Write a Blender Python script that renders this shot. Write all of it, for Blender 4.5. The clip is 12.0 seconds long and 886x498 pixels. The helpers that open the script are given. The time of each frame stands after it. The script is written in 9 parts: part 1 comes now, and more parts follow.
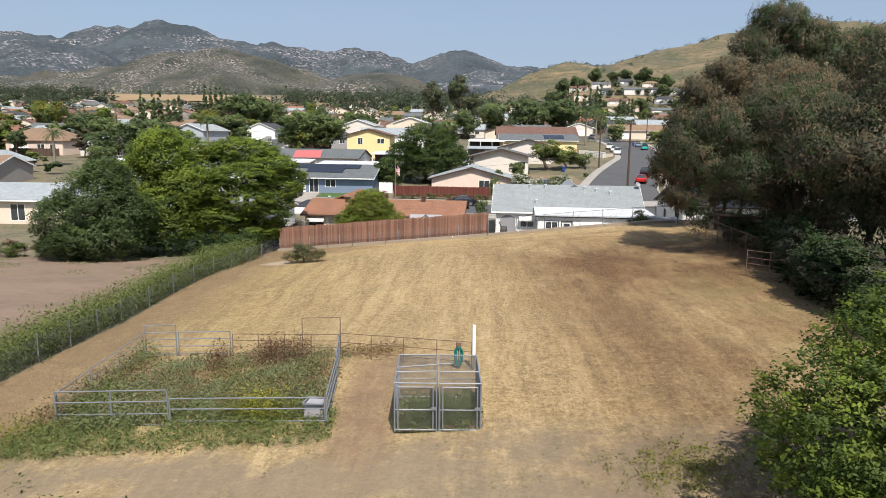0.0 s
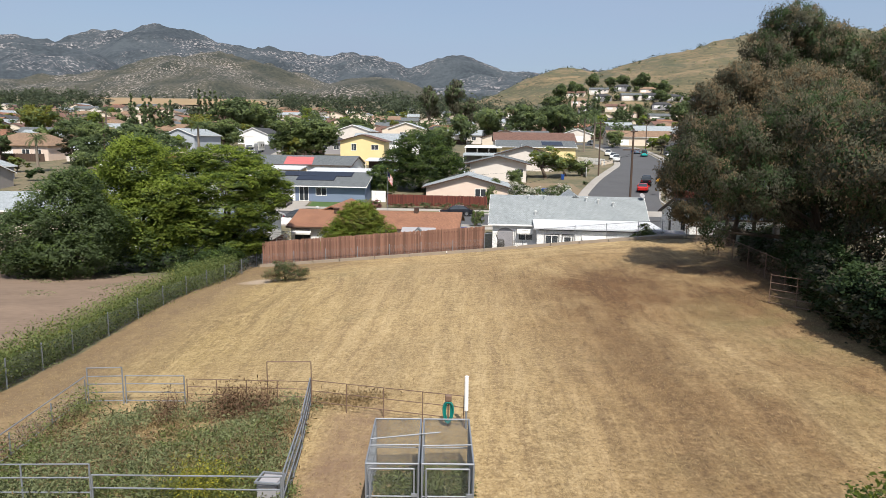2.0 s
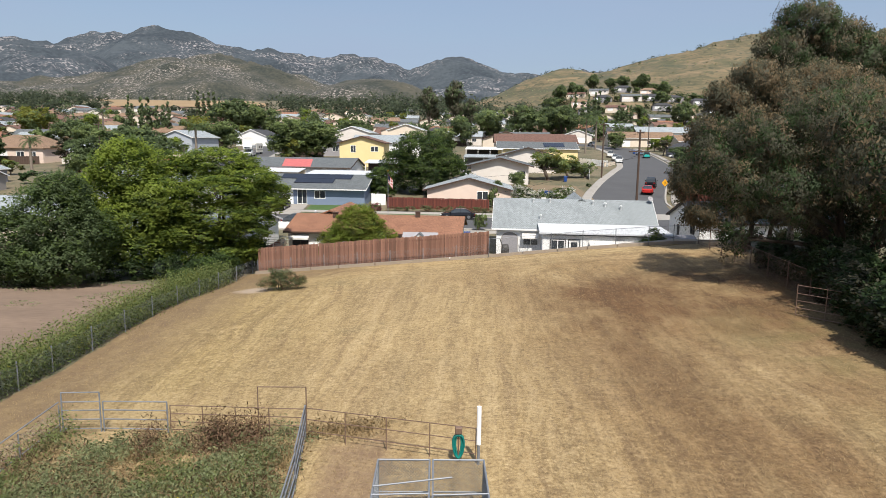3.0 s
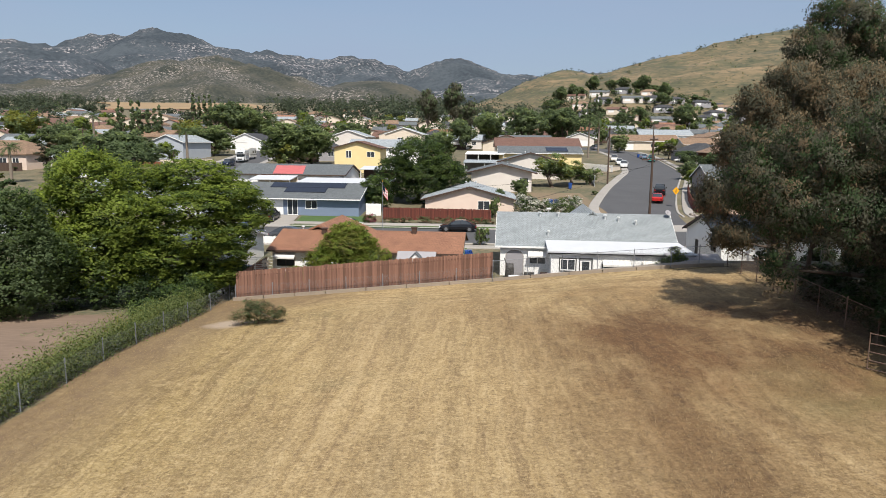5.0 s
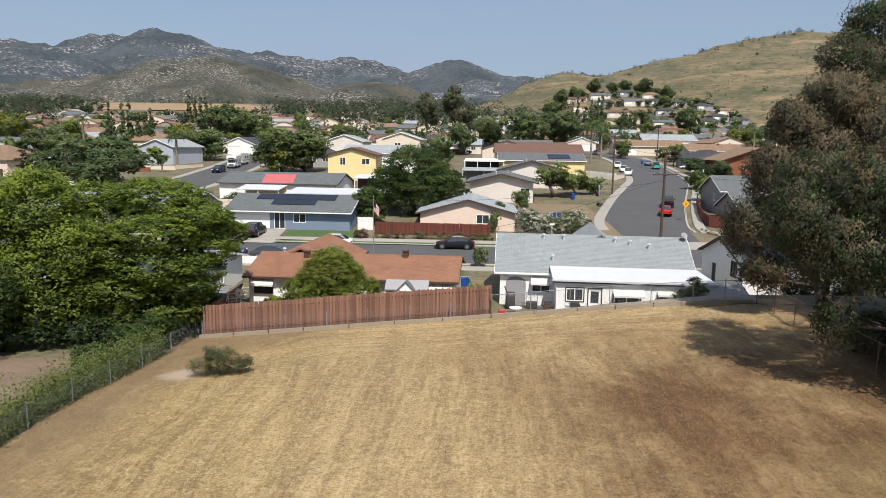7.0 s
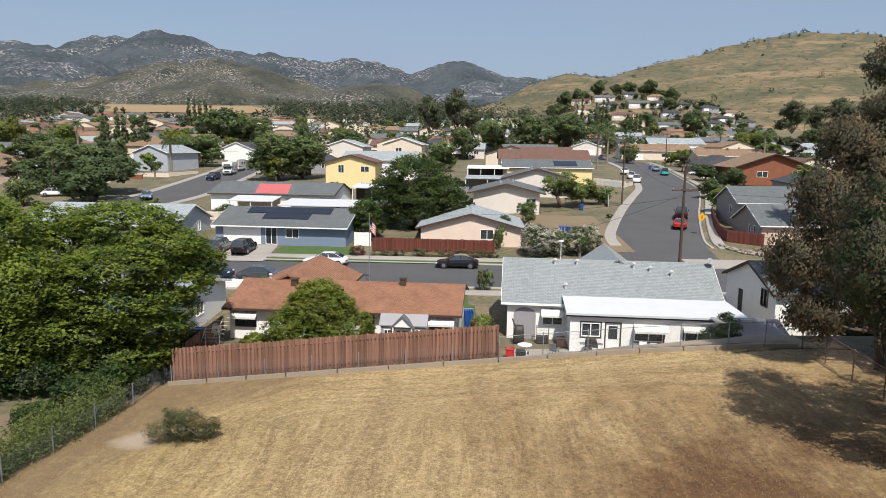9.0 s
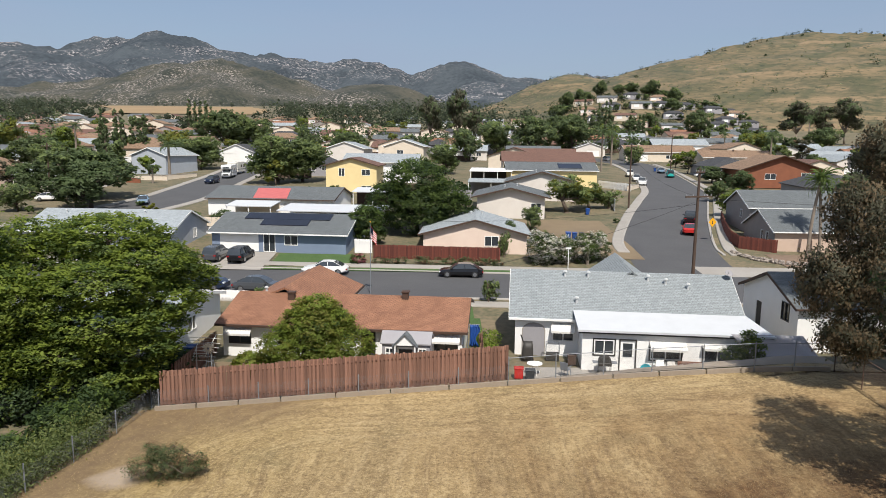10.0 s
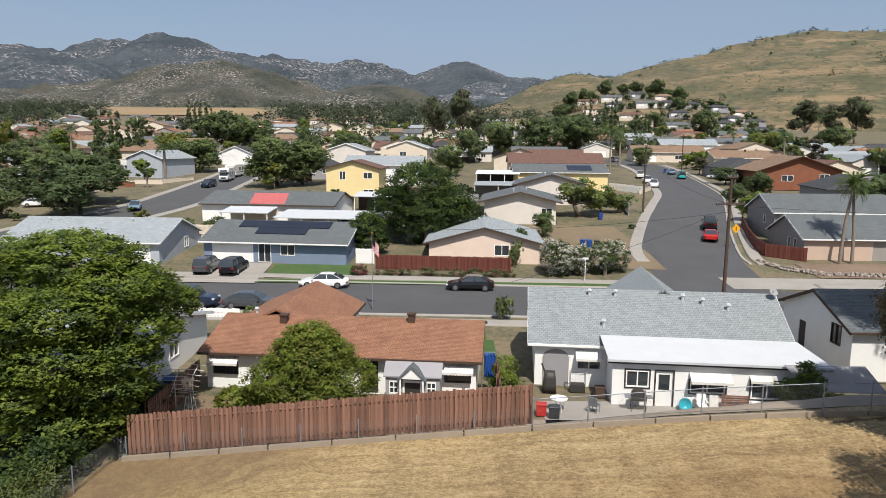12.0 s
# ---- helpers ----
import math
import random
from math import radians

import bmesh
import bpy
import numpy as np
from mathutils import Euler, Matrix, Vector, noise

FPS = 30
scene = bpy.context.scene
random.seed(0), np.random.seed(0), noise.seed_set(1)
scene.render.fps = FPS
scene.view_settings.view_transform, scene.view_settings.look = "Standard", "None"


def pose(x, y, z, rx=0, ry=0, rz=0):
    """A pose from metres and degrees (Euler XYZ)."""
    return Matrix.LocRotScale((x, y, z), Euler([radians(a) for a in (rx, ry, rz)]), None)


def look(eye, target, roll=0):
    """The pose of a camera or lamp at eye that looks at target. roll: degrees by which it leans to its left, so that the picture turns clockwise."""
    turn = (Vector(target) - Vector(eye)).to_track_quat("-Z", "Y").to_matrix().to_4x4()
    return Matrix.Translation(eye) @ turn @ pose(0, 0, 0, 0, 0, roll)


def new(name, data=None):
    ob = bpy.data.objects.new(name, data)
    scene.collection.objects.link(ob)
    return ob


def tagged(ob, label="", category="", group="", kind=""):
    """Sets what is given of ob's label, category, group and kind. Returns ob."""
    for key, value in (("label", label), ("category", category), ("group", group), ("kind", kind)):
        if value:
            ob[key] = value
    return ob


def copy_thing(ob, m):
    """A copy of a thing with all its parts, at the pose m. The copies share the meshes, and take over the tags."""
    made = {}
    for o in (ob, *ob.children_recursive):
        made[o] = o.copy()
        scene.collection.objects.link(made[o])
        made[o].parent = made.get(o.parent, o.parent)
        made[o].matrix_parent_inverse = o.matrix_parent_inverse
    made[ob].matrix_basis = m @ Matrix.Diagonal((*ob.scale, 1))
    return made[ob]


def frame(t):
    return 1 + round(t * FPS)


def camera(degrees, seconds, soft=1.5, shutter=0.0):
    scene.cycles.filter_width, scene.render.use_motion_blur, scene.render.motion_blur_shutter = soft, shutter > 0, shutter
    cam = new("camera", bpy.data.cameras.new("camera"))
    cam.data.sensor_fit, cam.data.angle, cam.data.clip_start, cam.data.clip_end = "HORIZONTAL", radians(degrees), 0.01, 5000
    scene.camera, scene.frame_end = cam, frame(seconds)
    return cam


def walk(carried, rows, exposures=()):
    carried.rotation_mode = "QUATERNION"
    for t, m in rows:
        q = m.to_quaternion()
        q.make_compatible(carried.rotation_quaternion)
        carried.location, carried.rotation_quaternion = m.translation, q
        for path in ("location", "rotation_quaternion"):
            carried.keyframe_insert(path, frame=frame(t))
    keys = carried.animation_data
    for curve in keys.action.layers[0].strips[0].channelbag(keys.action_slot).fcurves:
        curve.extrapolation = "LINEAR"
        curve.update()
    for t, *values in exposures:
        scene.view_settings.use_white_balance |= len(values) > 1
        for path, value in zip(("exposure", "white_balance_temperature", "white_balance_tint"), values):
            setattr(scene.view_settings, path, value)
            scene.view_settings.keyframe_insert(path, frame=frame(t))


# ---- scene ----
cam = camera(66.32, 12.0, 0.75)
PATH = [
    (0.0, -0.000, 0.000, 8.800, -0.157, -9.486, -0.569),
    (0.5, 0.201, 0.925, 8.863, -0.188, -9.343, -0.721),
    (1.0, 0.313, 1.876, 8.958, -0.270, -9.265, -0.772),
    (1.5, 0.351, 2.904, 9.075, -0.327, -9.187, -0.771),
    (2.0, 0.308, 3.946, 9.146, -0.401, -9.097, -0.755),
    (2.5, 0.188, 5.000, 9.185, -0.426, -9.013, -0.754),
    (3.0, 0.048, 6.142, 9.182, -0.457, -8.980, -0.668),
    (5.0, 0.151, 12.036, 9.882, -0.525, -8.846, -0.532),
    (5.5, 0.278, 13.538, 10.101, -0.533, -8.833, -0.590),
    (6.0, 0.394, 15.008, 10.386, -0.541, -8.796, -0.636),
    (6.5, 0.528, 16.448, 10.720, -0.537, -8.779, -0.692),
    (7.0, 0.639, 17.863, 11.048, -0.520, -8.742, -0.756),
    (9.0, 0.784, 23.380, 12.220, -0.300, -8.656, -0.715),
    (9.5, 0.717, 24.720, 12.469, -0.250, -8.634, -0.678),
    (10.0, 0.576, 26.014, 12.648, -0.190, -8.618, -0.620),
    (10.5, 0.442, 27.288, 12.799, -0.112, -8.609, -0.532),
    (11.0, 0.317, 28.611, 12.887, -0.077, -8.618, -0.484),
    (11.5, 0.208, 29.965, 12.921, -0.027, -8.602, -0.434),
    (12.0, 0.098, 31.334, 12.936, -0.000, -8.600, -0.400),
]
walk(cam, [(t, pose(x, y, z, 90 + pitch, roll, yaw)) for t, x, y, z, yaw, pitch, roll in PATH], exposures=[(0, 0.37), (3, 0.31), (5, 0.22), (7, 0.20), (9, 0.19), (12, 0.12)])

# ---- world, sun ----
SUN_AZ, SUN_EL = 167.0, 55.5          # compass bearing of the sun from +y towards +x, and its height


def make_world():
    w = bpy.data.worlds.new("sky")
    scene.world = w
    w.use_nodes = True
    nt = w.node_tree
    bg = nt.nodes["Background"]
    sky = nt.nodes.new("ShaderNodeTexSky")
    sky.sky_type = "NISHITA"
    sky.sun_disc = False
    sky.sun_elevation = radians(SUN_EL)
    sky.sun_rotation = radians(SUN_AZ)
    sky.altitude, sky.air_density, sky.dust_density, sky.ozone_density = 150, 1.0, 2.6, 1.6
    # thin veil of high cloud
    tc = nt.nodes.new("ShaderNodeTexCoord")
    mp = nt.nodes.new("ShaderNodeMapping")
    mp.inputs["Scale"].default_value = (1.2, 1.2, 7.0)
    nz = nt.nodes.new("ShaderNodeTexNoise")
    nz.inputs["Scale"].default_value = 1.6
    nz.inputs["Detail"].default_value = 7
    rp = nt.nodes.new("ShaderNodeMapRange")
    rp.inputs["From Min"].default_value, rp.inputs["From Max"].default_value = 0.36, 0.72
    rp.inputs["To Min"].default_value, rp.inputs["To Max"].default_value = 0.4, 0.95
    mx = nt.nodes.new("ShaderNodeMix")
    mx.data_type = "RGBA"
    mx.inputs["B"].default_value = (2.9, 3.6, 4.9, 1)
    nt.links.new(tc.outputs["Generated"], mp.inputs["Vector"])
    nt.links.new(mp.outputs["Vector"], nz.inputs["Vector"])
    nt.links.new(nz.outputs["Fac"], rp.inputs["Value"])
    nt.links.new(rp.outputs["Result"], mx.inputs["Factor"])
    nt.links.new(sky.outputs["Color"], mx.inputs["A"])
    nt.links.new(mx.outputs["Result"], bg.inputs["Color"])
    bg.inputs["Strength"].default_value = 0.108


make_world()
sun = new("sun", bpy.data.lights.new("sun", "SUN"))
sun.data.energy, sun.data.angle, sun.data.color = 4.9, radians(0.6), (1.0, 0.95, 0.87)
_a, _e = radians(SUN_AZ), radians(SUN_EL)
sun.matrix_world = look((math.sin(_a) * math.cos(_e) * 100, math.cos(_a) * math.cos(_e) * 100, math.sin(_e) * 100), (0, 0, 0))


# ---- materials ----
def mat(name, c1, c2=None, scale=2.0, rough=0.85, metal=0.0, bump=0.0, bscale=30.0, per="", detail=6, stretch=(1, 1, 1), spec=0.5, mid=0.5, width=0.25, fine=0.25):
    """Noise between two colours at two scales, with relief; per: 'object' or 'island' adds a random shade."""
    m = bpy.data.materials.new(name)
    m.use_nodes = True
    nt = m.node_tree
    b = nt.nodes["Principled BSDF"]
    b.inputs["Roughness"].default_value, b.inputs["Metallic"].default_value = rough, metal
    b.inputs["Specular IOR Level"].default_value = spec
    c2 = c2 or tuple(v * 0.75 for v in c1)
    tc = nt.nodes.new("ShaderNodeTexCoord")
    mp = nt.nodes.new("ShaderNodeMapping")
    mp.inputs["Scale"].default_value = stretch
    nt.links.new(tc.outputs["Object"], mp.inputs["Vector"])
    n1 = nt.nodes.new("ShaderNodeTexNoise")
    n1.inputs["Scale"].default_value, n1.inputs["Detail"].default_value = scale, detail
    n2 = nt.nodes.new("ShaderNodeTexNoise")
    n2.inputs["Scale"].default_value, n2.inputs["Detail"].default_value = scale * 9, 4
    nt.links.new(mp.outputs["Vector"], n1.inputs["Vector"])
    nt.links.new(mp.outputs["Vector"], n2.inputs["Vector"])
    ad = nt.nodes.new("ShaderNodeMix")
    ad.inputs["Factor"].default_value = fine
    nt.links.new(n1.outputs["Fac"], ad.inputs["A"])
    nt.links.new(n2.outputs["Fac"], ad.inputs["B"])
    rp = nt.nodes.new("ShaderNodeMapRange")
    rp.inputs["From Min"].default_value, rp.inputs["From Max"].default_value = mid - width, mid + width
    nt.links.new(ad.outputs["Result"], rp.inputs["Value"])
    mx = nt.nodes.new("ShaderNodeMix")
    mx.data_type = "RGBA"
    mx.inputs["A"].default_value, mx.inputs["B"].default_value = (*c1, 1), (*c2, 1)
    nt.links.new(rp.outputs["Result"], mx.inputs["Factor"])
    col = mx.outputs["Result"]
    if per:
        if per == "island":
            src = nt.nodes.new("ShaderNodeNewGeometry").outputs["Random Per Island"]
        else:
            src = nt.nodes.new("ShaderNodeObjectInfo").outputs["Random"]
        r2 = nt.nodes.new("ShaderNodeMapRange")
        r2.inputs["To Min"].default_value, r2.inputs["To Max"].default_value = (0.8, 1.18) if per == "island" else (0.66, 1.28)
        nt.links.new(src, r2.inputs["Value"])
        hs = nt.nodes.new("ShaderNodeHueSaturation")
        nt.links.new(r2.outputs["Result"], hs.inputs["Value"])
        nt.links.new(col, hs.inputs["Color"])
        col = hs.outputs["Color"]
    nt.links.new(col, b.inputs["Base Color"])
    if bump:
        n3 = nt.nodes.new("ShaderNodeTexNoise")
        n3.inputs["Scale"].default_value, n3.inputs["Detail"].default_value = bscale, 5
        nt.links.new(mp.outputs["Vector"], n3.inputs["Vector"])
        bp = nt.nodes.new("ShaderNodeBump")
        bp.inputs["Strength"].default_value, bp.inputs["Distance"].default_value = bump, 0.03
        nt.links.new(n3.outputs["Fac"], bp.inputs["Height"])
        nt.links.new(bp.outputs["Normal"], b.inputs["Normal"])
    return m


def coursed(name, c1, c2, cm, bw, bh, mortar=0.02, bump=0.5, rough=0.9, plane="xy", offset=0.5):
    """Courses of shingles, blocks or siding over noise; plane picks the two local axes that the courses follow."""
    m = mat(name, c1, c2, 0.7, rough, per="")
    nt = m.node_tree
    b = nt.nodes["Principled BSDF"]
    mix = [n for n in nt.nodes if n.type == "MIX" and n.data_type == "RGBA"][0]
    tc = [n for n in nt.nodes if n.type == "TEX_COORD"][0]
    sp = nt.nodes.new("ShaderNodeSeparateXYZ")
    cb = nt.nodes.new("ShaderNodeCombineXYZ")
    nt.links.new(tc.outputs["Object"], sp.inputs["Vector"])
    nt.links.new(sp.outputs[plane[0].upper()], cb.inputs["X"])
    nt.links.new(sp.outputs[plane[1].upper()], cb.inputs["Y"])
    br = nt.nodes.new("ShaderNodeTexBrick")
    br.offset = offset
    br.inputs["Scale"].default_value = 1.0
    br.inputs["Brick Width"].default_value, br.inputs["Row Height"].default_value = bw, bh
    br.inputs["Mortar Size"].default_value = mortar
    br.inputs["Bias"].default_value = 0.0
    br.inputs["Color1"].default_value, br.inputs["Color2"].default_value = (0.86, 0.86, 0.86, 1), (1.1, 1.1, 1.1, 1)
    br.inputs["Mortar"].default_value = (*cm, 1)
    nt.links.new(cb.outputs["Vector"], br.inputs["Vector"])
    mu = nt.nodes.new("ShaderNodeMix")
    mu.data_type, mu.blend_type = "RGBA", "MULTIPLY"
    mu.inputs["Factor"].default_value = 1.0
    nt.links.new(mix.outputs["Result"], mu.inputs["A"])
    nt.links.new(br.outputs["Color"], mu.inputs["B"])
    nt.links.new(mu.outputs["Result"], b.inputs["Base Color"])
    bp = nt.nodes.new("ShaderNodeBump")
    bp.invert = True
    bp.inputs["Strength"].default_value, bp.inputs["Distance"].default_value = bump, 0.02
    nt.links.new(br.outputs["Fac"], bp.inputs["Height"])
    nt.links.new(bp.outputs["Normal"], b.inputs["Normal"])
    return m


def leafy(name, c1, c2, trans=0.5):
    m = mat(name, c1, c2, 0.8, 0.6, per="island", spec=0.25)
    nt = m.node_tree
    b = nt.nodes["Principled BSDF"]
    out = [n for n in nt.nodes if n.type == "OUTPUT_MATERIAL"][0]
    tr = nt.nodes.new("ShaderNodeBsdfTranslucent")
    src = b.inputs["Base Color"].links[0].from_socket
    nt.links.new(src, tr.inputs["Color"])
    ms = nt.nodes.new("ShaderNodeMixShader")
    ms.inputs["Fac"].default_value = trans
    nt.links.new(b.outputs["BSDF"], ms.inputs[1])
    nt.links.new(tr.outputs["BSDF"], ms.inputs[2])
    nt.links.new(ms.outputs["Shader"], out.inputs["Surface"])
    return m


def glass_dark(name, tint=(0.03, 0.035, 0.04)):
    m = mat(name, tint, tuple(v * 1.6 for v in tint), 0.6, 0.08, spec=0.9)
    return m


M = {}


def field_material():
    """Mown dry grass: straw and brown patches, rows left by the mower, a red-brown stubble patch."""
    m = mat("dry_grass", (0.365, 0.262, 0.122), (0.26, 0.178, 0.08), 0.14, 0.95, bump=0.9, bscale=9, width=0.2, fine=0.4)
    nt = m.node_tree
    b = nt.nodes["Principled BSDF"]
    base = b.inputs["Base Color"].links[0].from_socket
    tc = [n for n in nt.nodes if n.type == "TEX_COORD"][0]

    def mapping(scale, rot=0.0, loc=(0, 0, 0)):
        q = nt.nodes.new("ShaderNodeMapping")
        q.inputs["Scale"].default_value, q.inputs["Rotation"].default_value, q.inputs["Location"].default_value = scale, (0, 0, rot), loc
        nt.links.new(tc.outputs["Object"], q.inputs["Vector"])
        return q.outputs["Vector"]

    def ranged(sock, a, c, lo, hi):
        q = nt.nodes.new("ShaderNodeMapRange")
        q.inputs["From Min"].default_value, q.inputs["From Max"].default_value = a, c
        q.inputs["To Min"].default_value, q.inputs["To Max"].default_value = lo, hi
        nt.links.new(sock, q.inputs["Value"])
        return q.outputs["Result"]

    def maths(op, a, c):
        q = nt.nodes.new("ShaderNodeMath")
        q.operation = op
        for k, s in enumerate((a, c)):
            if isinstance(s, float):
                q.inputs[k].default_value = s
            else:
                nt.links.new(s, q.inputs[k])
        return q.outputs["Value"]

    def tint(col, fac, rgb, mode="MIX"):
        q = nt.nodes.new("ShaderNodeMix")
        q.data_type, q.blend_type = "RGBA", mode
        nt.links.new(fac, q.inputs["Factor"])
        nt.links.new(col, q.inputs["A"])
        q.inputs["B"].default_value = (*rgb, 1)
        return q.outputs["Result"]

    def tex(vec, scale, detail=4, rough=0.6):
        q = nt.nodes.new("ShaderNodeTexNoise")
        q.inputs["Scale"].default_value, q.inputs["Detail"].default_value, q.inputs["Roughness"].default_value = scale, detail, rough
        nt.links.new(vec, q.inputs["Vector"])
        return q.outputs["Fac"]

    # rows of the mower, long and thin, broken up
    sp = nt.nodes.new("ShaderNodeSeparateXYZ")
    nt.links.new(tc.outputs["Object"], sp.inputs["Vector"])
    wob = tex(mapping((1, 1, 1), 0, (17, 5, 0)), 0.16, 3)
    # headland: rounded turn along the fences; inside it the rows run straight up the field
    hx = maths("MAXIMUM", maths("SUBTRACT", maths("ADD", maths("MULTIPLY", wob, 2.2), -6.1), sp.outputs["X"]), 0.0)
    hy = maths("MAXIMUM", maths("SUBTRACT", maths("ADD", sp.outputs["Y"], maths("MULTIPLY", wob, 4.0)), 55.5), 0.0)
    ring = maths("POWER", maths("ADD", maths("POWER", hx, 2.0), maths("POWER", hy, 2.0)), 0.5)

    def along(a, b, k):
        q = nt.nodes.new("ShaderNodeCombineXYZ")
        nt.links.new(a, q.inputs["X"])
        nt.links.new(maths("MULTIPLY", b, k), q.inputs["Y"])
        return q.outputs["Vector"]

    bend = maths("ADD", sp.outputs["X"], maths("MULTIPLY", wob, 1.3))
    straight = along(maths("SUBTRACT", bend, maths("MULTIPLY", sp.outputs["Y"], 0.06)), sp.outputs["Y"], 0.07)
    turned = along(ring, maths("ADD", sp.outputs["X"], sp.outputs["Y"]), 0.05)
    inside = ranged(ring, 0.2, 1.6, 0.0, 1.0)

    def both(scale, detail, rough):
        q = nt.nodes.new("ShaderNodeMix")
        nt.links.new(inside, q.inputs["Factor"])
        nt.links.new(tex(straight, scale, detail, rough), q.inputs["A"])
        nt.links.new(tex(turned, scale, detail, rough), q.inputs["B"])
        return q.outputs["Result"]

    rows = both(1.6, 5, 0.6)
    col = tint(base, ranged(rows, 0.5, 0.64, 0.0, 0.5), (0.46, 0.345, 0.185))
    col = tint(col, ranged(rows, 0.48, 0.36, 0.0, 0.5), (0.15, 0.093, 0.045))
    broad = tex(mapping((1.0, 0.12, 1.0), 0.1, (9, 3, 0)), 0.5, 5, 0.6)
    col = tint(col, ranged(broad, 0.48, 0.64, 0.0, 0.55), (0.2, 0.138, 0.062))
    # greener straw along the west side
    col = tint(col, maths("MULTIPLY", ranged(maths("ADD", sp.outputs["X"], maths("MULTIPLY", wob, 6.0)), 0.0, -8.0, 0.0, 1.0), ranged(sp.outputs["Y"], 27.0, 33.0, 0.3, 1.0)), (0.84, 0.84, 0.7), "MULTIPLY")
    # green-tinged and grey patches
    g = tex(mapping((1, 1, 1), 0, (40, 7, 0)), 0.2, 5)
    col = tint(col, ranged(g, 0.58, 0.72, 0.0, 0.5), (0.1446, 0.1169, 0.0521))
    # trodden dirt in front of the pens and along the path between them
    edge = tex(mapping((1, 1, 1), 0, (3, 9, 0)), 0.35, 6, 0.7)
    yy = maths("ADD", sp.outputs["Y"], maths("MULTIPLY", edge, 7.0))
    dirt = maths("MULTIPLY", ranged(yy, 22.6, 20.6, 0.0, 1.0), ranged(edge, 0.62, 0.5, 0.35, 0.9))
    xx = maths("ADD", sp.outputs["X"], maths("MULTIPLY", edge, 1.2))
    lane = maths("MULTIPLY", maths("MULTIPLY", ranged(xx, -2.9, -2.3, 0.0, 1.0), ranged(xx, -0.4, -1.0, 0.0, 1.0)), maths("MULTIPLY", ranged(yy, 30.0, 28.6, 0.0, 0.8), maths("MULTIPLY", ranged(yy, 19.5, 23.0, 0.15, 1.0), ranged(edge, 0.36, 0.56, 0.45, 1.0))))
    # stalk grain at two sizes
    for size, amount in ((8.0, 0.8), (3.2, 0.54), (1.1, 0.22)):
        fine = tex(mapping((1, 1, 1), 0.4), size, 6, 0.8)
        col = tint(col, ranged(fine, 0.52, 0.68, 0.0, amount), (0.52, 0.395, 0.215))
        col = tint(col, ranged(fine, 0.48, 0.34, 0.0, amount), (0.0988, 0.0616, 0.03))
    # cut stalks lying along the mower's way
    lay = both(5.5, 4, 0.7)
    col = tint(col, ranged(lay, 0.54, 0.68, 0.0, 0.42), (0.47, 0.35, 0.18))
    col = tint(col, ranged(lay, 0.46, 0.32, 0.0, 0.36), (0.12, 0.075, 0.036))
    col = tint(col, maths("MULTIPLY", dirt, 0.86), (0.172, 0.13, 0.088))
    col = tint(col, lane, (0.165, 0.102, 0.064))
    # brown, half-bare margin along the west fence and in the far corner
    west = maths("ADD", maths("ADD", sp.outputs["X"], maths("MULTIPLY", edge, 4.0)), maths("MULTIPLY", maths("MAXIMUM", maths("SUBTRACT", sp.outputs["Y"], 46.0), 0.0), -0.11))
    corner = maths("MULTIPLY", ranged(maths("ADD", maths("MULTIPLY", sp.outputs["X"], -0.35), maths("ADD", sp.outputs["Y"], maths("MULTIPLY", edge, 4.0))), 61.6, 65.4, 0.0, 0.85), ranged(sp.outputs["X"], -3.0, -8.0, 0.0, 1.0))
    margin = maths("MULTIPLY", maths("MAXIMUM", ranged(west, -9.4, -13.4, 0.0, 0.95), corner), ranged(fine, 0.36, 0.64, 1.0, 0.6))
    col = tint(col, margin, (0.15, 0.098, 0.054))
    dx, dy = maths("ADD", sp.outputs["X"], 12.7), maths("MULTIPLY", maths("ADD", sp.outputs["Y"], -53.1), 1.2)
    spot = maths("ADD", maths("POWER", maths("ADD", maths("POWER", dx, 2.0), maths("POWER", dy, 2.0)), 0.5), maths("MULTIPLY", edge, 1.6))
    col = tint(col, ranged(spot, 2.5, 1.7, 0.0, 0.85), (0.36, 0.285, 0.215))
    # red-brown stubble, strongest up the right-hand side
    blot = tex(mapping((1, 0.6, 1)), 0.2, 7, 0.68)
    zone = maths("MULTIPLY", maths("MULTIPLY", ranged(xx, 2.6, 8.6, 0.0, 1.0), ranged(yy, 55.5, 52.0, 0.0, 1.0)), ranged(yy, 24.0, 43.0, 0.8, 1.0))
    fac = maths("MULTIPLY", zone, ranged(blot, 0.36, 0.56, 0.3, 1.0))
    col = tint(col, fac, (0.47, 0.37, 0.30), "MULTIPLY")
    core = maths("MULTIPLY", maths("MULTIPLY", ranged(xx, 6.5, 9.5, 0.0, 1.0), ranged(xx, 20.5, 17.0, 0.0, 1.0)), maths("MULTIPLY", ranged(yy, 41.5, 44.5, 0.0, 1.0), ranged(yy, 54.0, 52.0, 0.0, 1.0)))
    col = tint(col, maths("MULTIPLY", core, ranged(blot, 0.4, 0.55, 0.2, 0.8)), (0.6, 0.5, 0.42), "MULTIPLY")
    worn = maths("MULTIPLY", maths("MULTIPLY", ranged(xx, -1.0, 5.0, 0.0, 1.0), ranged(yy, 63.0, 59.0, 0.0, 0.7)), maths("MULTIPLY", ranged(yy, 50.5, 55.0, 0.0, 1.0), ranged(blot, 0.38, 0.56, 0.15, 1.0)))
    col = tint(col, worn, (0.6, 0.5, 0.42), "MULTIPLY")
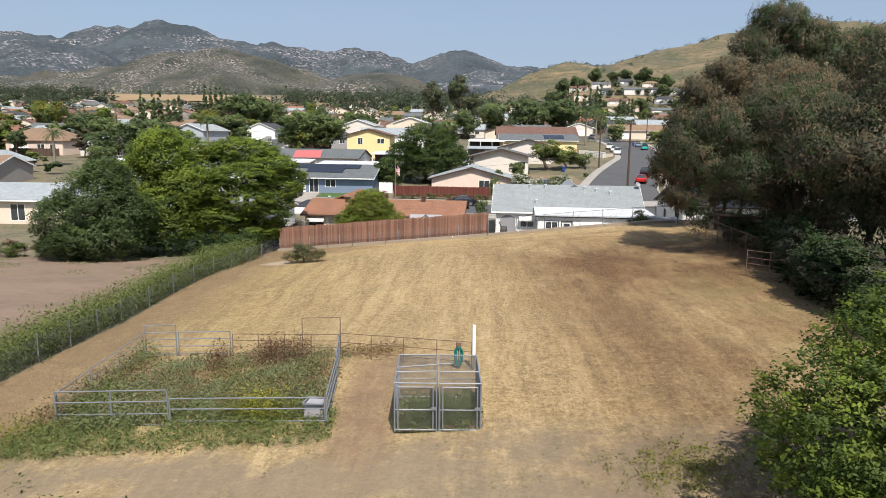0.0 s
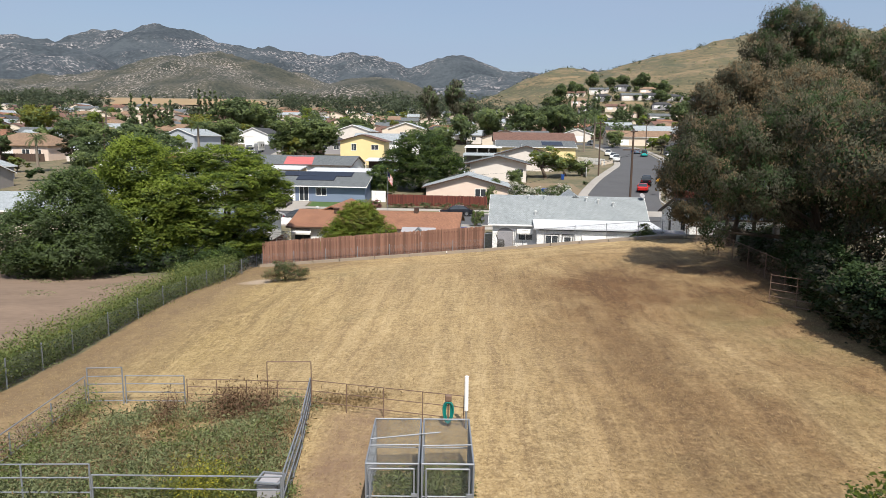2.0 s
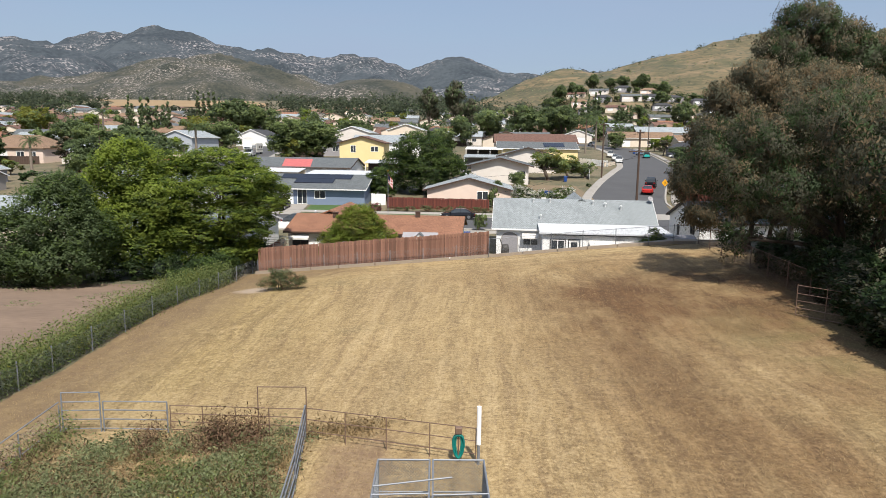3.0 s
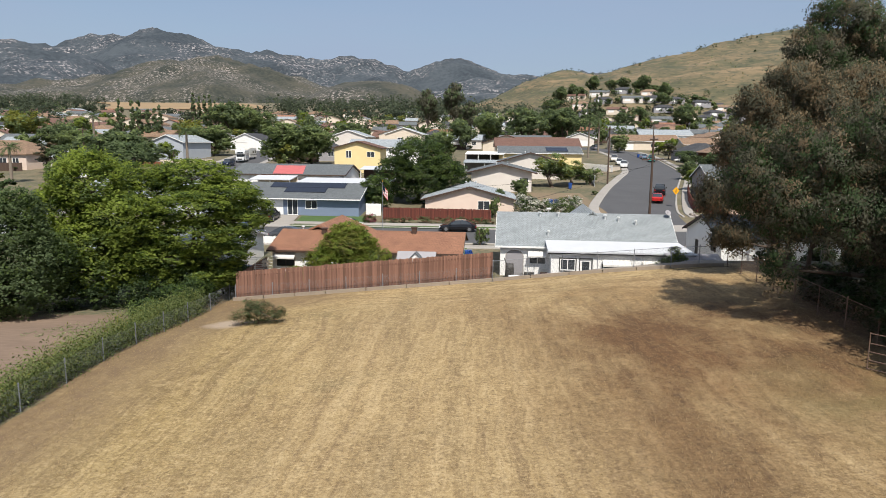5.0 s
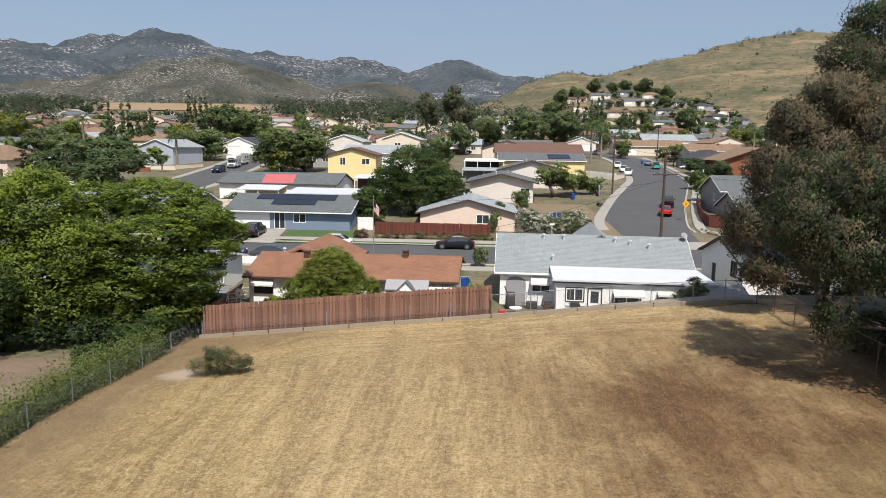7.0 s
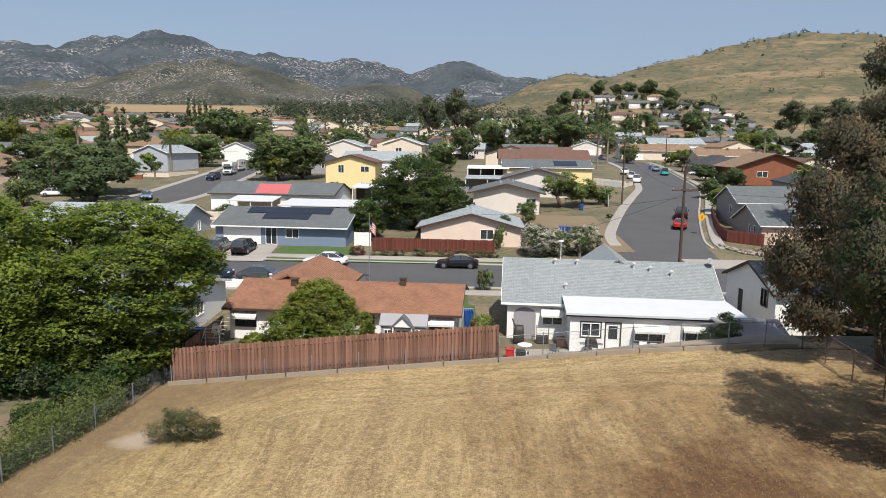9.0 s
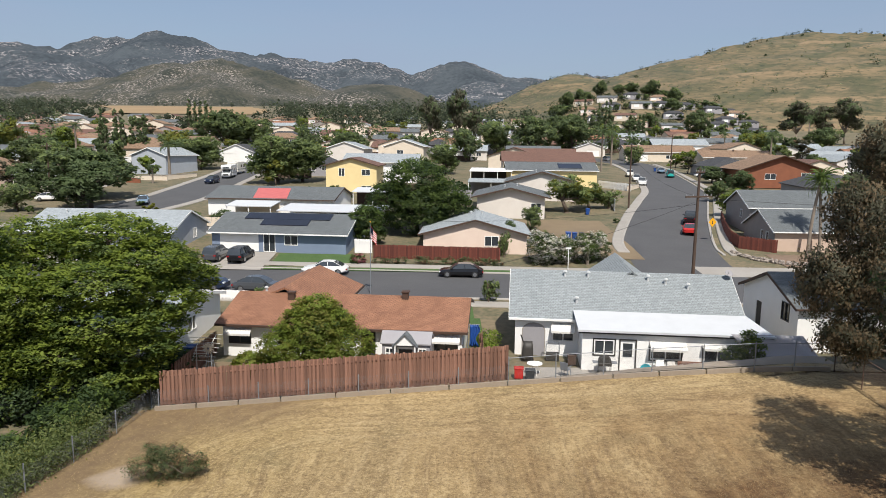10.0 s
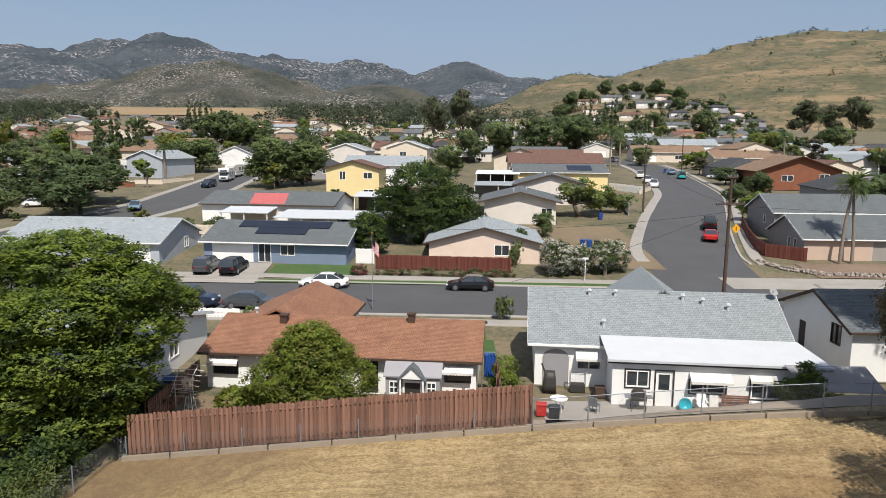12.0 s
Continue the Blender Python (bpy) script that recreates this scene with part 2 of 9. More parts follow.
    # soft green growth low on the east side
    fresh = maths("MULTIPLY", maths("MULTIPLY", ranged(xx, 12.0, 17.0, 0.0, 0.5), ranged(yy, 45.0, 38.0, 0.0, 1.0)), ranged(g, 0.42, 0.56, 0.0, 1.0))
    col = tint(col, fresh, (0.16, 0.14, 0.05))
    nt.links.new(col, b.inputs["Base Color"])
    return m


M["field"] = field_material()
M["lot"] = mat("graded_dirt", (0.215, 0.15, 0.105), (0.145, 0.10, 0.07), 0.45, 0.95, bump=0.6, bscale=4, stretch=(0.35, 1, 1), detail=12, fine=0.45, width=0.16)
M["valley"] = mat("valley_soil", (0.185, 0.142, 0.086), (0.068, 0.074, 0.038), 0.22, 0.95, bump=0.6, bscale=3, detail=12, fine=0.5, width=0.13)
M["yard"] = mat("dry_yard", (0.2133, 0.158, 0.0948), (0.1501, 0.1106, 0.0672), 0.3, 0.95, bump=0.5, bscale=5)
M["lawn"] = mat("lawn", (0.0672, 0.1185, 0.0277), (0.0395, 0.079, 0.0198), 0.8, 0.9, bump=0.6, bscale=40)
M["asphalt"] = mat("asphalt", (0.0829, 0.0814, 0.0829), (0.0616, 0.0608, 0.0632), 0.25, 0.88, bump=0.2, bscale=60)
M["concrete"] = mat("concrete", (0.3318, 0.3081, 0.2765), (0.2607, 0.237, 0.2094), 0.5, 0.9, bump=0.2, bscale=25)
M["kerb"] = mat("kerb", (0.3555, 0.3318, 0.3002), (0.2686, 0.2449, 0.2212), 0.8, 0.9)


def hill_material():
    """Dry grass in tan bands along the slope, with olive scrub in patches."""
    m = mat("hill_grass", (0.185, 0.136, 0.074), (0.078, 0.074, 0.04), 0.02, 0.95, bump=1.0, bscale=0.25, detail=14, fine=0.5, width=0.15, stretch=(1, 0.45, 3.0))
    nt = m.node_tree
    b = nt.nodes["Principled BSDF"]
    col = b.inputs["Base Color"].links[0].from_socket
    tc = [n for n in nt.nodes if n.type == "TEX_COORD"][0]
    for stretch, scale, lo, hi, amount, rgb in (((1, 1, 9), 0.012, 0.52, 0.60, 0.6, (0.27, 0.185, 0.105)), ((1, 1, 1.5), 0.03, 0.50, 0.60, 0.75, (0.062, 0.068, 0.034)), ((1, 1, 6), 0.07, 0.53, 0.58, 0.6, (0.05, 0.056, 0.03)), ((1, 1, 1), 0.13, 0.58, 0.63, 0.85, (0.036, 0.044, 0.024))):
        mp = nt.nodes.new("ShaderNodeMapping")
        mp.inputs["Scale"].default_value = stretch
        nt.links.new(tc.outputs["Object"], mp.inputs["Vector"])
        q = nt.nodes.new("ShaderNodeTexNoise")
        q.inputs["Scale"].default_value, q.inputs["Detail"].default_value, q.inputs["Roughness"].default_value = scale, 8, 0.65
        nt.links.new(mp.outputs["Vector"], q.inputs["Vector"])
        r = nt.nodes.new("ShaderNodeMapRange")
        r.inputs["From Min"].default_value, r.inputs["From Max"].default_value, r.inputs["To Max"].default_value = lo, hi, amount
        nt.links.new(q.outputs["Fac"], r.inputs["Value"])
        mx = nt.nodes.new("ShaderNodeMix")
        mx.data_type = "RGBA"
        nt.links.new(r.outputs["Result"], mx.inputs["Factor"])
        nt.links.new(col, mx.inputs["A"])
        mx.inputs["B"].default_value = (*rgb, 1)
        col = mx.outputs["Result"]
    nt.links.new(col, b.inputs["Base Color"])
    return m


M["hill"] = hill_material()


def mountain_material(name, c1, c2, rock, k=1.0, bare=0.0):
    """Dark scrub, with pale boulders in loose fields, denser on some slopes than others."""
    m = mat(name, c1, c2, 0.006 * k, 0.95, bump=1.0, bscale=0.03, detail=14, width=0.11, fine=0.45)
    nt = m.node_tree
    b = nt.nodes["Principled BSDF"]
    base = b.inputs["Base Color"].links[0].from_socket
    tc = [n for n in nt.nodes if n.type == "TEX_COORD"][0]
    fac = None
    for scale, lo, hi in ((0.0022 * k, 0.49 - bare, 0.62 - bare), (0.07 * k, 0.53 - bare * 0.3, 0.61)):
        q = nt.nodes.new("ShaderNodeTexNoise")
        q.inputs["Scale"].default_value, q.inputs["Detail"].default_value, q.inputs["Roughness"].default_value = scale, 6, 0.65
        nt.links.new(tc.outputs["Object"], q.inputs["Vector"])
        r = nt.nodes.new("ShaderNodeMapRange")
        r.inputs["From Min"].default_value, r.inputs["From Max"].default_value = lo, hi
        nt.links.new(q.outputs["Fac"], r.inputs["Value"])
        if fac is None:
            fac = r.outputs["Result"]
        else:
            mu = nt.nodes.new("ShaderNodeMath")
            mu.operation = "MULTIPLY"
            nt.links.new(fac, mu.inputs[0])
            nt.links.new(r.outputs["Result"], mu.inputs[1])
            fac = mu.outputs["Value"]
    mx = nt.nodes.new("ShaderNodeMix")
    mx.data_type = "RGBA"
    nt.links.new(fac, mx.inputs["Factor"])
    nt.links.new(base, mx.inputs["A"])
    mx.inputs["B"].default_value = (*rock, 1)
    nt.links.new(mx.outputs["Result"], b.inputs["Base Color"])
    return m


# the far range's scrub is tinted blue: distance haze put into its colour
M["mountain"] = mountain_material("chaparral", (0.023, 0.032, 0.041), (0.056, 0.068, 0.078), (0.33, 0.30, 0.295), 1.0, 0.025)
M["foothill"] = mountain_material("foothill_scrub", (0.020, 0.026, 0.020), (0.064, 0.060, 0.044), (0.28, 0.24, 0.215), 2.0, 0.035)
M["meadow"] = mat("dry_meadow_grass", (0.31, 0.215, 0.11), (0.23, 0.155, 0.08), 0.02, 0.95)
M["white_paint"] = mat("white_paint", (0.86, 0.85, 0.83), (0.78, 0.77, 0.745), 0.8, 0.7)
M["offwhite"] = mat("offwhite_stucco", (0.70, 0.645, 0.585), (0.62, 0.565, 0.51), 0.9, 0.85, bump=0.1)
M["cream"] = mat("cream_stucco", (0.72, 0.62, 0.50), (0.64, 0.54, 0.43), 0.9, 0.85, bump=0.1)
M["pinkish"] = mat("pale_pink_stucco", (0.74, 0.60, 0.50), (0.68, 0.53, 0.44), 0.9, 0.85, bump=0.1)
M["yellow"] = mat("yellow_siding", (0.80, 0.64, 0.33), (0.74, 0.58, 0.29), 0.9, 0.8)
M["blue"] = mat("blue_siding", (0.19, 0.24, 0.33), (0.16, 0.205, 0.29), 0.9, 0.8)
M["paleblue"] = mat("pale_blue_siding", (0.42, 0.45, 0.49), (0.36, 0.385, 0.42), 0.9, 0.8)
M["lilac"] = mat("grey_stucco", (0.316, 0.3042, 0.316), (0.2686, 0.2568, 0.2686), 0.9, 0.85)
M["taupe"] = mat("taupe_stucco", (0.32, 0.29, 0.265), (0.27, 0.245, 0.225), 0.9, 0.85)
M["brick_red"] = mat("red_brown_siding", (0.2607, 0.0948, 0.0474), (0.1896, 0.0672, 0.0355), 0.9, 0.85)
M["trim_dark"] = mat("dark_trim", (0.0435, 0.0395, 0.0355), (0.0316, 0.0284, 0.0261), 2, 0.6)
M["trim_brown"] = mat("brown_fascia", (0.079, 0.0435, 0.0277), (0.0553, 0.0316, 0.0221), 2, 0.7)
M["glass"] = glass_dark("window_glass")
M["awning"] = mat("awning_metal", (0.72, 0.70, 0.66), (0.60, 0.58, 0.54), 3, 0.5)
M["sh_orange"] = coursed("orange_shingle", (0.335, 0.163, 0.094), (0.22, 0.102, 0.06), (0.5, 0.45, 0.42), 0.28, 0.145, 0.014, 0.8)
M["sh_grey"] = coursed("grey_shingle", (0.2726, 0.2963, 0.3042), (0.237, 0.2607, 0.2686), (0.55, 0.55, 0.55), 0.24, 0.145, 0.012, 0.6)
M["sh_pale"] = coursed("pale_shingle", (0.316, 0.3437, 0.3595), (0.2726, 0.3002, 0.316), (0.6, 0.6, 0.6), 0.4, 0.16, 0.012, 0.5)
M["sh_slate"] = coursed("slate_shingle", (0.1304, 0.1422, 0.1462), (0.0988, 0.109, 0.1145), (0.5, 0.5, 0.5), 0.4, 0.16, 0.012, 0.5)
M["sh_dark"] = coursed("charcoal_shingle", (0.0592, 0.0592, 0.0632), (0.0435, 0.0435, 0.0474), (0.5, 0.5, 0.5), 0.4, 0.16, 0.012, 0.5)
M["sh_brown"] = coursed("brown_shingle", (0.1699, 0.0909, 0.0672), (0.1264, 0.0672, 0.049), (0.5, 0.5, 0.5), 0.4, 0.16, 0.012, 0.5)
M["sh_tan"] = coursed("tan_shingle", (0.2607, 0.1699, 0.1067), (0.2054, 0.1304, 0.0829), (0.5, 0.5, 0.5), 0.4, 0.16, 0.012, 0.5)
M["roof_white"] = mat("white_metal_roof", (0.56, 0.57, 0.585), (0.50, 0.51, 0.52), 1.2, 0.5)
M["solar"] = coursed("solar_cells", (0.012, 0.014, 0.022), (0.016, 0.018, 0.028), (1.5, 1.5, 1.6), 1.0, 1.65, 0.02, 0.0, 0.15, offset=0.0)
M["redwood"] = mat("redwood_board", (0.31, 0.165, 0.112), (0.11, 0.052, 0.038), 1.4, 0.85, per="object", stretch=(9, 9, 0.5), bump=0.4, bscale=20, width=0.2)
M["redfence"] = mat("red_stained_wood", (0.158, 0.0435, 0.0277), (0.1106, 0.0316, 0.0221), 1.4, 0.85, per="object", stretch=(6, 6, 0.7))
M["peach"] = mat("peach_stucco", (0.56, 0.42, 0.33), (0.49, 0.365, 0.285), 0.9, 0.9, bump=0.2, bscale=40)
M["vent"] = mat("painted_vent", (0.55, 0.56, 0.56), (0.45, 0.46, 0.46), 6, 0.6)
M["curb"] = mat("stained_concrete", (0.33, 0.275, 0.215), (0.235, 0.19, 0.145), 1.2, 0.95, bump=0.4, bscale=12, fine=0.5)
M["galv"] = mat("galvanised_steel", (0.2607, 0.2765, 0.3002), (0.1975, 0.2094, 0.2291), 6, 0.6, 0.35)
M["wire"] = mat("fence_wire", (0.237, 0.2528, 0.2686), (0.1738, 0.1817, 0.1975), 6, 0.5, 0.6)
M["rust"] = mat("rusty_steel", (0.237, 0.158, 0.1185), (0.1738, 0.1106, 0.079), 6, 0.7, 0.4)
M["bark"] = mat("bark", (0.1264, 0.0948, 0.0711), (0.0672, 0.049, 0.0371), 3, 0.95, bump=0.8, bscale=12, stretch=(1, 1, 0.3))
M["bark_pale"] = mat("pale_bark", (0.2686, 0.2212, 0.1738), (0.158, 0.1264, 0.0988), 3, 0.95, bump=0.6, bscale=12, stretch=(1, 1, 0.3))
M["pole_wood"] = mat("creosoted_pole", (0.0948, 0.0592, 0.0411), (0.0592, 0.0379, 0.0284), 3, 0.9, bump=0.5, bscale=20, stretch=(1, 1, 0.15))
M["lf_bright"] = leafy("leaf_bright", (0.285, 0.35, 0.062), (0.19, 0.25, 0.047), 0.58)
M["lf_mid"] = leafy("leaf_mid", (0.128, 0.182, 0.046), (0.086, 0.13, 0.034))
M["lf_dark"] = leafy("leaf_dark", (0.06, 0.094, 0.034), (0.042, 0.068, 0.026), 0.42)
M["lf_grey"] = leafy("leaf_grey_green", (0.135, 0.18, 0.078), (0.092, 0.13, 0.055))
M["lf_brown"] = leafy("leaf_brown", (0.25, 0.187, 0.108), (0.16, 0.122, 0.074), 0.5)
# neighbourhood leaves, lightened in base colour to imitate air haze
M["lf_hazed_mid"] = leafy("hazed_leaf_mid", (0.245, 0.30, 0.112), (0.17, 0.222, 0.086))
M["lf_hazed_dark"] = leafy("hazed_leaf_dark", (0.155, 0.20, 0.092), (0.11, 0.15, 0.07), 0.48)
# greyed green for far trees, with the haze mixed into the colour
M["lf_far_hazed"] = leafy("leaf_distant_hazed", (0.092, 0.112, 0.066), (0.064, 0.082, 0.05))
M["lf_sage"] = leafy("leaf_sage", (0.24, 0.265, 0.128), (0.165, 0.19, 0.092))
M["lf_euc"] = leafy("leaf_eucalyptus", (0.138, 0.134, 0.086), (0.09, 0.09, 0.06), 0.5)
M["lf_yellow"] = leafy("leaf_yellow_green", (0.25, 0.255, 0.05), (0.18, 0.19, 0.04))
M["lf_straw"] = leafy("straw", (0.43, 0.325, 0.18), (0.31, 0.22, 0.115), 0.5)
M["lf_weed"] = leafy("weed_green", (0.33, 0.355, 0.18), (0.215, 0.245, 0.12))
M["lf_fence"] = leafy("fence_weed_green", (0.235, 0.275, 0.095), (0.15, 0.19, 0.066))
M["flower_yellow"] = leafy("mustard_flower", (0.62, 0.55, 0.06), (0.45, 0.40, 0.04), 0.35)
M["flower_white"] = leafy("white_blossom", (0.66, 0.64, 0.56), (0.5, 0.48, 0.42), 0.2)
M["flower_pink"] = leafy("pink_blossom", (0.3555, 0.1106, 0.1343), (0.2528, 0.079, 0.0948), 0.2)
M["dead"] = leafy("dead_weed", (0.1896, 0.1145, 0.0632), (0.1185, 0.0711, 0.0435), 0.15)
M["rubber"] = mat("tyre_rubber", (0.0158, 0.0158, 0.0158), (0.0237, 0.0237, 0.0237), 5, 0.85)
M["alloy"] = mat("alloy", (0.55, 0.55, 0.56), (0.3318, 0.3318, 0.3397), 4, 0.3, 0.9)
M["lamp_red"] = mat("tail_lamp", (0.2765, 0.0118, 0.0118), (0.1975, 0.0079, 0.0079), 4, 0.25)
M["lamp_clear"] = mat("head_lamp", (0.7, 0.72, 0.74), (0.6, 0.62, 0.64), 4, 0.15)
M["bin_blue"] = mat("blue_plastic", (0.0158, 0.0711, 0.2844), (0.0118, 0.0553, 0.2212), 3, 0.5)
M["bin_dark"] = mat("dark_plastic", (0.0355, 0.0395, 0.0435), (0.0277, 0.03, 0.0332), 3, 0.5)
M["teal"] = mat("teal_plastic", (0, 0.1896, 0.1659), (0, 0.1422, 0.1264), 3, 0.45)
M["red_tarp"] = mat("red_tarp", (0.50, 0.13, 0.12), (0.40, 0.10, 0.095), 1.5, 0.6)
M["yellow_sign"] = mat("yellow_sign", (0.80, 0.38, 0.01), (0.72, 0.33, 0.01), 2, 0.5)
M["stone"] = mat("field_stone", (0.316, 0.2686, 0.2291), (0.2212, 0.1857, 0.158), 3, 0.9, per="object")


# ---- helpers ----
def thing(name, m, label, category, group="", kind=""):
    e = new(name)
    e.matrix_world = m
    return tagged(e, label, category, group, kind)


def part(name, bm, material, parent, label="", smooth=False):
    """Link a bmesh as one mesh object under a thing or a part."""
    me = bpy.data.meshes.new(name)
    bm.to_mesh(me)
    bm.free()
    return attach(name, me, material, parent, label, smooth)


def attach(name, me, material, parent, label="", smooth=False):
    if material and not me.materials:
        me.materials.append(material)
    if smooth:
        me.shade_smooth()
    ob = new(name, me)
    if parent:
        ob.parent = parent
    return tagged(ob, label)


def box(bm, x0, x1, y0, y1, z0, z1, m=None):
    v = [bm.verts.new(p) for p in ((x0, y0, z0), (x1, y0, z0), (x1, y1, z0), (x0, y1, z0), (x0, y0, z1), (x1, y0, z1), (x1, y1, z1), (x0, y1, z1))]
    for f in ((3, 2, 1, 0), (4, 5, 6, 7), (0, 1, 5, 4), (1, 2, 6, 5), (2, 3, 7, 6), (3, 0, 4, 7)):
        bm.faces.new([v[i] for i in f])
    if m is not None:
        bmesh.ops.transform(bm, matrix=m, verts=v)
    return v


def boxed(*a):
    bm = bmesh.new()
    box(bm, *a)
    return bm


def bevelled(bm, w=0.01, seg=1):
    bmesh.ops.bevel(bm, geom=list(bm.edges), offset=w, segments=seg, affect="EDGES", profile=0.6)
    return bm


def tube(bm, a, b, r0, r1=None, n=6, cap=True):
    a, b = Vector(a), Vector(b)
    r1 = r0 if r1 is None else r1
    d = (b - a).normalized()
    u = d.orthogonal().normalized()
    w = d.cross(u)
    ra = [bm.verts.new(a + (u * math.cos(k * math.tau / n) + w * math.sin(k * math.tau / n)) * r0) for k in range(n)]
    rb = [bm.verts.new(b + (u * math.cos(k * math.tau / n) + w * math.sin(k * math.tau / n)) * r1) for k in range(n)]
    for k in range(n):
        bm.faces.new((ra[k], ra[(k + 1) % n], rb[(k + 1) % n], rb[k]))
    if cap:
        bm.faces.new(ra[::-1])
        bm.faces.new(rb)
    return ra + rb


def polytube(bm, pts, r, n=5):
    """One unbroken tube through the points."""
    P = [Vector(p) for p in pts]
    prev = None
    for k, p in enumerate(P):
        d = (P[min(k + 1, len(P) - 1)] - P[max(k - 1, 0)]).normalized()
        u = (Vector((0, 0, 1)) if abs(d.z) < 0.95 else Vector((1, 0, 0))).cross(d).normalized()
        w = d.cross(u)
        ring = [bm.verts.new(p + (u * math.cos(a * math.tau / n) + w * math.sin(a * math.tau / n)) * r) for a in range(n)]
        if prev:
            for a in range(n):
                bm.faces.new((prev[a], prev[(a + 1) % n], ring[(a + 1) % n], ring[a]))
        prev = ring
    return bm


def tubes(*segs):
    bm = bmesh.new()
    for s in segs:
        tube(bm, *s)
    return bm


def prism(pts, y0, y1):
    """A closed polygon in x, z pushed from y0 to y1."""
    bm = bmesh.new()
    a = [bm.verts.new((x, y0, z)) for x, z in pts]
    b = [bm.verts.new((x, y1, z)) for x, z in pts]
    n = len(pts)
    bm.faces.new(a)
    bm.faces.new(b[::-1])
    for k in range(n):
        bm.faces.new((a[k], b[k], b[(k + 1) % n], a[(k + 1) % n]))
    bmesh.ops.recalc_face_normals(bm, faces=bm.faces)
    return bm


def mesh_np(name, verts, faces):
    me = bpy.data.meshes.new(name)
    nv, nf, k = len(verts), len(faces), faces.shape[1]
    me.vertices.add(nv)
    me.vertices.foreach_set("co", np.asarray(verts, dtype=np.float32).ravel())
    me.loops.add(nf * k)
    me.loops.foreach_set("vertex_index", np.asarray(faces, dtype=np.int32).ravel())
    me.polygons.add(nf)
    me.polygons.foreach_set("loop_start", np.arange(0, nf * k, k, dtype=np.int32))
    me.update(calc_edges=True)
    me.validate()
    return me


def rhombs(name, cen, size, rng, up=0.5, aspect=0.55, droop=0.0, out=None):
    """Leaves: a rhomb, folded a little, at each centre; out: the crown's outward direction there, to which its shading leans."""
    n = len(cen)
    nrm = rng.normal(size=(n, 3))
    nrm[:, 2] = np.abs(nrm[:, 2]) + up * 2
    nrm /= np.linalg.norm(nrm, axis=1)[:, None]
    if out is not None:
        nrm *= np.where((nrm * out).sum(1) < 0, -1.0, 1.0)[:, None]
    t = rng.normal(size=(n, 3))
    t[:, 2] -= droop * 3
    t -= nrm * (t * nrm).sum(1)[:, None]
    t /= np.linalg.norm(t, axis=1)[:, None] + 1e-9
    s = np.cross(nrm, t)
    L = (size * rng.uniform(0.6, 1.3, n))[:, None]
    v = np.stack([cen - t * L * 0.5, cen - s * L * 0.5 * aspect + nrm * L * 0.06, cen + t * L * 0.5, cen + s * L * 0.5 * aspect + nrm * L * 0.06], 1).reshape(-1, 3)
    f = np.arange(n * 4).reshape(n, 4)
    me = mesh_np(name, v, f)
    if out is not None:
        q = nrm * 0.35 + out
        q /= np.linalg.norm(q, axis=1)[:, None]
        me.normals_split_custom_set_from_vertices(np.repeat(q, 4, axis=0).tolist())
    return me


def interp_noise(x, y, s, o=0.0):
    return noise.noise(Vector((x * s + o, y * s - o, o * 1.7)))


# ---- the lie of the land ----
LAND_Y = [-400, 20, 27, 36, 61, 62.3, 64.5, 76, 86, 98, 104, 112, 136, 160, 200, 300, 400, 600, 1000, 2000, 4800]
LAND_Z = [0.3, 0.25, 0.2, -0.3, -0.3, -0.3, -1.9, -1.9, -1.2, -1.1, -0.6, 0.3, 2.0, 3.4, 5.0, 10, 16, 31, 58, 120, 170]


def ground(x, y):
    z = float(np.interp(y, LAND_Y, LAND_Z))
    k = min(max((64.5 - y) / 2.0, 0), 1)
    if 50 < y < 64.5:
        z += float(np.interp(x, (-16, 4, 12, 20), (-0.5, -0.3, 0.0, 0.2))) * min((y - 50) / 9.0, 1) * k
    return z + 0.072 * min(max(x, -16), 20) * k


def at(x, y, yaw=0, dz=0.0):
    return pose(x, y, ground(x, y) + dz, 0, 0, yaw)


# ---- ground sheet, hill and mountains ----
def build_ground():
    ys = sorted(set([-400, -200, -100, -60, -40, -20] + list(np.arange(-10, 130, 1.0)) + LAND_Y + list(np.arange(130, 260, 4.0)) + list(np.geomspace(262, 4800, 50))))
    near = np.arange(-45, 46, 1.0)
    far = np.linspace(0, 1, 26)[1:] ** 1.6
    rows = []
    for y in ys:
        k = 160 + max(y, 0) * 1.3
        xs = np.concatenate([-45 - far[::-1] * k, near, 45 + far * k])
        rows.append([(x, y, ground(x, y)) for x in xs])
    v = np.array(rows)
    h, w = v.shape[:2]
    i = np.arange(h * w).reshape(h, w)
    f = np.stack([i[:-1, :-1], i[:-1, 1:], i[1:, 1:], i[1:, :-1]], -1).reshape(-1, 4)
    ob = attach("ground", mesh_np("ground", v.reshape(-1, 3), f), M["valley"], None, smooth=True)
    tagged(ob, "dry valley soil with patches of scrub, rising gently away", "ground", kind="structure")


def fbm(x, y, s, octaves=5, ridged=True):
    t, a = 0.0, 1.0
    for o in range(octaves):
        n = noise.noise(Vector((x * s, y * s, o * 3.7)))
        t += a * ((1 - abs(n) * 2) if ridged else n)
        s *= 2.05
        a *= 0.5
    return t


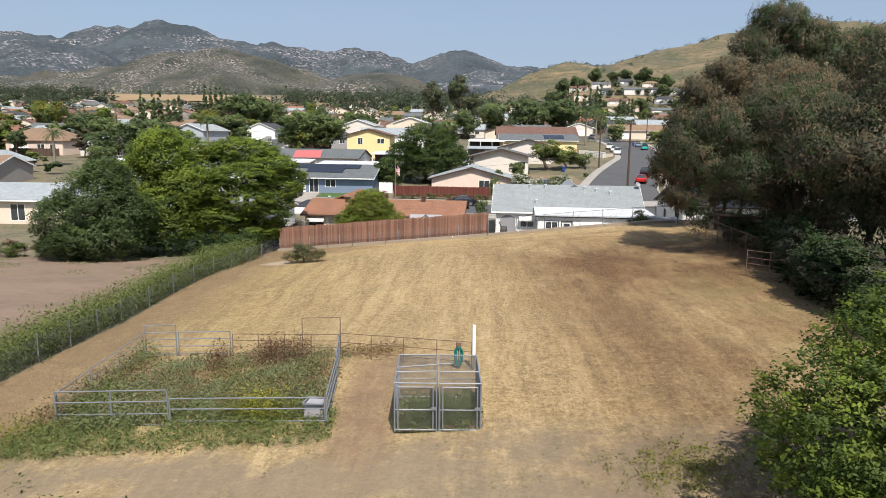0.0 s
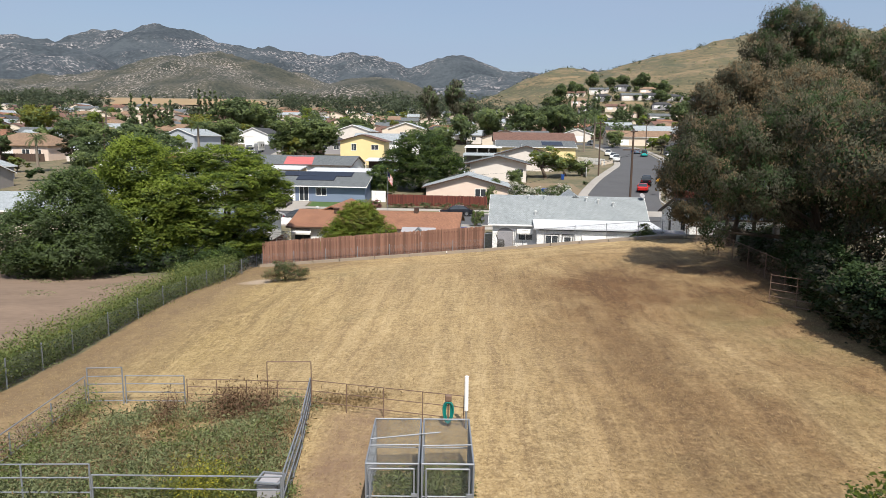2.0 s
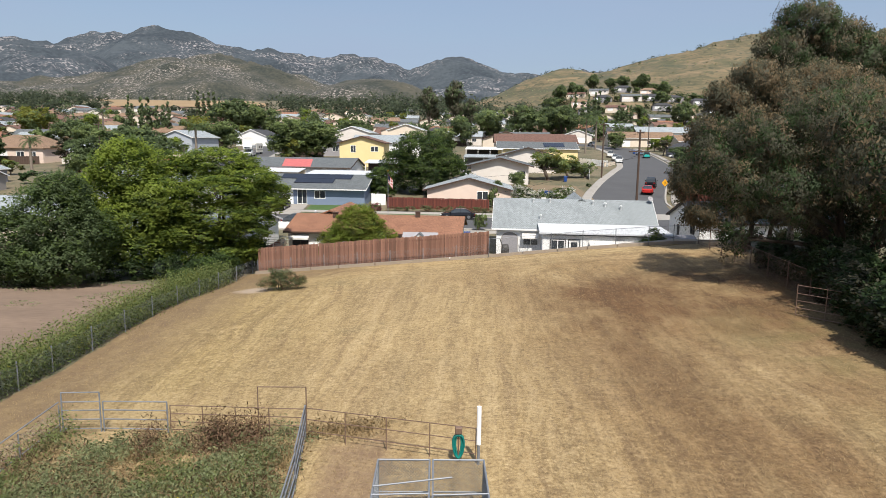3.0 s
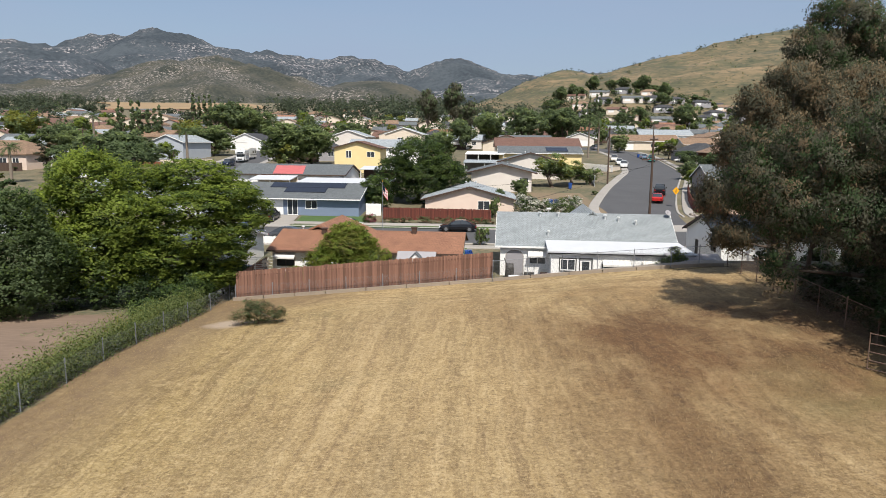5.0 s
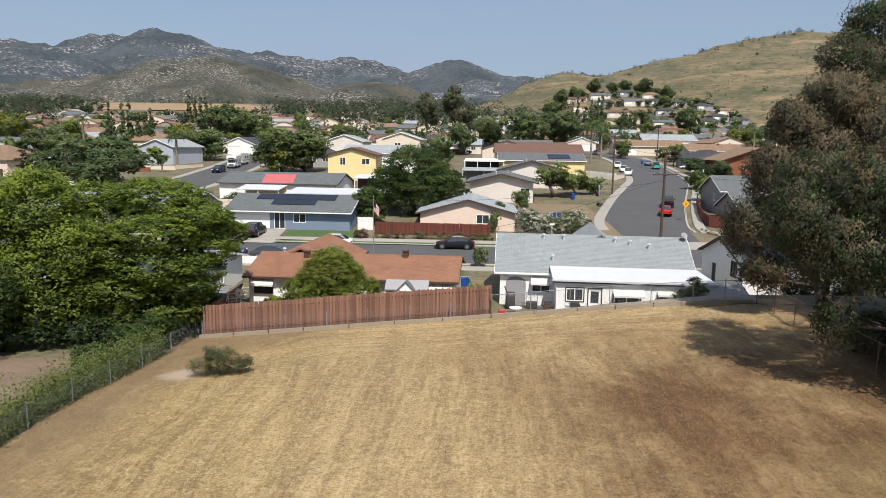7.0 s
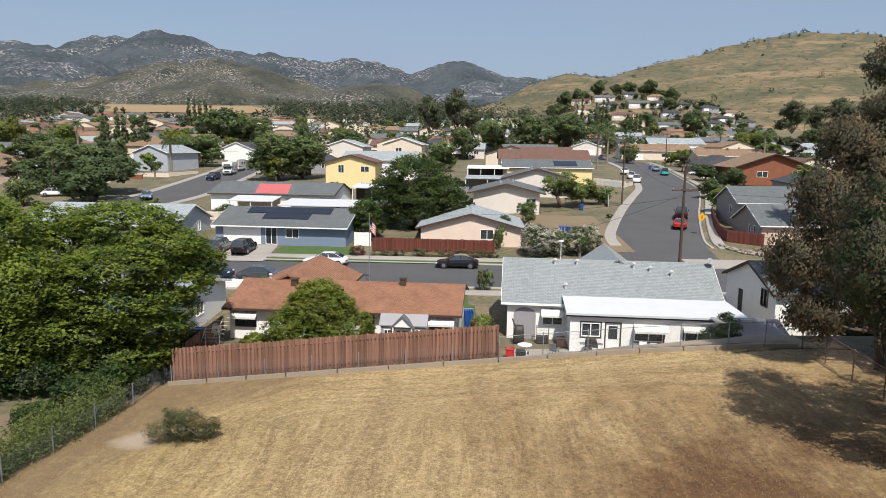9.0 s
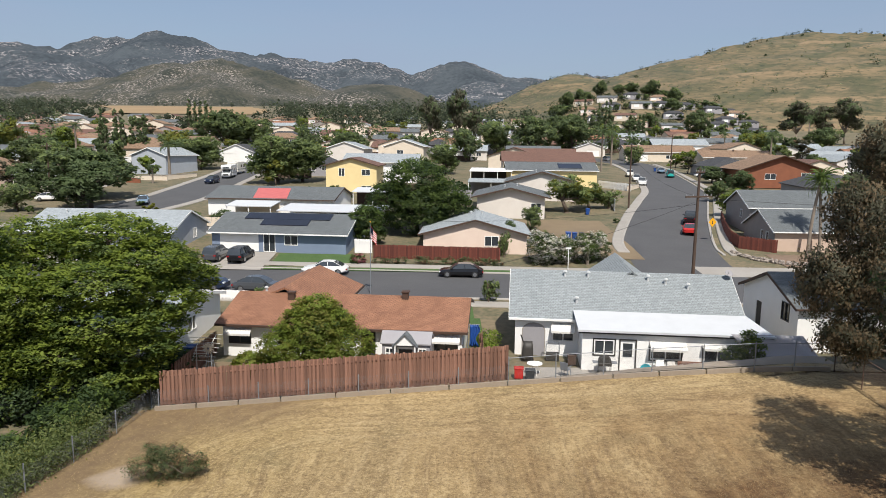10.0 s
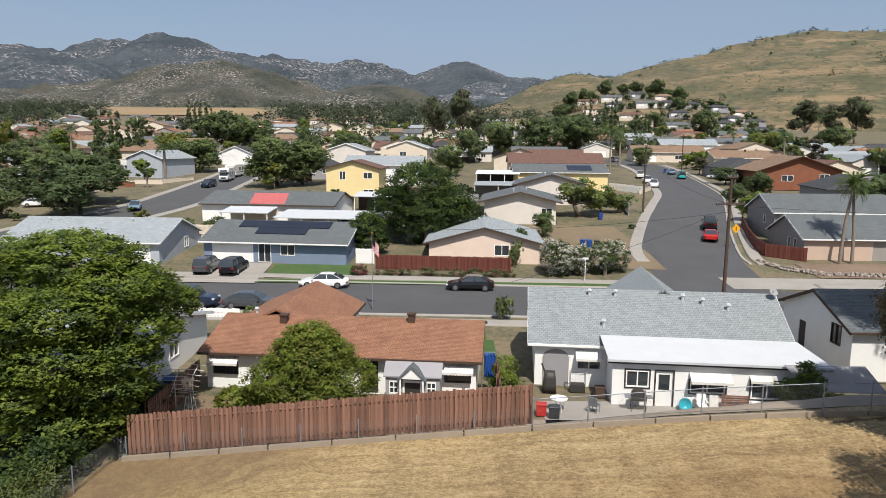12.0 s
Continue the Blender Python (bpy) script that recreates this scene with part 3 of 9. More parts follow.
def relief(name, label, peaks, x0, x1, y0, y1, nx, ny, rough, s, material, sink=25):
    """Hills as the highest of a set of broad cones (x, y, height, half-width in x, half-width in y), broken up by ridges."""
    xs, ys = np.linspace(x0, x1, nx), np.linspace(y0, y1, ny)
    v = np.zeros((ny, nx, 3))
    P = np.array(peaks, dtype=float)
    for j, y in enumerate(ys):
        base = ground(100, y)
        for i, x in enumerate(xs):
            d = np.sqrt(((x - P[:, 0]) / P[:, 3]) ** 2 + ((y - P[:, 1]) / P[:, 4]) ** 2)
            hgt = (P[:, 2] - base) * np.maximum(1 - d ** 1.35, 0)
            top = float(hgt.max())
            z = base - sink + top + sink * min(top / 40.0, 1) * 0.9 + rough * min(top / 120.0, 1) * (fbm(x, y, s) - 0.9)
            v[j, i] = (x, y, z)
    i = np.arange(nx * ny).reshape(ny, nx)
    f = np.stack([i[:-1, :-1], i[:-1, 1:], i[1:, 1:], i[1:, :-1]], -1).reshape(-1, 4)
    ob = attach(name, mesh_np(name, v.reshape(-1, 3), f), material, None, smooth=True)
    return tagged(ob, label, "hill", kind="structure")


build_ground()
relief("mountain_range", "rocky mountains covered in dark chaparral, blue haze in their colour", [
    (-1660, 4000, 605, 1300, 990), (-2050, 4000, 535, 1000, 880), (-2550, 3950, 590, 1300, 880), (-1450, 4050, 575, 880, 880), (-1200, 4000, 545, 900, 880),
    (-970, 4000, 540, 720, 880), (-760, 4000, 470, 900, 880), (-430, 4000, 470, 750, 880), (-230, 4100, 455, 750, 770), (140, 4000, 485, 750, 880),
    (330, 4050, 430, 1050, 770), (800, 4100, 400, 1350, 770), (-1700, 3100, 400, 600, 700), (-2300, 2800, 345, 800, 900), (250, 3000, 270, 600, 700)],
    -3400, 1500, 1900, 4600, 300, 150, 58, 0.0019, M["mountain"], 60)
relief("foothill", "brown scrub-covered foothill strewn with pale boulders", [
    (-740, 2500, 292, 520, 700), (-920, 2480, 268, 420, 600), (-1100, 2450, 235, 420, 600), (-590, 2500, 225, 380, 560), (-1330, 2500, 215, 420, 600), (-160, 1900, 172, 300, 420), (-330, 2000, 140, 260, 420)],
    -1800, 250, 1500, 3100, 190, 130, 38, 0.003, M["foothill"], 50)
relief("grass_hill", "rounded hill of dry golden grass with scattered shrubs", [
    (455, 870, 147, 400, 400), (330, 860, 113, 280, 360), (560, 880, 148, 400, 400), (700, 850, 143, 400, 380), (240, 900, 84, 230, 320), (168, 950, 106, 140, 260), (215, 930, 101, 160, 260), (110, 950, 84, 110, 240),
    (95, 950, 74, 160, 240), (160, 610, 60, 150, 150), (900, 800, 140, 420, 400)],
    -90, 1200, 430, 1300, 130, 80, 14, 0.009, M["hill"], 14)


# ---- sheets of soil, road and pavement ----
def sheet(name, label, category, fn, nu, nv, dz, material, kind="structure", thick=0.0):
    """fn(u, v) gives x, y for u, v in 0..1; the sheet lies dz over the ground."""
    v = []
    for j in range(nv + 1):
        for i in range(nu + 1):
            x, y = fn(i / nu, j / nv)
            v.append((x, y, ground(x, y) + dz))
    i = np.arange((nu + 1) * (nv + 1)).reshape(nv + 1, nu + 1)
    f = np.stack([i[:-1, :-1], i[:-1, 1:], i[1:, 1:], i[1:, :-1]], -1).reshape(-1, 4)
    ob = attach(name, mesh_np(name, np.array(v), f), material, None, smooth=True)
    return tagged(ob, label, category, kind=kind)


def wob(a, s, amp, o):
    return amp * noise.noise(Vector((a * s, o, 0.3)))


def field_xy(u, v):
    y = -20.0 + v * 81.6
    x0 = -15.7 - (1.4 if y < 50 else 1.4 * max(0, (61 - y) / 11)) + wob(y, 0.4, 0.25, 1)
    x1 = 23.5 + wob(y, 0.3, 0.8, 2)
    return x0 + (x1 - x0) * u, y - 0.6 * max(0, (x0 + (x1 - x0) * u) / 20) * (v > 0.98)


sheet("field", "mown field of dry straw-coloured grass with mowing tracks", "field", field_xy, 80, 163, 0.03, M["field"])


def lot_xy(u, v):
    y = 15 + v * 41.5
    x1 = -18.6 + wob(y, 0.5, 0.5, 5)
    return -60 + (x1 + 60) * u, y + (1 - u) * 3 * v


sheet("dirt_lot", "graded bare dirt lot beside the field", "dirt lot", lot_xy, 44, 42, 0.05, M["lot"])


def strip(pts, half, name, label, category, material, dz=0.03, side0=None, side1=None, n=6):
    """A strip along a line of points, from side0 to side1 metres right of it (or both ways by half)."""
    a, b = (-half, half) if side0 is None else (side0, side1)
    P = [Vector((x, y, 0)) for x, y in pts]
    rows = []
    for k in range(len(P) - 1):
        p0, p1, p2, p3 = P[max(k - 1, 0)], P[k], P[k + 1], P[min(k + 2, len(P) - 1)]
        for s in range(n):
            t = s / n
            rows.append(0.5 * ((2 * p1) + (p2 - p0) * t + (2 * p0 - 5 * p1 + 4 * p2 - p3) * t * t + (3 * p1 - p0 - 3 * p2 + p3) * t ** 3))
    rows.append(P[-1])
    v = []
    m = 9
    for k, c in enumerate(rows):
        d = (rows[min(k + 1, len(rows) - 1)] - rows[max(k - 1, 0)]).normalized()
        r = Vector((d.y, -d.x, 0))
        for j in range(m):
            q = c + r * (a + (b - a) * j / (m - 1))
            v.append((q.x, q.y, ground(q.x, q.y) + dz))
    i = np.arange(len(v)).reshape(len(rows), m)
    f = np.stack([i[:-1, :-1], i[:-1, 1:], i[1:, 1:], i[1:, :-1]], -1).reshape(-1, 4)
    ob = attach(name, mesh_np(name, np.array(v), f), material, None, smooth=False)
    if dz > 0.1:
        sol = ob.modifiers.new("depth", "SOLIDIFY")
        sol.thickness, sol.offset = dz + 0.1, -1 if (b > a) else 1
    return tagged(ob, label, category, kind="structure")


MAIN = [(x, 93.0 - 0.047 * x) for x in range(-150, 151, 15)]
SIDE = [(28.2, 94), (28.6, 103), (30.5, 114), (37, 133), (43.5, 150), (50, 168), (56.5, 198), (61, 225), (63, 250), (52, 275), (30, 285)]
WEST = [(-62, 90), (-55, 120), (-48, 148), (-50, 185), (-53, 215), (-56, 260), (-60, 320)]
strip(MAIN, 5.9, "road", "grey asphalt residential street", "road", M["asphalt"])
strip(SIDE, 5.6, "road", "grey asphalt street curving uphill", "road", M["asphalt"], 0.04)
strip(WEST, 5.2, "road", "grey asphalt side street", "road", M["asphalt"], 0.05)
NORTH_W = [p for p in MAIN if p[0] <= 15] + [(19, 92.1)]
NORTH_E = [(38, 91.2)] + [p for p in MAIN if p[0] >= 45]
SIDE_UP = [(29.6, 108)] + SIDE[2:-2]
for line, s0, s1, nm, lab, cat, mt, dz in (
        (MAIN, 5.9, 6.2, "kerb", "pale concrete kerb along the street", "kerb", "kerb", 0.15),
        (NORTH_W, -6.2, -5.9, "kerb", "pale concrete kerb along the street", "kerb", "kerb", 0.15),
        (NORTH_E, -6.2, -5.9, "kerb", "pale concrete kerb along the street", "kerb", "kerb", 0.15),
        (SIDE_UP, 5.6, 5.9, "kerb", "pale concrete kerb round the bend", "kerb", "kerb", 0.16),
        (SIDE_UP, -5.9, -5.6, "kerb", "pale concrete kerb round the bend", "kerb", "kerb", 0.16),
        (MAIN, 7.2, 8.6, "pavement", "concrete pavement beside the street", "pavement", "concrete", 0.14),
        (NORTH_W, -8.7, -7.3, "pavement", "concrete pavement beside the street", "pavement", "concrete", 0.14),
        (NORTH_E, -8.7, -7.3, "pavement", "concrete pavement beside the street", "pavement", "concrete", 0.14),
        (SIDE_UP, 6.6, 8.0, "pavement", "concrete pavement following the bend", "pavement", "concrete", 0.15),
        (SIDE_UP, -7.1, -5.9, "pavement", "concrete pavement following the bend", "pavement", "concrete", 0.15),
        (WEST, 5.2, 6.7, "pavement", "concrete pavement beside the side street", "pavement", "concrete", 0.14),
        (WEST, -6.7, -5.2, "pavement", "concrete pavement beside the side street", "pavement", "concrete", 0.14)):
    strip(line, 0, nm, lab, cat, M[mt], dz, s0, s1)


# ---- houses ----
def wall_panel(L, h, t, holes, z0=0.0):
    """A wall from x = -L/2 to L/2, y = 0 to t, with rectangular holes (x, z, w, h) right through it, as one closed skin."""
    bm = bmesh.new()
    r = lambda q: round(q, 4)
    xs = sorted({r(-L / 2), r(L / 2), *(r(e) for x, z, w, hh in holes for e in (x - w / 2, x + w / 2))})
    zs = sorted({r(z0), r(h), *(r(e) for x, z, w, hh in holes for e in (z, z + hh))})
    xs, zs = [q for q in xs if abs(q) <= L / 2 + 1e-3], [q for q in zs if z0 - 1e-3 <= q <= h + 1e-3]
    pt = {}

    def v(i, j, k):
        if (i, j, k) not in pt:
            pt[i, j, k] = bm.verts.new((xs[i], t if k else 0, zs[j]))
        return pt[i, j, k]

    def solid(i, j):
        if not (0 <= i < len(xs) - 1 and 0 <= j < len(zs) - 1):
            return False
        cx, cz = (xs[i] + xs[i + 1]) / 2, (zs[j] + zs[j + 1]) / 2
        return not any(abs(cx - x) < w / 2 and z < cz < z + hh for x, z, w, hh in holes)

    for i in range(len(xs) - 1):
        for j in range(len(zs) - 1):
            if not solid(i, j):
                continue
            bm.faces.new((v(i, j, 0), v(i + 1, j, 0), v(i + 1, j + 1, 0), v(i, j + 1, 0)))
            bm.faces.new((v(i, j, 1), v(i, j + 1, 1), v(i + 1, j + 1, 1), v(i + 1, j, 1)))
            if not solid(i - 1, j):
                bm.faces.new((v(i, j, 0), v(i, j + 1, 0), v(i, j + 1, 1), v(i, j, 1)))
            if not solid(i + 1, j):
                bm.faces.new((v(i + 1, j, 0), v(i + 1, j, 1), v(i + 1, j + 1, 1), v(i + 1, j + 1, 0)))
            if not solid(i, j - 1):
                bm.faces.new((v(i, j, 0), v(i, j, 1), v(i + 1, j, 1), v(i + 1, j, 0)))
            if not solid(i, j + 1):
                bm.faces.new((v(i, j + 1, 0), v(i + 1, j + 1, 0), v(i + 1, j + 1, 1), v(i, j + 1, 1)))
    return bm


def moved(bm, m):
    bmesh.ops.transform(bm, matrix=m, verts=bm.verts)
    return bm


def panelled(x, z, w, h, cols, rows, y, depth=0.02):
    """A slab of x, z size w, h with sunk panels on its front."""
    bm = wall_panel(w, h, 0.05, [])
    bmesh.ops.delete(bm, geom=[f for f in bm.faces if f.normal.y < -0.5], context="FACES_ONLY")
    g = [[bm.verts.new((-w / 2 + w * i / cols, 0, h * j / rows)) for i in range(cols + 1)] for j in range(rows + 1)]
    fr = [bm.faces.new((g[j][i], g[j][i + 1], g[j + 1][i + 1], g[j + 1][i])) for j in range(rows) for i in range(cols)]
    bmesh.ops.remove_doubles(bm, verts=bm.verts, dist=1e-4)
    bm.normal_update()
    fr = [f for f in fr if f.is_valid]
    bmesh.ops.inset_individual(bm, faces=fr, thickness=min(w / cols, h / rows) * 0.14, depth=-depth)
    return moved(bm, pose(x, y, z))


def opening(house_ob, m, x, z, w, h, kind, trim):
    """A window, door or garage door set in a hole of a wall whose frame is m."""
    f = 0.07
    if kind in ("window", "slider"):
        if w > 0.8:
            pw = (w - 3 * f) / 2
            gaps = [(-w / 4 + f / 4, f, pw, h - 2 * f), (w / 4 - f / 4, f, pw, h - 2 * f)]
        else:
            gaps = [(0, f, w - 2 * f, h - 2 * f)]
        win = part("window", moved(wall_panel(w, h, 0.13, gaps), m @ pose(x, -0.03, z)), trim, house_ob)
        for gx, gz, gw, gh in gaps:
            part("pane", moved(boxed(gx - gw / 2, gx + gw / 2, 0.08, 0.095, gz, gz + gh), m @ pose(x, -0.03, z)), M["glass"], win)
        return win
    if kind == "garage":
        g = part("garage_door", moved(panelled(x, z, w, h, max(2, int(w / 1.1)), 4, 0.05), m), M["white_paint"], house_ob)
        return g
    d = part("door", moved(panelled(x, z, w, h, 2, 3, 0.05), m), trim, house_ob)
    part("handle", moved(tubes(((x + w * 0.38, 0.0, z + h * 0.48), (x + w * 0.38, 0.05, z + h * 0.48), 0.03)), m), M["alloy"], d)
    return d


def gable_roof(L, D, rise, z, over, rake, t=0.14):
    """Chevron slab, ridge along x at the middle of D."""
    sl = rise / (D / 2)
    ye, ze = D / 2 + over, z - sl * over
    pts = [(-ye, ze), (0, z + rise), (ye, ze), (ye, ze - t), (0, z + rise - t * 1.1), (-ye, ze - t)]
    bm = bmesh.new()
    x0, x1 = -L / 2 - rake, L / 2 + rake
    a = [bm.verts.new((x0, y, zz)) for y, zz in pts]
    b = [bm.verts.new((x1, y, zz)) for y, zz in pts]
    n = len(pts)
    for k in range(n):
        bm.faces.new((a[k], a[(k + 1) % n], b[(k + 1) % n], b[k]))
    for q in (a, b):
        bm.faces.new((q[0], q[1], q[4], q[5]))
        bm.faces.new((q[1], q[2], q[3], q[4]))
    bmesh.ops.recalc_face_normals(bm, faces=bm.faces)
    return bm, (x0, x1, ye, ze, z + rise)


def hip_roof(L, D, rise, z, over, hip, t=0.14):
    sl = rise / (D / 2)
    ye, ze, xe = D / 2 + over, z - sl * over, L / 2 + over
    bm = bmesh.new()
    top = [bm.verts.new(p) for p in ((-xe, -ye, ze), (xe, -ye, ze), (xe, ye, ze), (-xe, ye, ze), (-L / 2 + hip, 0, z + rise), (L / 2 - hip, 0, z + rise))]
    low = [bm.verts.new(p) for p in ((-xe, -ye, ze - t), (xe, -ye, ze - t), (xe, ye, ze - t), (-xe, ye, ze - t))]
    for q in ((0, 1, 5, 4), (1, 2, 5), (2, 3, 4, 5), (3, 0, 4)):
        bm.faces.new([top[k] for k in q])
    for k in range(4):
        bm.faces.new((top[k], low[k], low[(k + 1) % 4], top[(k + 1) % 4]))
    bm.faces.new(low)
    bmesh.ops.recalc_face_normals(bm, faces=bm.faces)
    return bm


def vent(parent, x, y, z, kind="pipe"):
    if kind == "pipe":
        part("vent_pipe", tubes(((x, y, z - 0.1), (x, y, z + 0.35), 0.09, 0.09, 8), ((x, y, z + 0.33), (x, y, z + 0.45), 0.17, 0.12, 8)), M["vent"], parent)
    else:
        bm = boxed(x - 0.22, x + 0.22, y - 0.22, y + 0.22, z - 0.15, z + 0.45)
        box(bm, x - 0.28, x + 0.28, y - 0.28, y + 0.28, z + 0.45, z + 0.55)
        part("chimney", bm, M["trim_brown"], parent)


def block(ob, m, L, D, h, rise, wall, roof, holes=(), hip=0.0, over=0.45, rake=0.35, trim="white_paint", fascia="white_paint", vents=(), foot=0.4, skip="", lite=False):
    """One rectangular block of a house under its own roof, ridge along local x. holes: (side S/N/E/W, along, sill, width, height, kind)."""
    before = set(ob.children)
    W, R = M[wall], M[roof]
    t = 0.15
    sides = {"S": (pose(0, -D / 2, 0), L), "N": (pose(0, D / 2, 0, 0, 0, 180), L), "E": (pose(L / 2, 0, 0, 0, 0, 90), D - 2 * t), "W": (pose(-L / 2, 0, 0, 0, 0, -90), D - 2 * t)}
    for s, (q, ln) in sides.items():
        if s in skip:
            continue
        hs = [v[1:] for v in holes if v[0] == s]
        bm = wall_panel(ln, h, t, [v[:4] for v in hs], -foot - 0.6)
        part("wall", moved(bm, q), W, ob)
        for v in hs:
            opening(ob, q, *v, M[trim])
    if hip:
        part("roof", hip_roof(L, D, rise, h, over, hip), R, ob)
    else:
        bm, (x0, x1, ye, ze, zr) = gable_roof(L, D, rise, h, over, rake)
        part("roof", bm, R, ob)
        for sx in (-1, 1):
            if ("E" if sx > 0 else "W") in skip:
                continue
            g = prism([(-D / 2, h), (D / 2, h), (0, h + rise - 0.13)], 0, t)
            part("gable", moved(g, pose(sx * L / 2, 0, 0, 0, 0, 90 * sx)), W, ob)
            if lite:
                continue
            f = bmesh.new()
            xa = (x1 if sx > 0 else x0 - 0.03)
            for sy in (-1, 1):
                q = [f.verts.new(p) for p in ((xa, sy * ye, ze - 0.02), (xa, 0, zr - 0.02), (xa, 0, zr - 0.22), (xa, sy * ye, ze - 0.22))]
                r = [f.verts.new(v.co + Vector((0.03, 0, 0))) for v in q]
                f.faces.new(q)
                f.faces.new(r[::-1])
                for k in range(4):
                    f.faces.new((q[k], r[k], r[(k + 1) % 4], q[(k + 1) % 4]))
            bmesh.ops.recalc_face_normals(f, faces=f.faces)
            part("bargeboard", f, M[fascia], ob)
        for sy in (() if lite else (-1, 1)):
            ya = sy * ye
            part("gutter", boxed(x0, x1, ya - 0.05 + 0.05 * sy, ya + 0.05 + 0.05 * sy, ze - 0.16, ze - 0.02), M[fascia], ob)
    sl = rise / (D / 2)
    for vx, vy, kind in vents:
        vent(ob, vx, vy, h + rise - sl * abs(vy), kind)
    for c in set(ob.children) - before:
        c.matrix_basis = m @ c.matrix_basis


def house(label, x, y, yaw, L, D, h, rise, wall, roof, z=None, group="houses of the neighbourhood", **kw):
    zz = ground(x, y) if z is None else z
    ob = thing("house", pose(x, y, zz, 0, 0, yaw), label, "house", group)
    block(ob, pose(0, 0, 0), L, D, h, rise, wall, roof, **kw)
    return ob


# ---- trees ----
def crown_points(blobs, n, rng, clump, flat=0.6, per=26, shell=0.55):
    B = np.array(blobs, dtype=float)
    w = B[:, 3] * B[:, 4] + B[:, 4] * B[:, 5]
    k = max(8, n // per)
    bi = rng.choice(len(B), k, p=w / w.sum())
    d = rng.normal(size=(k, 3))
    d[:, 2] = d[:, 2] * 0.9 + 0.25
    d /= np.linalg.norm(d, axis=1)[:, None]
    r = rng.uniform(shell, 1.0, k) ** 0.7
    cen = B[bi, :3] + d * r[:, None] * B[bi, 3:6]
    cr = clump * rng.uniform(0.55, 1.35, k)
    ci = rng.integers(0, k, n)
    off = rng.normal(size=(n, 3))
    off *= (rng.uniform(0, 1, n) ** 0.45 / (np.linalg.norm(off, axis=1) + 1e-9))[:, None]
    off[:, 2] *= flat
    o = d[ci] * 1.0 + off * 0.5 + np.array((0, 0, 0.25))
    o += (cen[ci] - B[:, :3].mean(axis=0)) * 0.1
    return cen[ci] + off * cr[ci][:, None], o / np.linalg.norm(o, axis=1)[:, None]


def limbs(trunks, blobs, rng, r0, lift=0.45):
    """Tapered trunk and a bent limb into each mass of the crown."""
    bm = bmesh.new()
    for (bx, by, r) in trunks:
        top = Vector((bx + rng.normal() * 0.3, by + rng.normal() * 0.3, min(b[2] for b in blobs) * lift + 0.8))
        tube(bm, (bx, by, -0.3), (bx, by, 0.25), r * 1.5, r * 1.05, 9)
        tube(bm, (bx, by, 0.2), top, r * 1.05, r * 0.75, 9)
        for b in blobs:
            if len(trunks) > 1 and min(trunks, key=lambda q: (q[0] - b[0]) ** 2 + (q[1] - b[1]) ** 2) != (bx, by, r):
                continue
            c = Vector(b[:3])
            mid = top.lerp(c, 0.5) + Vector(rng.normal(size=3)) * 0.35
            tube(bm, top, mid, r * 0.6, r * 0.4, 7)
            tube(bm, mid, c, r * 0.4, r * 0.2, 6)
            for q in range(4):
                e = c + Vector(rng.normal(size=3)).normalized() * min(b[3], b[5]) * 0.85
                tube(bm, mid.lerp(c, rng.uniform(0.3, 1.0)), e, r * 0.16, r * 0.05, 5)
    return bm


def tree(name, label, m, blobs, leaves, leaf=0.22, clump=0.55, trunks=((0, 0, 0.25),), seed=1, flat=0.6, up=0.5, bark="bark", group="", droop=0.0, aspect=0.55, shell=0.55, category="tree", per=26):
    """leaves: (material, count) for each mass of foliage."""
    rng = np.random.default_rng(seed)
    ob = thing(name, m, label, category, group)
    if trunks:
        part("trunk", limbs(trunks, blobs, rng, trunks[0][2]), M[bark], ob, smooth=True)
    for mt, n in leaves:
        cen, out = crown_points(blobs, n, rng, clump, flat, per, shell)
        attach("foliage", rhombs("foliage", cen, leaf, rng, up, aspect, droop, out), M[mt], ob)
    return ob


def blobs_round(rng, R, H, k, z0):
    """Crown of k masses within radius R, from z0 up to H."""
    out = []
    for i in range(k):
        a, q = rng.uniform(0, math.tau), math.sqrt(rng.uniform(0, 1)) * 0.62 * R
        r = R * rng.uniform(0.36, 0.52)
        rz = min(r * 0.8, (H - z0) * 0.5)
        zc = rng.uniform(z0 + rz, H - rz) if i else H - rz
        if i == 0:
            q *= 0.3
        out.append((q * math.cos(a), q * math.sin(a), zc, r, r, rz))
    return out


# ---- houses along the street ----
YAW = -3.0
orange = house("white house with a low orange shingle roof behind a wooden fence", -5.7, 75, -5.5, 16.6, 8.4, 2.55, 1.15, "white_paint", "sh_orange", z=-1.9, over=0.5, fascia="trim_brown",
               holes=[("S", -7.1, 0.9, 1.6, 1.0, "window"), ("S", -3.6, 0.9, 1.2, 1.1, "window"), ("S", 1.9, 0.05, 1.0, 2.05, "door"), ("S", 7.2, 0.9, 1.6, 1.0, "window")],
               trim="trim_dark", vents=[(-4.4, -1.0, "box"), (3.9, -0.4, "box"), (-7.0, 1.0, "pipe")])
block(orange, pose(-5.2, 4.6, 0, 0, 0, 90), 9.0, 7.0, 2.6, 1.5, "white_paint", "sh_orange", over=0.4, fascia="trim_brown", skip="W")

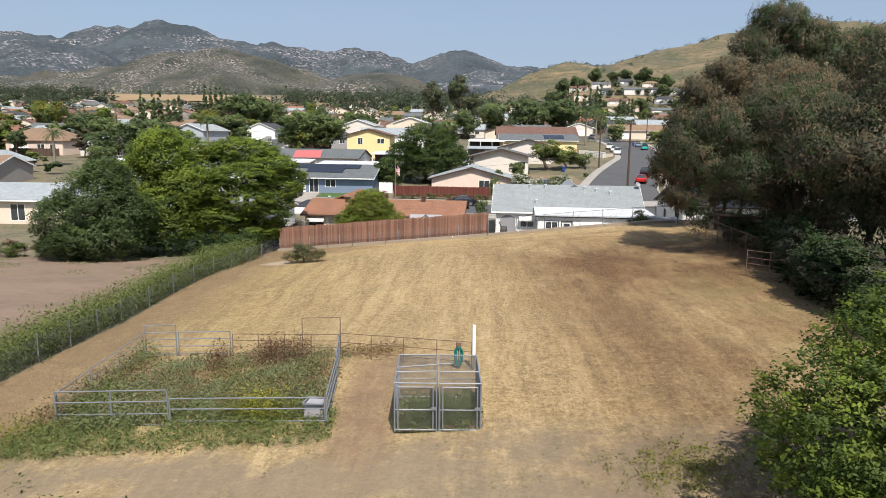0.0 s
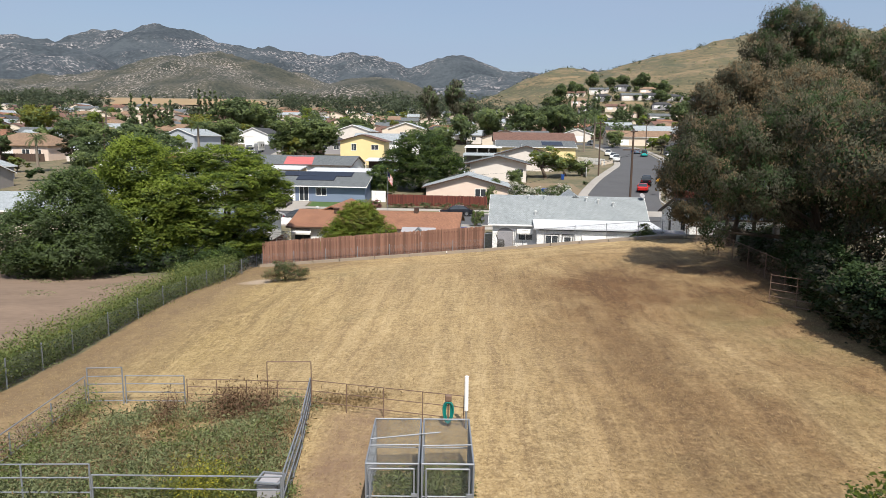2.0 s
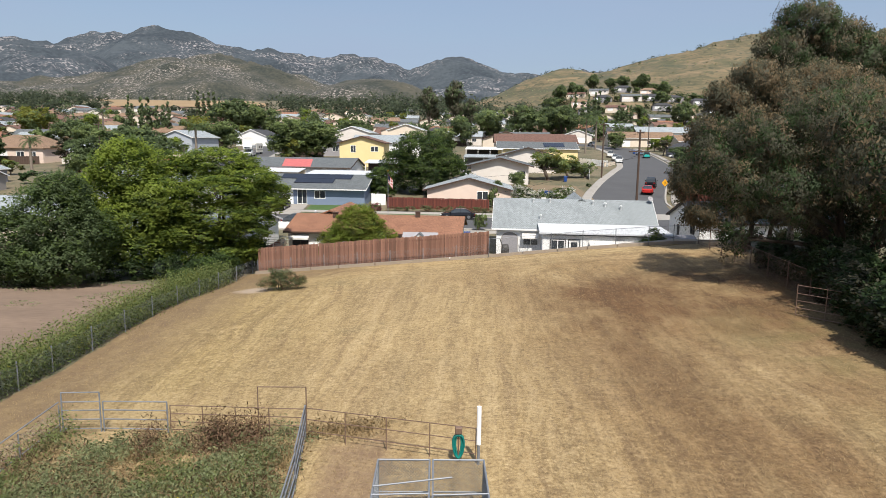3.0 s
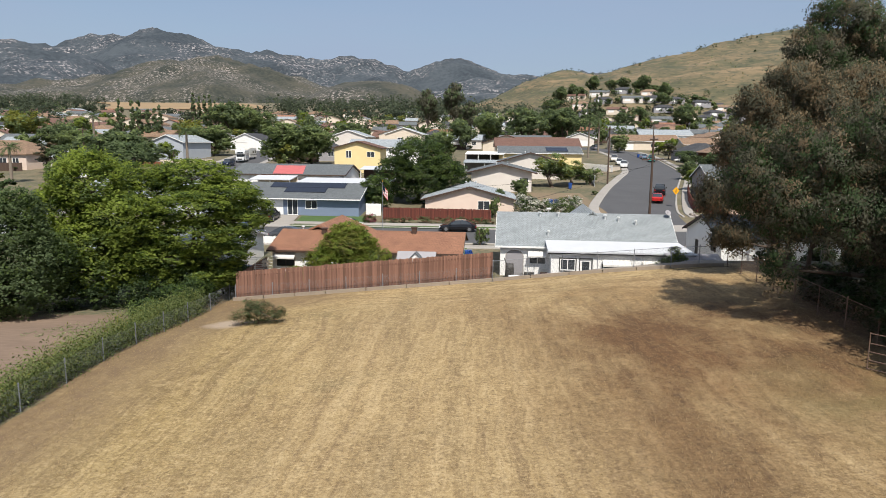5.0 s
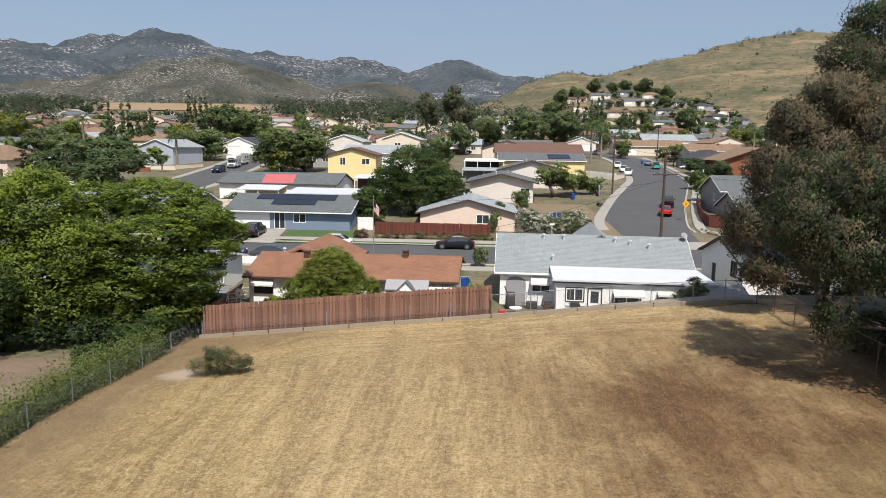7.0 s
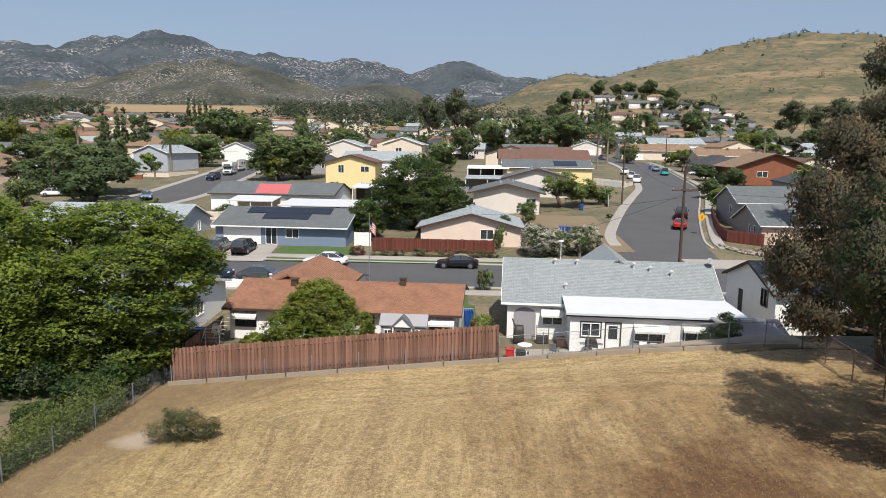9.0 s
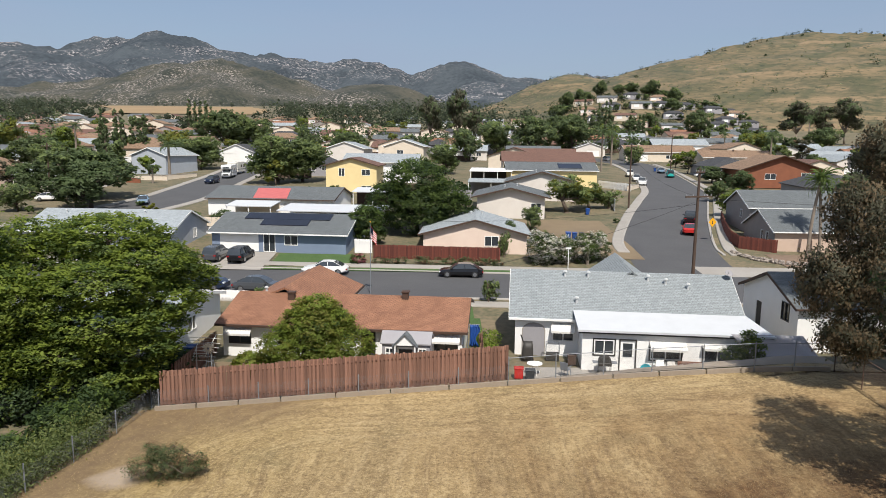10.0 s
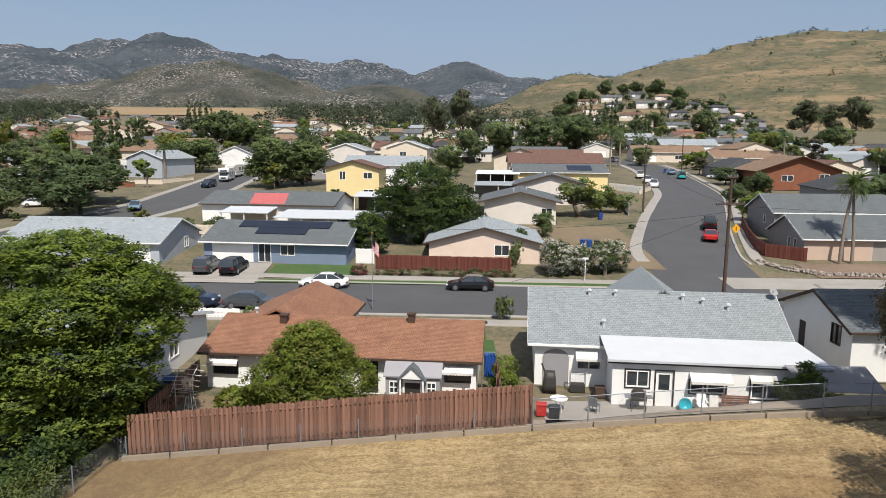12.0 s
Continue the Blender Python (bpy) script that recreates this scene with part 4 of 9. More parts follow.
grey = house("white house, pale grey shingle roof, white metal patio cover", 14.0, 75.9, -6.5, 15.2, 8.6, 2.95, 2.45, "white_paint", "sh_grey", z=-1.9, over=0.3, rake=0.45,
             holes=[("S", -4.25, 1.1, 1.5, 0.95, "window")],
             vents=[(-4.0, -0.6, "pipe"), (-2.3, -0.6, "pipe"), (2.0, -0.8, "pipe"), (3.2, -1.1, "pipe"), (4.7, -1.5, "pipe"), (-3.3, -3.1, "pipe")])
block(grey, pose(0.9, 4.2, 0, 0, 0, 90), 8.4, 6.4, 3.25, 2.3, "white_paint", "sh_grey", over=0.4, skip="W")


def patio_wing(ob):
    """Lean-to along the back: a lower wall with openings under a white metal cover."""
    m = pose(2.6, -7.2, 0)
    hs = [(-4.38, 1.15, 1.3, 1.0, "window"), (-2.86, 0.0, 0.95, 2.15, "door"), (-0.45, 0.95, 1.95, 0.75, "window"), (2.8, 0.75, 1.75, 1.05, "window")]
    part("wall", moved(wall_panel(11.6, 2.7, 0.15, [q[:4] for q in hs], -0.5), m), M["white_paint"], ob)
    part("wall", boxed(-3.2, -3.05, -7.05, -4.3, 0, 2.75), M["white_paint"], ob)
    part("wall", boxed(8.25, 8.4, -7.05, -4.3, 0, 2.75), M["white_paint"], ob)
    for q in hs:
        w = opening(ob, m, *q, M["white_paint"])
        x, z, ww, hh = q[:4]
        part("surround", moved(wall_panel(ww + 0.18, hh + (0.18 if z else 0.09), 0.03, [(0, 0.09 if z else 0, ww, hh)]), m @ pose(x, -0.033, z - (0.09 if z else 0))), M["trim_dark"], ob)
        if q[4] == "door":
            part("pane", moved(boxed(x - 0.3, x + 0.3, 0.02, 0.035, 1.05, 1.95), m), M["glass"], w)
    bm = bmesh.new()
    a = [bm.verts.new(p) for p in ((-3.5, -7.45, 2.86), (8.75, -7.45, 2.86), (8.05, -4.0, 3.3), (-3.6, -4.0, 3.3))]
    b = [bm.verts.new(v.co - Vector((0, 0, 0.1))) for v in a]
    bm.faces.new(a)
    bm.faces.new(b[::-1])
    for k in range(4):
        bm.faces.new((a[k], b[k], b[(k + 1) % 4], a[(k + 1) % 4]))
    bmesh.ops.recalc_face_normals(bm, faces=bm.faces)
    part("patio_cover", bm, M["roof_white"], ob, "smooth white metal patio cover")
    part("gutter", boxed(-3.55, 8.8, -7.56, -7.45, 2.72, 2.85), M["roof_white"], ob)
    part("fascia", boxed(-3.5, 8.7, -7.49, -7.40, 2.60, 2.72), M["trim_dark"], ob)


patio_wing(grey)


def awning(ob, x, y, z, w, drop=0.45, out=0.6):
    """Ribbed metal awning with a scalloped lip."""
    n = max(4, int(w / 0.18))
    bm = bmesh.new()
    prof = [(0, 0), (out * 0.5, -drop * 0.45), (out, -drop), (out, -drop - 0.12)]
    cols = []
    for k in range(2 * n + 1):
        xx = x - w / 2 + w * k / (2 * n)
        lift = 0.02 if k % 2 else 0.0
        cols.append([bm.verts.new((xx, y - a, z + c + lift - (0.04 if (i == 3 and k % 2) else 0))) for i, (a, c) in enumerate(prof)])
    for p, q in zip(cols, cols[1:]):
        for i in range(3):
            bm.faces.new((p[i], q[i], q[i + 1], p[i + 1]))
    aw = part("awning", bm, M["awning"], ob, "white ribbed metal awning")
    aw.modifiers.new("depth", "SOLIDIFY").thickness = 0.015
    return aw


awning(grey, -4.3, -4.32, 2.4, 1.6)
awning(grey, 2.25, -7.22, 2.15, 2.3, 0.35)
awning(grey, 5.0, -7.22, 2.1, 1.2, 0.2, 0.35)
awning(orange, -7.1, -4.22, 2.25, 1.9, 0.5)
awning(orange, 7.2, -4.22, 2.25, 1.9, 0.55)
arch = [(-0.75, 0), (0.75, 0), (0.75, 1.75)] + [(0.75 * math.cos(a), 1.75 + 0.55 * math.sin(a)) for a in np.linspace(0.2, math.pi - 0.2, 9)] + [(-0.75, 1.75)]
part("arched_gate", moved(prism(arch, 0, 0.03), pose(-6.3, -4.34, 0)), M["lilac"], grey, "grey arched double gate")
part("arch_trim", moved(prism([(x * 1.09, z * 1.035) for x, z in arch], 0, 0.015), pose(-6.3, -4.317, 0)), M["taupe"], grey)


def siding(ob, x0, x1, y, z0, z1, pitch=0.2):
    """Lapped boards over a wall."""
    z = z0
    while z < z1 - 0.05:
        bm = prism([(0, 0), (-0.022, 0), (-0.008, pitch), (0, pitch)], x0, x1)
        part("siding_board", moved(bm, pose(0, y, z, 0, 0, 0) @ Matrix(((0, 1, 0, 0), (1, 0, 0, 0), (0, 0, 1, 0), (0, 0, 0, 1)))), M["white_paint"], ob)
        z += pitch


siding(orange, -6.1, -4.3, -4.203, 0.1, 2.4)
siding(orange, 2.5, 6.2, -4.203, 0.1, 2.4)
house("pale house with dark grey shingles, gable to the yard", 33.9, 77.8, 0, 15.0, 8.8, 3.1, 1.7, "white_paint", "sh_slate", z=-1.5, over=0.35, fascia="trim_brown", trim="trim_dark", holes=[("W", 2.6, 1.55, 1.2, 1.4, "window"), ("W", -1.6, 0.1, 0.9, 2.0, "door")])
house("white house half hidden under a broad tree", -23.3, 75, YAW, 11.4, 11, 2.7, 1.2, "white_paint", "sh_pale", z=-1.9, holes=[("S", -2, 0.9, 1.6, 1.1, "window"), ("E", 0, 0.9, 1.4, 1.1, "window")])
house("cream house with a grey shingle roof by the dirt lot", -48.5, 83, YAW, 17, 10, 2.6, 1.5, "cream", "sh_pale", holes=[("S", 0, 0, 1.8, 2.0, "slider"), ("S", 3.2, 0.9, 1.6, 1.1, "window"), ("S", -4, 0.9, 1.6, 1.1, "window")])
blue = house("blue house with a dark roof carrying solar panels", -18.3, 112, -7, 16.7, 10, 2.6, 1.7, "blue", "sh_slate", z=-0.25, over=0.6,
             holes=[("S", -4.9, 0.05, 4.9, 2.1, "garage"), ("S", -1.1, 0.05, 1.5, 2.3, "slider"), ("S", 1.6, 0.9, 1.7, 1.2, "window"), ("E", 1.5, 0.9, 0.9, 1.4, "window")])


def solar(ob, x0, x1, ya, yb, D, h, rise, lift=0.1):
    """A framed array on the front slope."""
    sl = rise / (D / 2)
    bm = bmesh.new()
    zf = lambda y: h + rise + sl * y + lift
    v = [bm.verts.new(p) for p in ((x0, ya, zf(ya)), (x1, ya, zf(ya)), (x1, yb, zf(yb)), (x0, yb, zf(yb)))]
    w = [bm.verts.new(q.co - Vector((0, 0, 0.05))) for q in v]
    bm.faces.new(v)
    bm.faces.new(w[::-1])
    for k in range(4):
        bm.faces.new((v[k], w[k], w[(k + 1) % 4], v[(k + 1) % 4]))
    bmesh.ops.recalc_face_normals(bm, faces=bm.faces)
    part("solar_panel", bm, M["solar"], ob, "black solar panels")


solar(blue, -5.4, 5.6, -2.0, -0.3, 10, 2.6, 1.7)
solar(blue, -2.8, 3.2, -3.6, -2.05, 10, 2.6, 1.7)
house("long house with a pale grey metal-like roof", -40, 111.6, YAW, 18, 11, 2.6, 2.0, "paleblue", "sh_pale", z=-0.2, holes=[("S", 6.6, 0.05, 2.8, 2.1, "garage"), ("E", 1.6, 0.9, 1.2, 1.3, "window"), ("S", 0, 0.9, 1.8, 1.2, "window")], vents=[(-6, -1.2, "pipe"), (4, -1.2, "pipe")])
house("pale pink house with a light grey gabled roof", 5.2, 114, 87, 13, 12.6, 2.4, 1.7, "pinkish", "sh_pale", z=-0.1, over=0.6, rake=0.5, fascia="trim_brown", holes=[("W", 2.0, 0.8, 1.7, 1.25, "window")], vents=[(1, 0.6, "pipe"), (3, -0.9, "pipe")])
house("white gabled house with a dark grey roof", 12.3, 138.5, 84, 15, 10.5, 3.7, 1.3, "offwhite", "sh_slate", z=1.5, over=0.9, rake=0.8, fascia="trim_brown", holes=[("W", 3.9, 1.0, 1.6, 1.6, "window")], vents=[(-4, 1.0, "pipe"), (1, -1, "pipe")])
house("white gabled house stepping up the slope", 20, 158, 84, 14, 12, 4.0, 1.7, "offwhite", "sh_slate", z=2.6, over=0.8, rake=0.6, fascia="trim_brown", vents=[(-3, 1, "pipe")])
solar_house = house("ochre house with grey shingles and a solar array", 24.5, 176, YAW, 19, 11, 3.8, 1.5, "yellow", "sh_slate", z=4.2, fascia="white_paint", holes=[("S", -2, 1.2, 2.4, 1.2, "window")])
solar(solar_house, 1.5, 6.5, -4.6, -1.4, 11, 3.8, 1.5)
house("cream house with a long red-brown roof", 27, 197, YAW, 22, 12, 4.2, 2.2, "cream", "sh_brown", z=5.2, fascia="trim_brown", holes=[("S", -2, 1.6, 1.6, 1.2, "window"), ("S", 5, 1.6, 1.6, 1.2, "window")])
house("cream house with a red-brown gabled roof", 22, 222, 80, 14, 14, 4.2, 2.2, "cream", "sh_brown", z=6.2, fascia="trim_brown", holes=[("W", 2, 1.6, 1.6, 1.2, "window")])
house("yellow two-storey house with brown trim", -16.7, 165, 87, 10, 10, 5.6, 1.4, "yellow", "sh_brown", z=3.3, over=0.5, rake=0.5, fascia="trim_brown",
      holes=[("W", 2.9, 3.5, 1.7, 1.2, "window"), ("W", -1.9, 3.3, 1.2, 1.6, "window"), ("W", 3.0, 0.3, 2.0, 1.2, "window")])
house("house with pale blue-grey roof planes", -13, 188, YAW, 17, 12, 4.4, 1.8, "white_paint", "sh_pale", z=4.6)
tarp_house = house("low white house with a grey roof partly under a red tarp", -25, 136, -7, 20, 11, 2.8, 1.5, "white_paint", "sh_slate", z=1.7, fascia="trim_brown")
house("cream two-storey house with grey roof", -9, 221, 84, 12, 11, 6.5, 1.8, "cream", "sh_pale", z=6.2, holes=[("W", -1, 4.0, 1.8, 1.3, "window")])
house("white gabled house with grey roof", -26, 226, 84, 12, 11, 5.6, 1.8, "offwhite", "sh_pale", z=6.3)
taupe = house("grey-brown house with slate roof and cream garage wall", 52.2, 114.3, YAW, 19, 9.6, 2.75, 2.2, "taupe", "sh_slate", z=0.05, holes=[("W", 1.0, 0.9, 0.75, 1.4, "window"), ("W", 2.6, 0.9, 0.75, 1.4, "window"), ("S", 2.3, 0.9, 1.8, 1.2, "window"), ("S", 6, 0.05, 1.2, 2.1, "door")])
part("garage_wall", boxed(-9.45, -1.6, -4.84, -4.805, -0.4, 2.62), M["peach"], taupe, "peach stucco garage wall")
block(taupe, pose(-0.5, 10.5, 0.6), 16, 9, 4.2, 2.0, "taupe", "sh_slate", holes=[("W", 1.5, 2.3, 0.8, 1.2, "window")])
house("red-brown wooden house with a wide tan roof", 77, 184, 84, 15, 17, 3.3, 3.0, "brick_red", "sh_tan", z=5.2, over=0.8, rake=0.9, fascia="trim_brown", holes=[("W", 5, 0.9, 2.0, 1.6, "window"), ("W", -2.5, 0.9, 2.4, 1.3, "window")])
house("tan house with a pale brown roof", 90, 236, YAW, 21, 12, 3.2, 2.0, "cream", "sh_tan", z=7.2, vents=[(0, -1, "box")])
house("beige house with a white garage door at the bend", 77, 268, YAW, 24, 11, 3.4, 2.2, "cream", "sh_tan", z=8.2, holes=[("S", -7, 0.05, 5.2, 2.3, "garage"), ("S", 3, 1, 2.4, 1.2, "window")])
house("white house with grey roof at the end of the street", 58, 292, 84, 12, 11, 3.4, 1.9, "offwhite", "sh_slate", z=9.4, holes=[("W", 1, 0.05, 4.6, 2.2, "garage")])
house("white gabled house with pale roof", 97, 306, YAW, 22, 12, 4.2, 2.2, "white_paint", "sh_pale", z=10.2)
house("grey house with slate roof planes", 118, 190, YAW, 17, 11, 3.0, 1.8, "lilac", "sh_slate", z=5.0)
house("deep blue house with a white balcony rail", 148, 232, YAW, 20, 11, 4.0, 1.4, "blue", "sh_slate", z=7.0, holes=[("S", 2, 1.2, 2.4, 1.4, "window")])
house("white gabled house behind a dark tree", -76, 163, -10, 14, 10, 2.8, 1.6, "offwhite", "sh_pale", holes=[("S", 2, 0.9, 1.6, 1.1, "window")])
house("pale blue gabled house by the side street", -71, 204, 75, 13, 10, 4.6, 1.8, "paleblue", "sh_pale", holes=[("W", 1, 2.4, 1.4, 1.2, "window")])
house("white house with charcoal roof and dark garage door", -62, 246, 80, 13, 11, 3.2, 2.2, "white_paint", "sh_dark", holes=[("W", -2, 0.05, 5, 2.3, "garage")], trim="trim_dark")
house("lilac stucco house with a small window", -82, 121, 80, 13, 11, 2.9, 1.6, "lilac", "sh_pale", holes=[("W", -1, 0.9, 1.2, 1.2, "window")])
house("tan-roofed house beyond the trees", -78, 113, YAW, 15, 10, 2.8, 1.8, "taupe", "sh_tan", holes=[("S", 4, 0.9, 1.6, 1.1, "window")])

# ---- near trees ----
tree("tree", "dense grey-green tree at the edge of the dirt lot", at(-29.0, 57.0), [(0, 0, 4.8, 3.4, 3.0, 3.0), (-2.4, -0.6, 3.2, 2.8, 2.4, 2.4), (2.2, 0.2, 3.4, 2.6, 2.4, 2.4), (0.4, -1.4, 1.8, 4.0, 2.4, 1.8), (0.8, 0.4, 6.8, 2.1, 1.9, 1.7), (-1.8, -1.2, 1.4, 2.6, 2.0, 1.4)],
     [("lf_grey", 44000), ("lf_mid", 16000)], 0.22, 0.5, ((0, 0, 0.28),), 11, 0.8)
tree("tree", "tall bright green tree with leafy upright crown", at(-25.2, 62.0), [(0, 0, 8.6, 2.8, 2.6, 2.6), (-2.3, 0.4, 6.2, 2.8, 2.4, 2.4), (2.0, -0.4, 6.0, 2.8, 2.4, 2.4), (0, -1.2, 4.2, 3.8, 2.4, 2.2), (3.0, 0.6, 3.6, 2.6, 2.2, 2.0), (-3.0, 0.5, 3.6, 2.2, 2.2, 2.0), (0.5, -1.6, 2.2, 3.6, 2.0, 1.6)],
     [("lf_bright", 48000), ("lf_mid", 16000)], 0.27, 0.6, ((0, 0, 0.32),), 12, 0.7)
tree("tree", "broad layered green tree spreading over the fence corner", at(-19.2, 66.0), [(0, 0, 8.9, 3.6, 3.4, 1.5), (2.6, -0.8, 7.6, 3.1, 3.0, 1.4), (-3.0, 0.4, 7.8, 3.2, 3.0, 1.4), (1.2, -3.2, 6.8, 3.4, 2.6, 1.4), (3.5, -1.6, 5.6, 2.5, 2.6, 1.3), (-2.4, -3.2, 5.6, 3.2, 2.4, 1.4), (1.4, -4.4, 4.6, 3.2, 2.0, 1.3), (3.6, 1.6, 6.4, 2.4, 2.2, 1.2), (-0.8, -4.8, 3.1, 3.0, 1.8, 1.2), (3.2, -3.6, 3.4, 2.2, 1.8, 1.1), (-3.4, -3.8, 3.6, 2.4, 2.0, 1.4), (0.5, -4.6, 1.6, 3.4, 1.6, 1.2), (3.7, -3.0, 4.4, 1.9, 1.8, 1.3), (3.0, -4.0, 1.7, 1.7, 1.4, 1.1), (-4.6, 0.4, 8.6, 2.2, 2.0, 1.6)],
     [("lf_bright", 60000), ("lf_mid", 30000)], 0.25, 0.55, ((0, 0, 0.34),), 13, 0.35, 1.0)
tree("tree", "rounded yellow-green citrus tree in the back yard", pose(-7.2, 66.8, -1.9), [(0, 0, 3.1, 2.3, 2.0, 1.8), (-1.6, 0, 2.0, 2.0, 1.7, 1.5), (1.8, 0, 2.1, 2.1, 1.7, 1.5), (0.2, 0, 4.4, 1.5, 1.3, 1.1), (0, -0.9, 1.7, 2.7, 1.2, 1.4), (1.1, 0, 3.6, 1.5, 1.3, 1.1)],
     [("lf_bright", 26000), ("lf_yellow", 15000), ("lf_mid", 2500)], 0.17, 0.36, ((0, 0, 0.16),), 14)
tree("shrub", "loose green shrub at the end of the white patio", pose(19.2, 65.8, -1.9), [(0, 0, 1.4, 1.0, 0.9, 1.0), (0.5, 0, 2.5, 0.9, 0.8, 0.8), (-0.6, 0, 2.1, 0.7, 0.7, 0.7), (0.2, 0, 3.2, 0.5, 0.5, 0.5)], [("lf_mid", 3600), ("lf_bright", 1600)], 0.17, 0.32, ((0, 0, 0.07),), 21, category="shrub")
tree("shrub", "low yellow-green shrub behind the fence", pose(-11.3, 67.0, -1.9), [(0, 0, 0.9, 1.0, 0.8, 0.8), (0.9, 0.2, 0.7, 0.8, 0.8, 0.6)], [("lf_bright", 2600), ("lf_yellow", 1400)], 0.2, 0.3, ((0, 0, 0.06),), 15, category="shrub")
tree("tree", "large brownish eucalyptus at the field corner", at(22.2, 57.4), [(-3.33, 0, 5, 1.3, 1.39, 1.9), (-1.98, 0, 8.2, 1.57, 1.57, 1.9), (-0.81, 0.27, 11.2, 1.57, 1.48, 1.52), (-1.17, -0.36, 5.2, 2.04, 1.67, 2.09), (0.72, 0.27, 9.2, 2.22, 2.04, 2.47), (1.35, 0, 12.9, 1.85, 1.67, 1.23), (2.79, -0.27, 6.4, 2.32, 1.94, 2.65), (3.78, 0.18, 11.2, 2.32, 2.13, 2.18), (6.12, 0, 7.6, 2.69, 2.32, 3.13), (6.66, 0.27, 12.4, 2.41, 2.13, 1.8), (9.36, 0, 9.6, 2.87, 2.5, 3.79), (-2.16, -0.45, 2.5, 1.57, 1.21, 1.04), (1.08, -0.54, 3.3, 1.85, 1.48, 1.32), (4.5, -0.54, 3.1, 2.22, 1.57, 1.32), (7.74, -0.36, 4.4, 2.22, 1.67, 1.7)],
     [("lf_brown", 88000), ("lf_euc", 97000)], 0.19, 0.5, ((0.9, -1.2, 0.2), (1.9, 0.4, 0.22), (3.0, -0.6, 0.18)), 16, 0.95, 0.0, "bark", droop=0.5, aspect=0.42, shell=0.3, per=40)
tree("tree", "tall dark olive eucalyptus rising behind the brown one", at(32.0, 66.5), [(-0.2, 0, 21.4, 3.02, 2.69, 2.24), (-2.4, 0, 19.0, 2.46, 2.24, 2.13), (2.4, 0.3, 20.0, 3.14, 2.8, 2.35), (0.0, 0, 16.4, 3.58, 3.14, 2.69), (5.0, 0, 18.2, 3.14, 2.8, 2.8), (4.4, 0, 14.0, 3.58, 3.25, 3.36), (9.0, 0, 18.6, 3.81, 3.36, 3.14), (10.2, 0, 13.4, 4.26, 3.58, 4.26)],
     [("lf_euc", 46000), ("lf_dark", 40000), ("lf_brown", 16000)], 0.23, 0.55, ((0, 0, 0.34), (4.2, 0.5, 0.28)), 26, 0.9, 0.0, "bark_pale", droop=0.5, aspect=0.42, shell=0.3, per=40)
tree("tree", "dark shady eucalyptus with boughs hanging over the fence", at(24.0, 45.8), [(-7.6, 1.5, 6.8, 1.5, 2.0, 1.6), (-6.0, 3.2, 8.2, 1.8, 2.2, 1.7), (-6.6, -0.6, 2.7, 0.88, 1.1, 1.65), (-6.4, 0, 5.6, 1.76, 2.2, 1.98), (-4.6, 0.5, 8.0, 2.31, 2.53, 2.09), (-4.0, -2.2, 5.0, 2.2, 2.09, 2.2), (-1.4, 0, 9.2, 3.19, 2.97, 2.31), (-0.8, -1.6, 6.2, 2.75, 2.75, 2.31), (2.6, 0, 8.0, 3.52, 3.3, 3.3), (6.8, 0, 8.5, 3.74, 3.52, 3.74), (3.6, -1.0, 4.4, 3.08, 2.64, 2.2), (0.4, 1.2, 3.4, 2.2, 1.8, 1.6), (6.6, 0.4, 4.2, 3.0, 2.4, 2.4)],
     [("lf_dark", 58000), ("lf_euc", 62000), ("lf_brown", 24000)], 0.17, 0.45, ((0, 0, 0.3), (1.8, 0.6, 0.22)), 27, 0.95, 0.0, "bark", droop=0.5, aspect=0.42, shell=0.3, per=40)
# added, mostly out of view, so that its shadow darkens the field corner
tree("tree", "eucalyptus added between the two larger ones to cast shade", at(27.6, 51.8), [(-2.6, 0, 6.4, 2.0, 2.2, 2.0), (-2.2, 1.8, 9.0, 2.2, 2.2, 2.0), (0, -0.6, 10.4, 2.8, 2.6, 2.2), (0.6, 1.2, 6.6, 2.6, 2.4, 2.4), (3.4, 0, 8.4, 3.2, 3.0, 3.0), (-2.4, 4.2, 7.4, 2.0, 2.0, 1.8)],
     [("lf_euc", 30000), ("lf_brown", 24000), ("lf_dark", 14000)], 0.19, 0.48, ((0, 0, 0.28),), 29, 0.95, 0.0, droop=0.5, aspect=0.42, shell=0.3, per=40)
# first three lobes are added, nearly out of view, to shade the undergrowth
tree("tree", "dark shady eucalyptus beside the field fence", at(26.6, 38.0), [(-5.9, -1.8, 6.4, 1.9, 2.2, 1.5), (-5.7, -5.2, 6.6, 2.0, 2.2, 1.5), (-5.2, -8.6, 6.6, 2.0, 2.2, 1.5), (-4.8, 1.5, 6.6, 2.0, 2.2, 1.9), (-4.2, 4.0, 8.0, 2.0, 2.2, 1.9), (-5.0, -2.5, 6.0, 1.8, 2.0, 1.7), (0, 0, 11.0, 4.2, 3.8, 3.4), (-2.4, -0.5, 7.2, 3.6, 3.4, 3.2), (3, 0, 8.0, 4.6, 4.0, 4.2), (-2.2, -0.8, 3.6, 3.6, 3.4, 3.0), (2.5, -1, 3.6, 4.4, 4.0, 3.4), (-1.5, -4, 4.2, 3.2, 3.0, 3.2), (0, -5, 8.5, 3.6, 3.4, 3.2)],
     [("lf_euc", 42000), ("lf_brown", 20000), ("lf_dark", 20000)], 0.25, 0.6, ((0, 0, 0.4), (-2.0, 1.0, 0.25)), 17, 0.95, 0.0, droop=0.5, aspect=0.4)
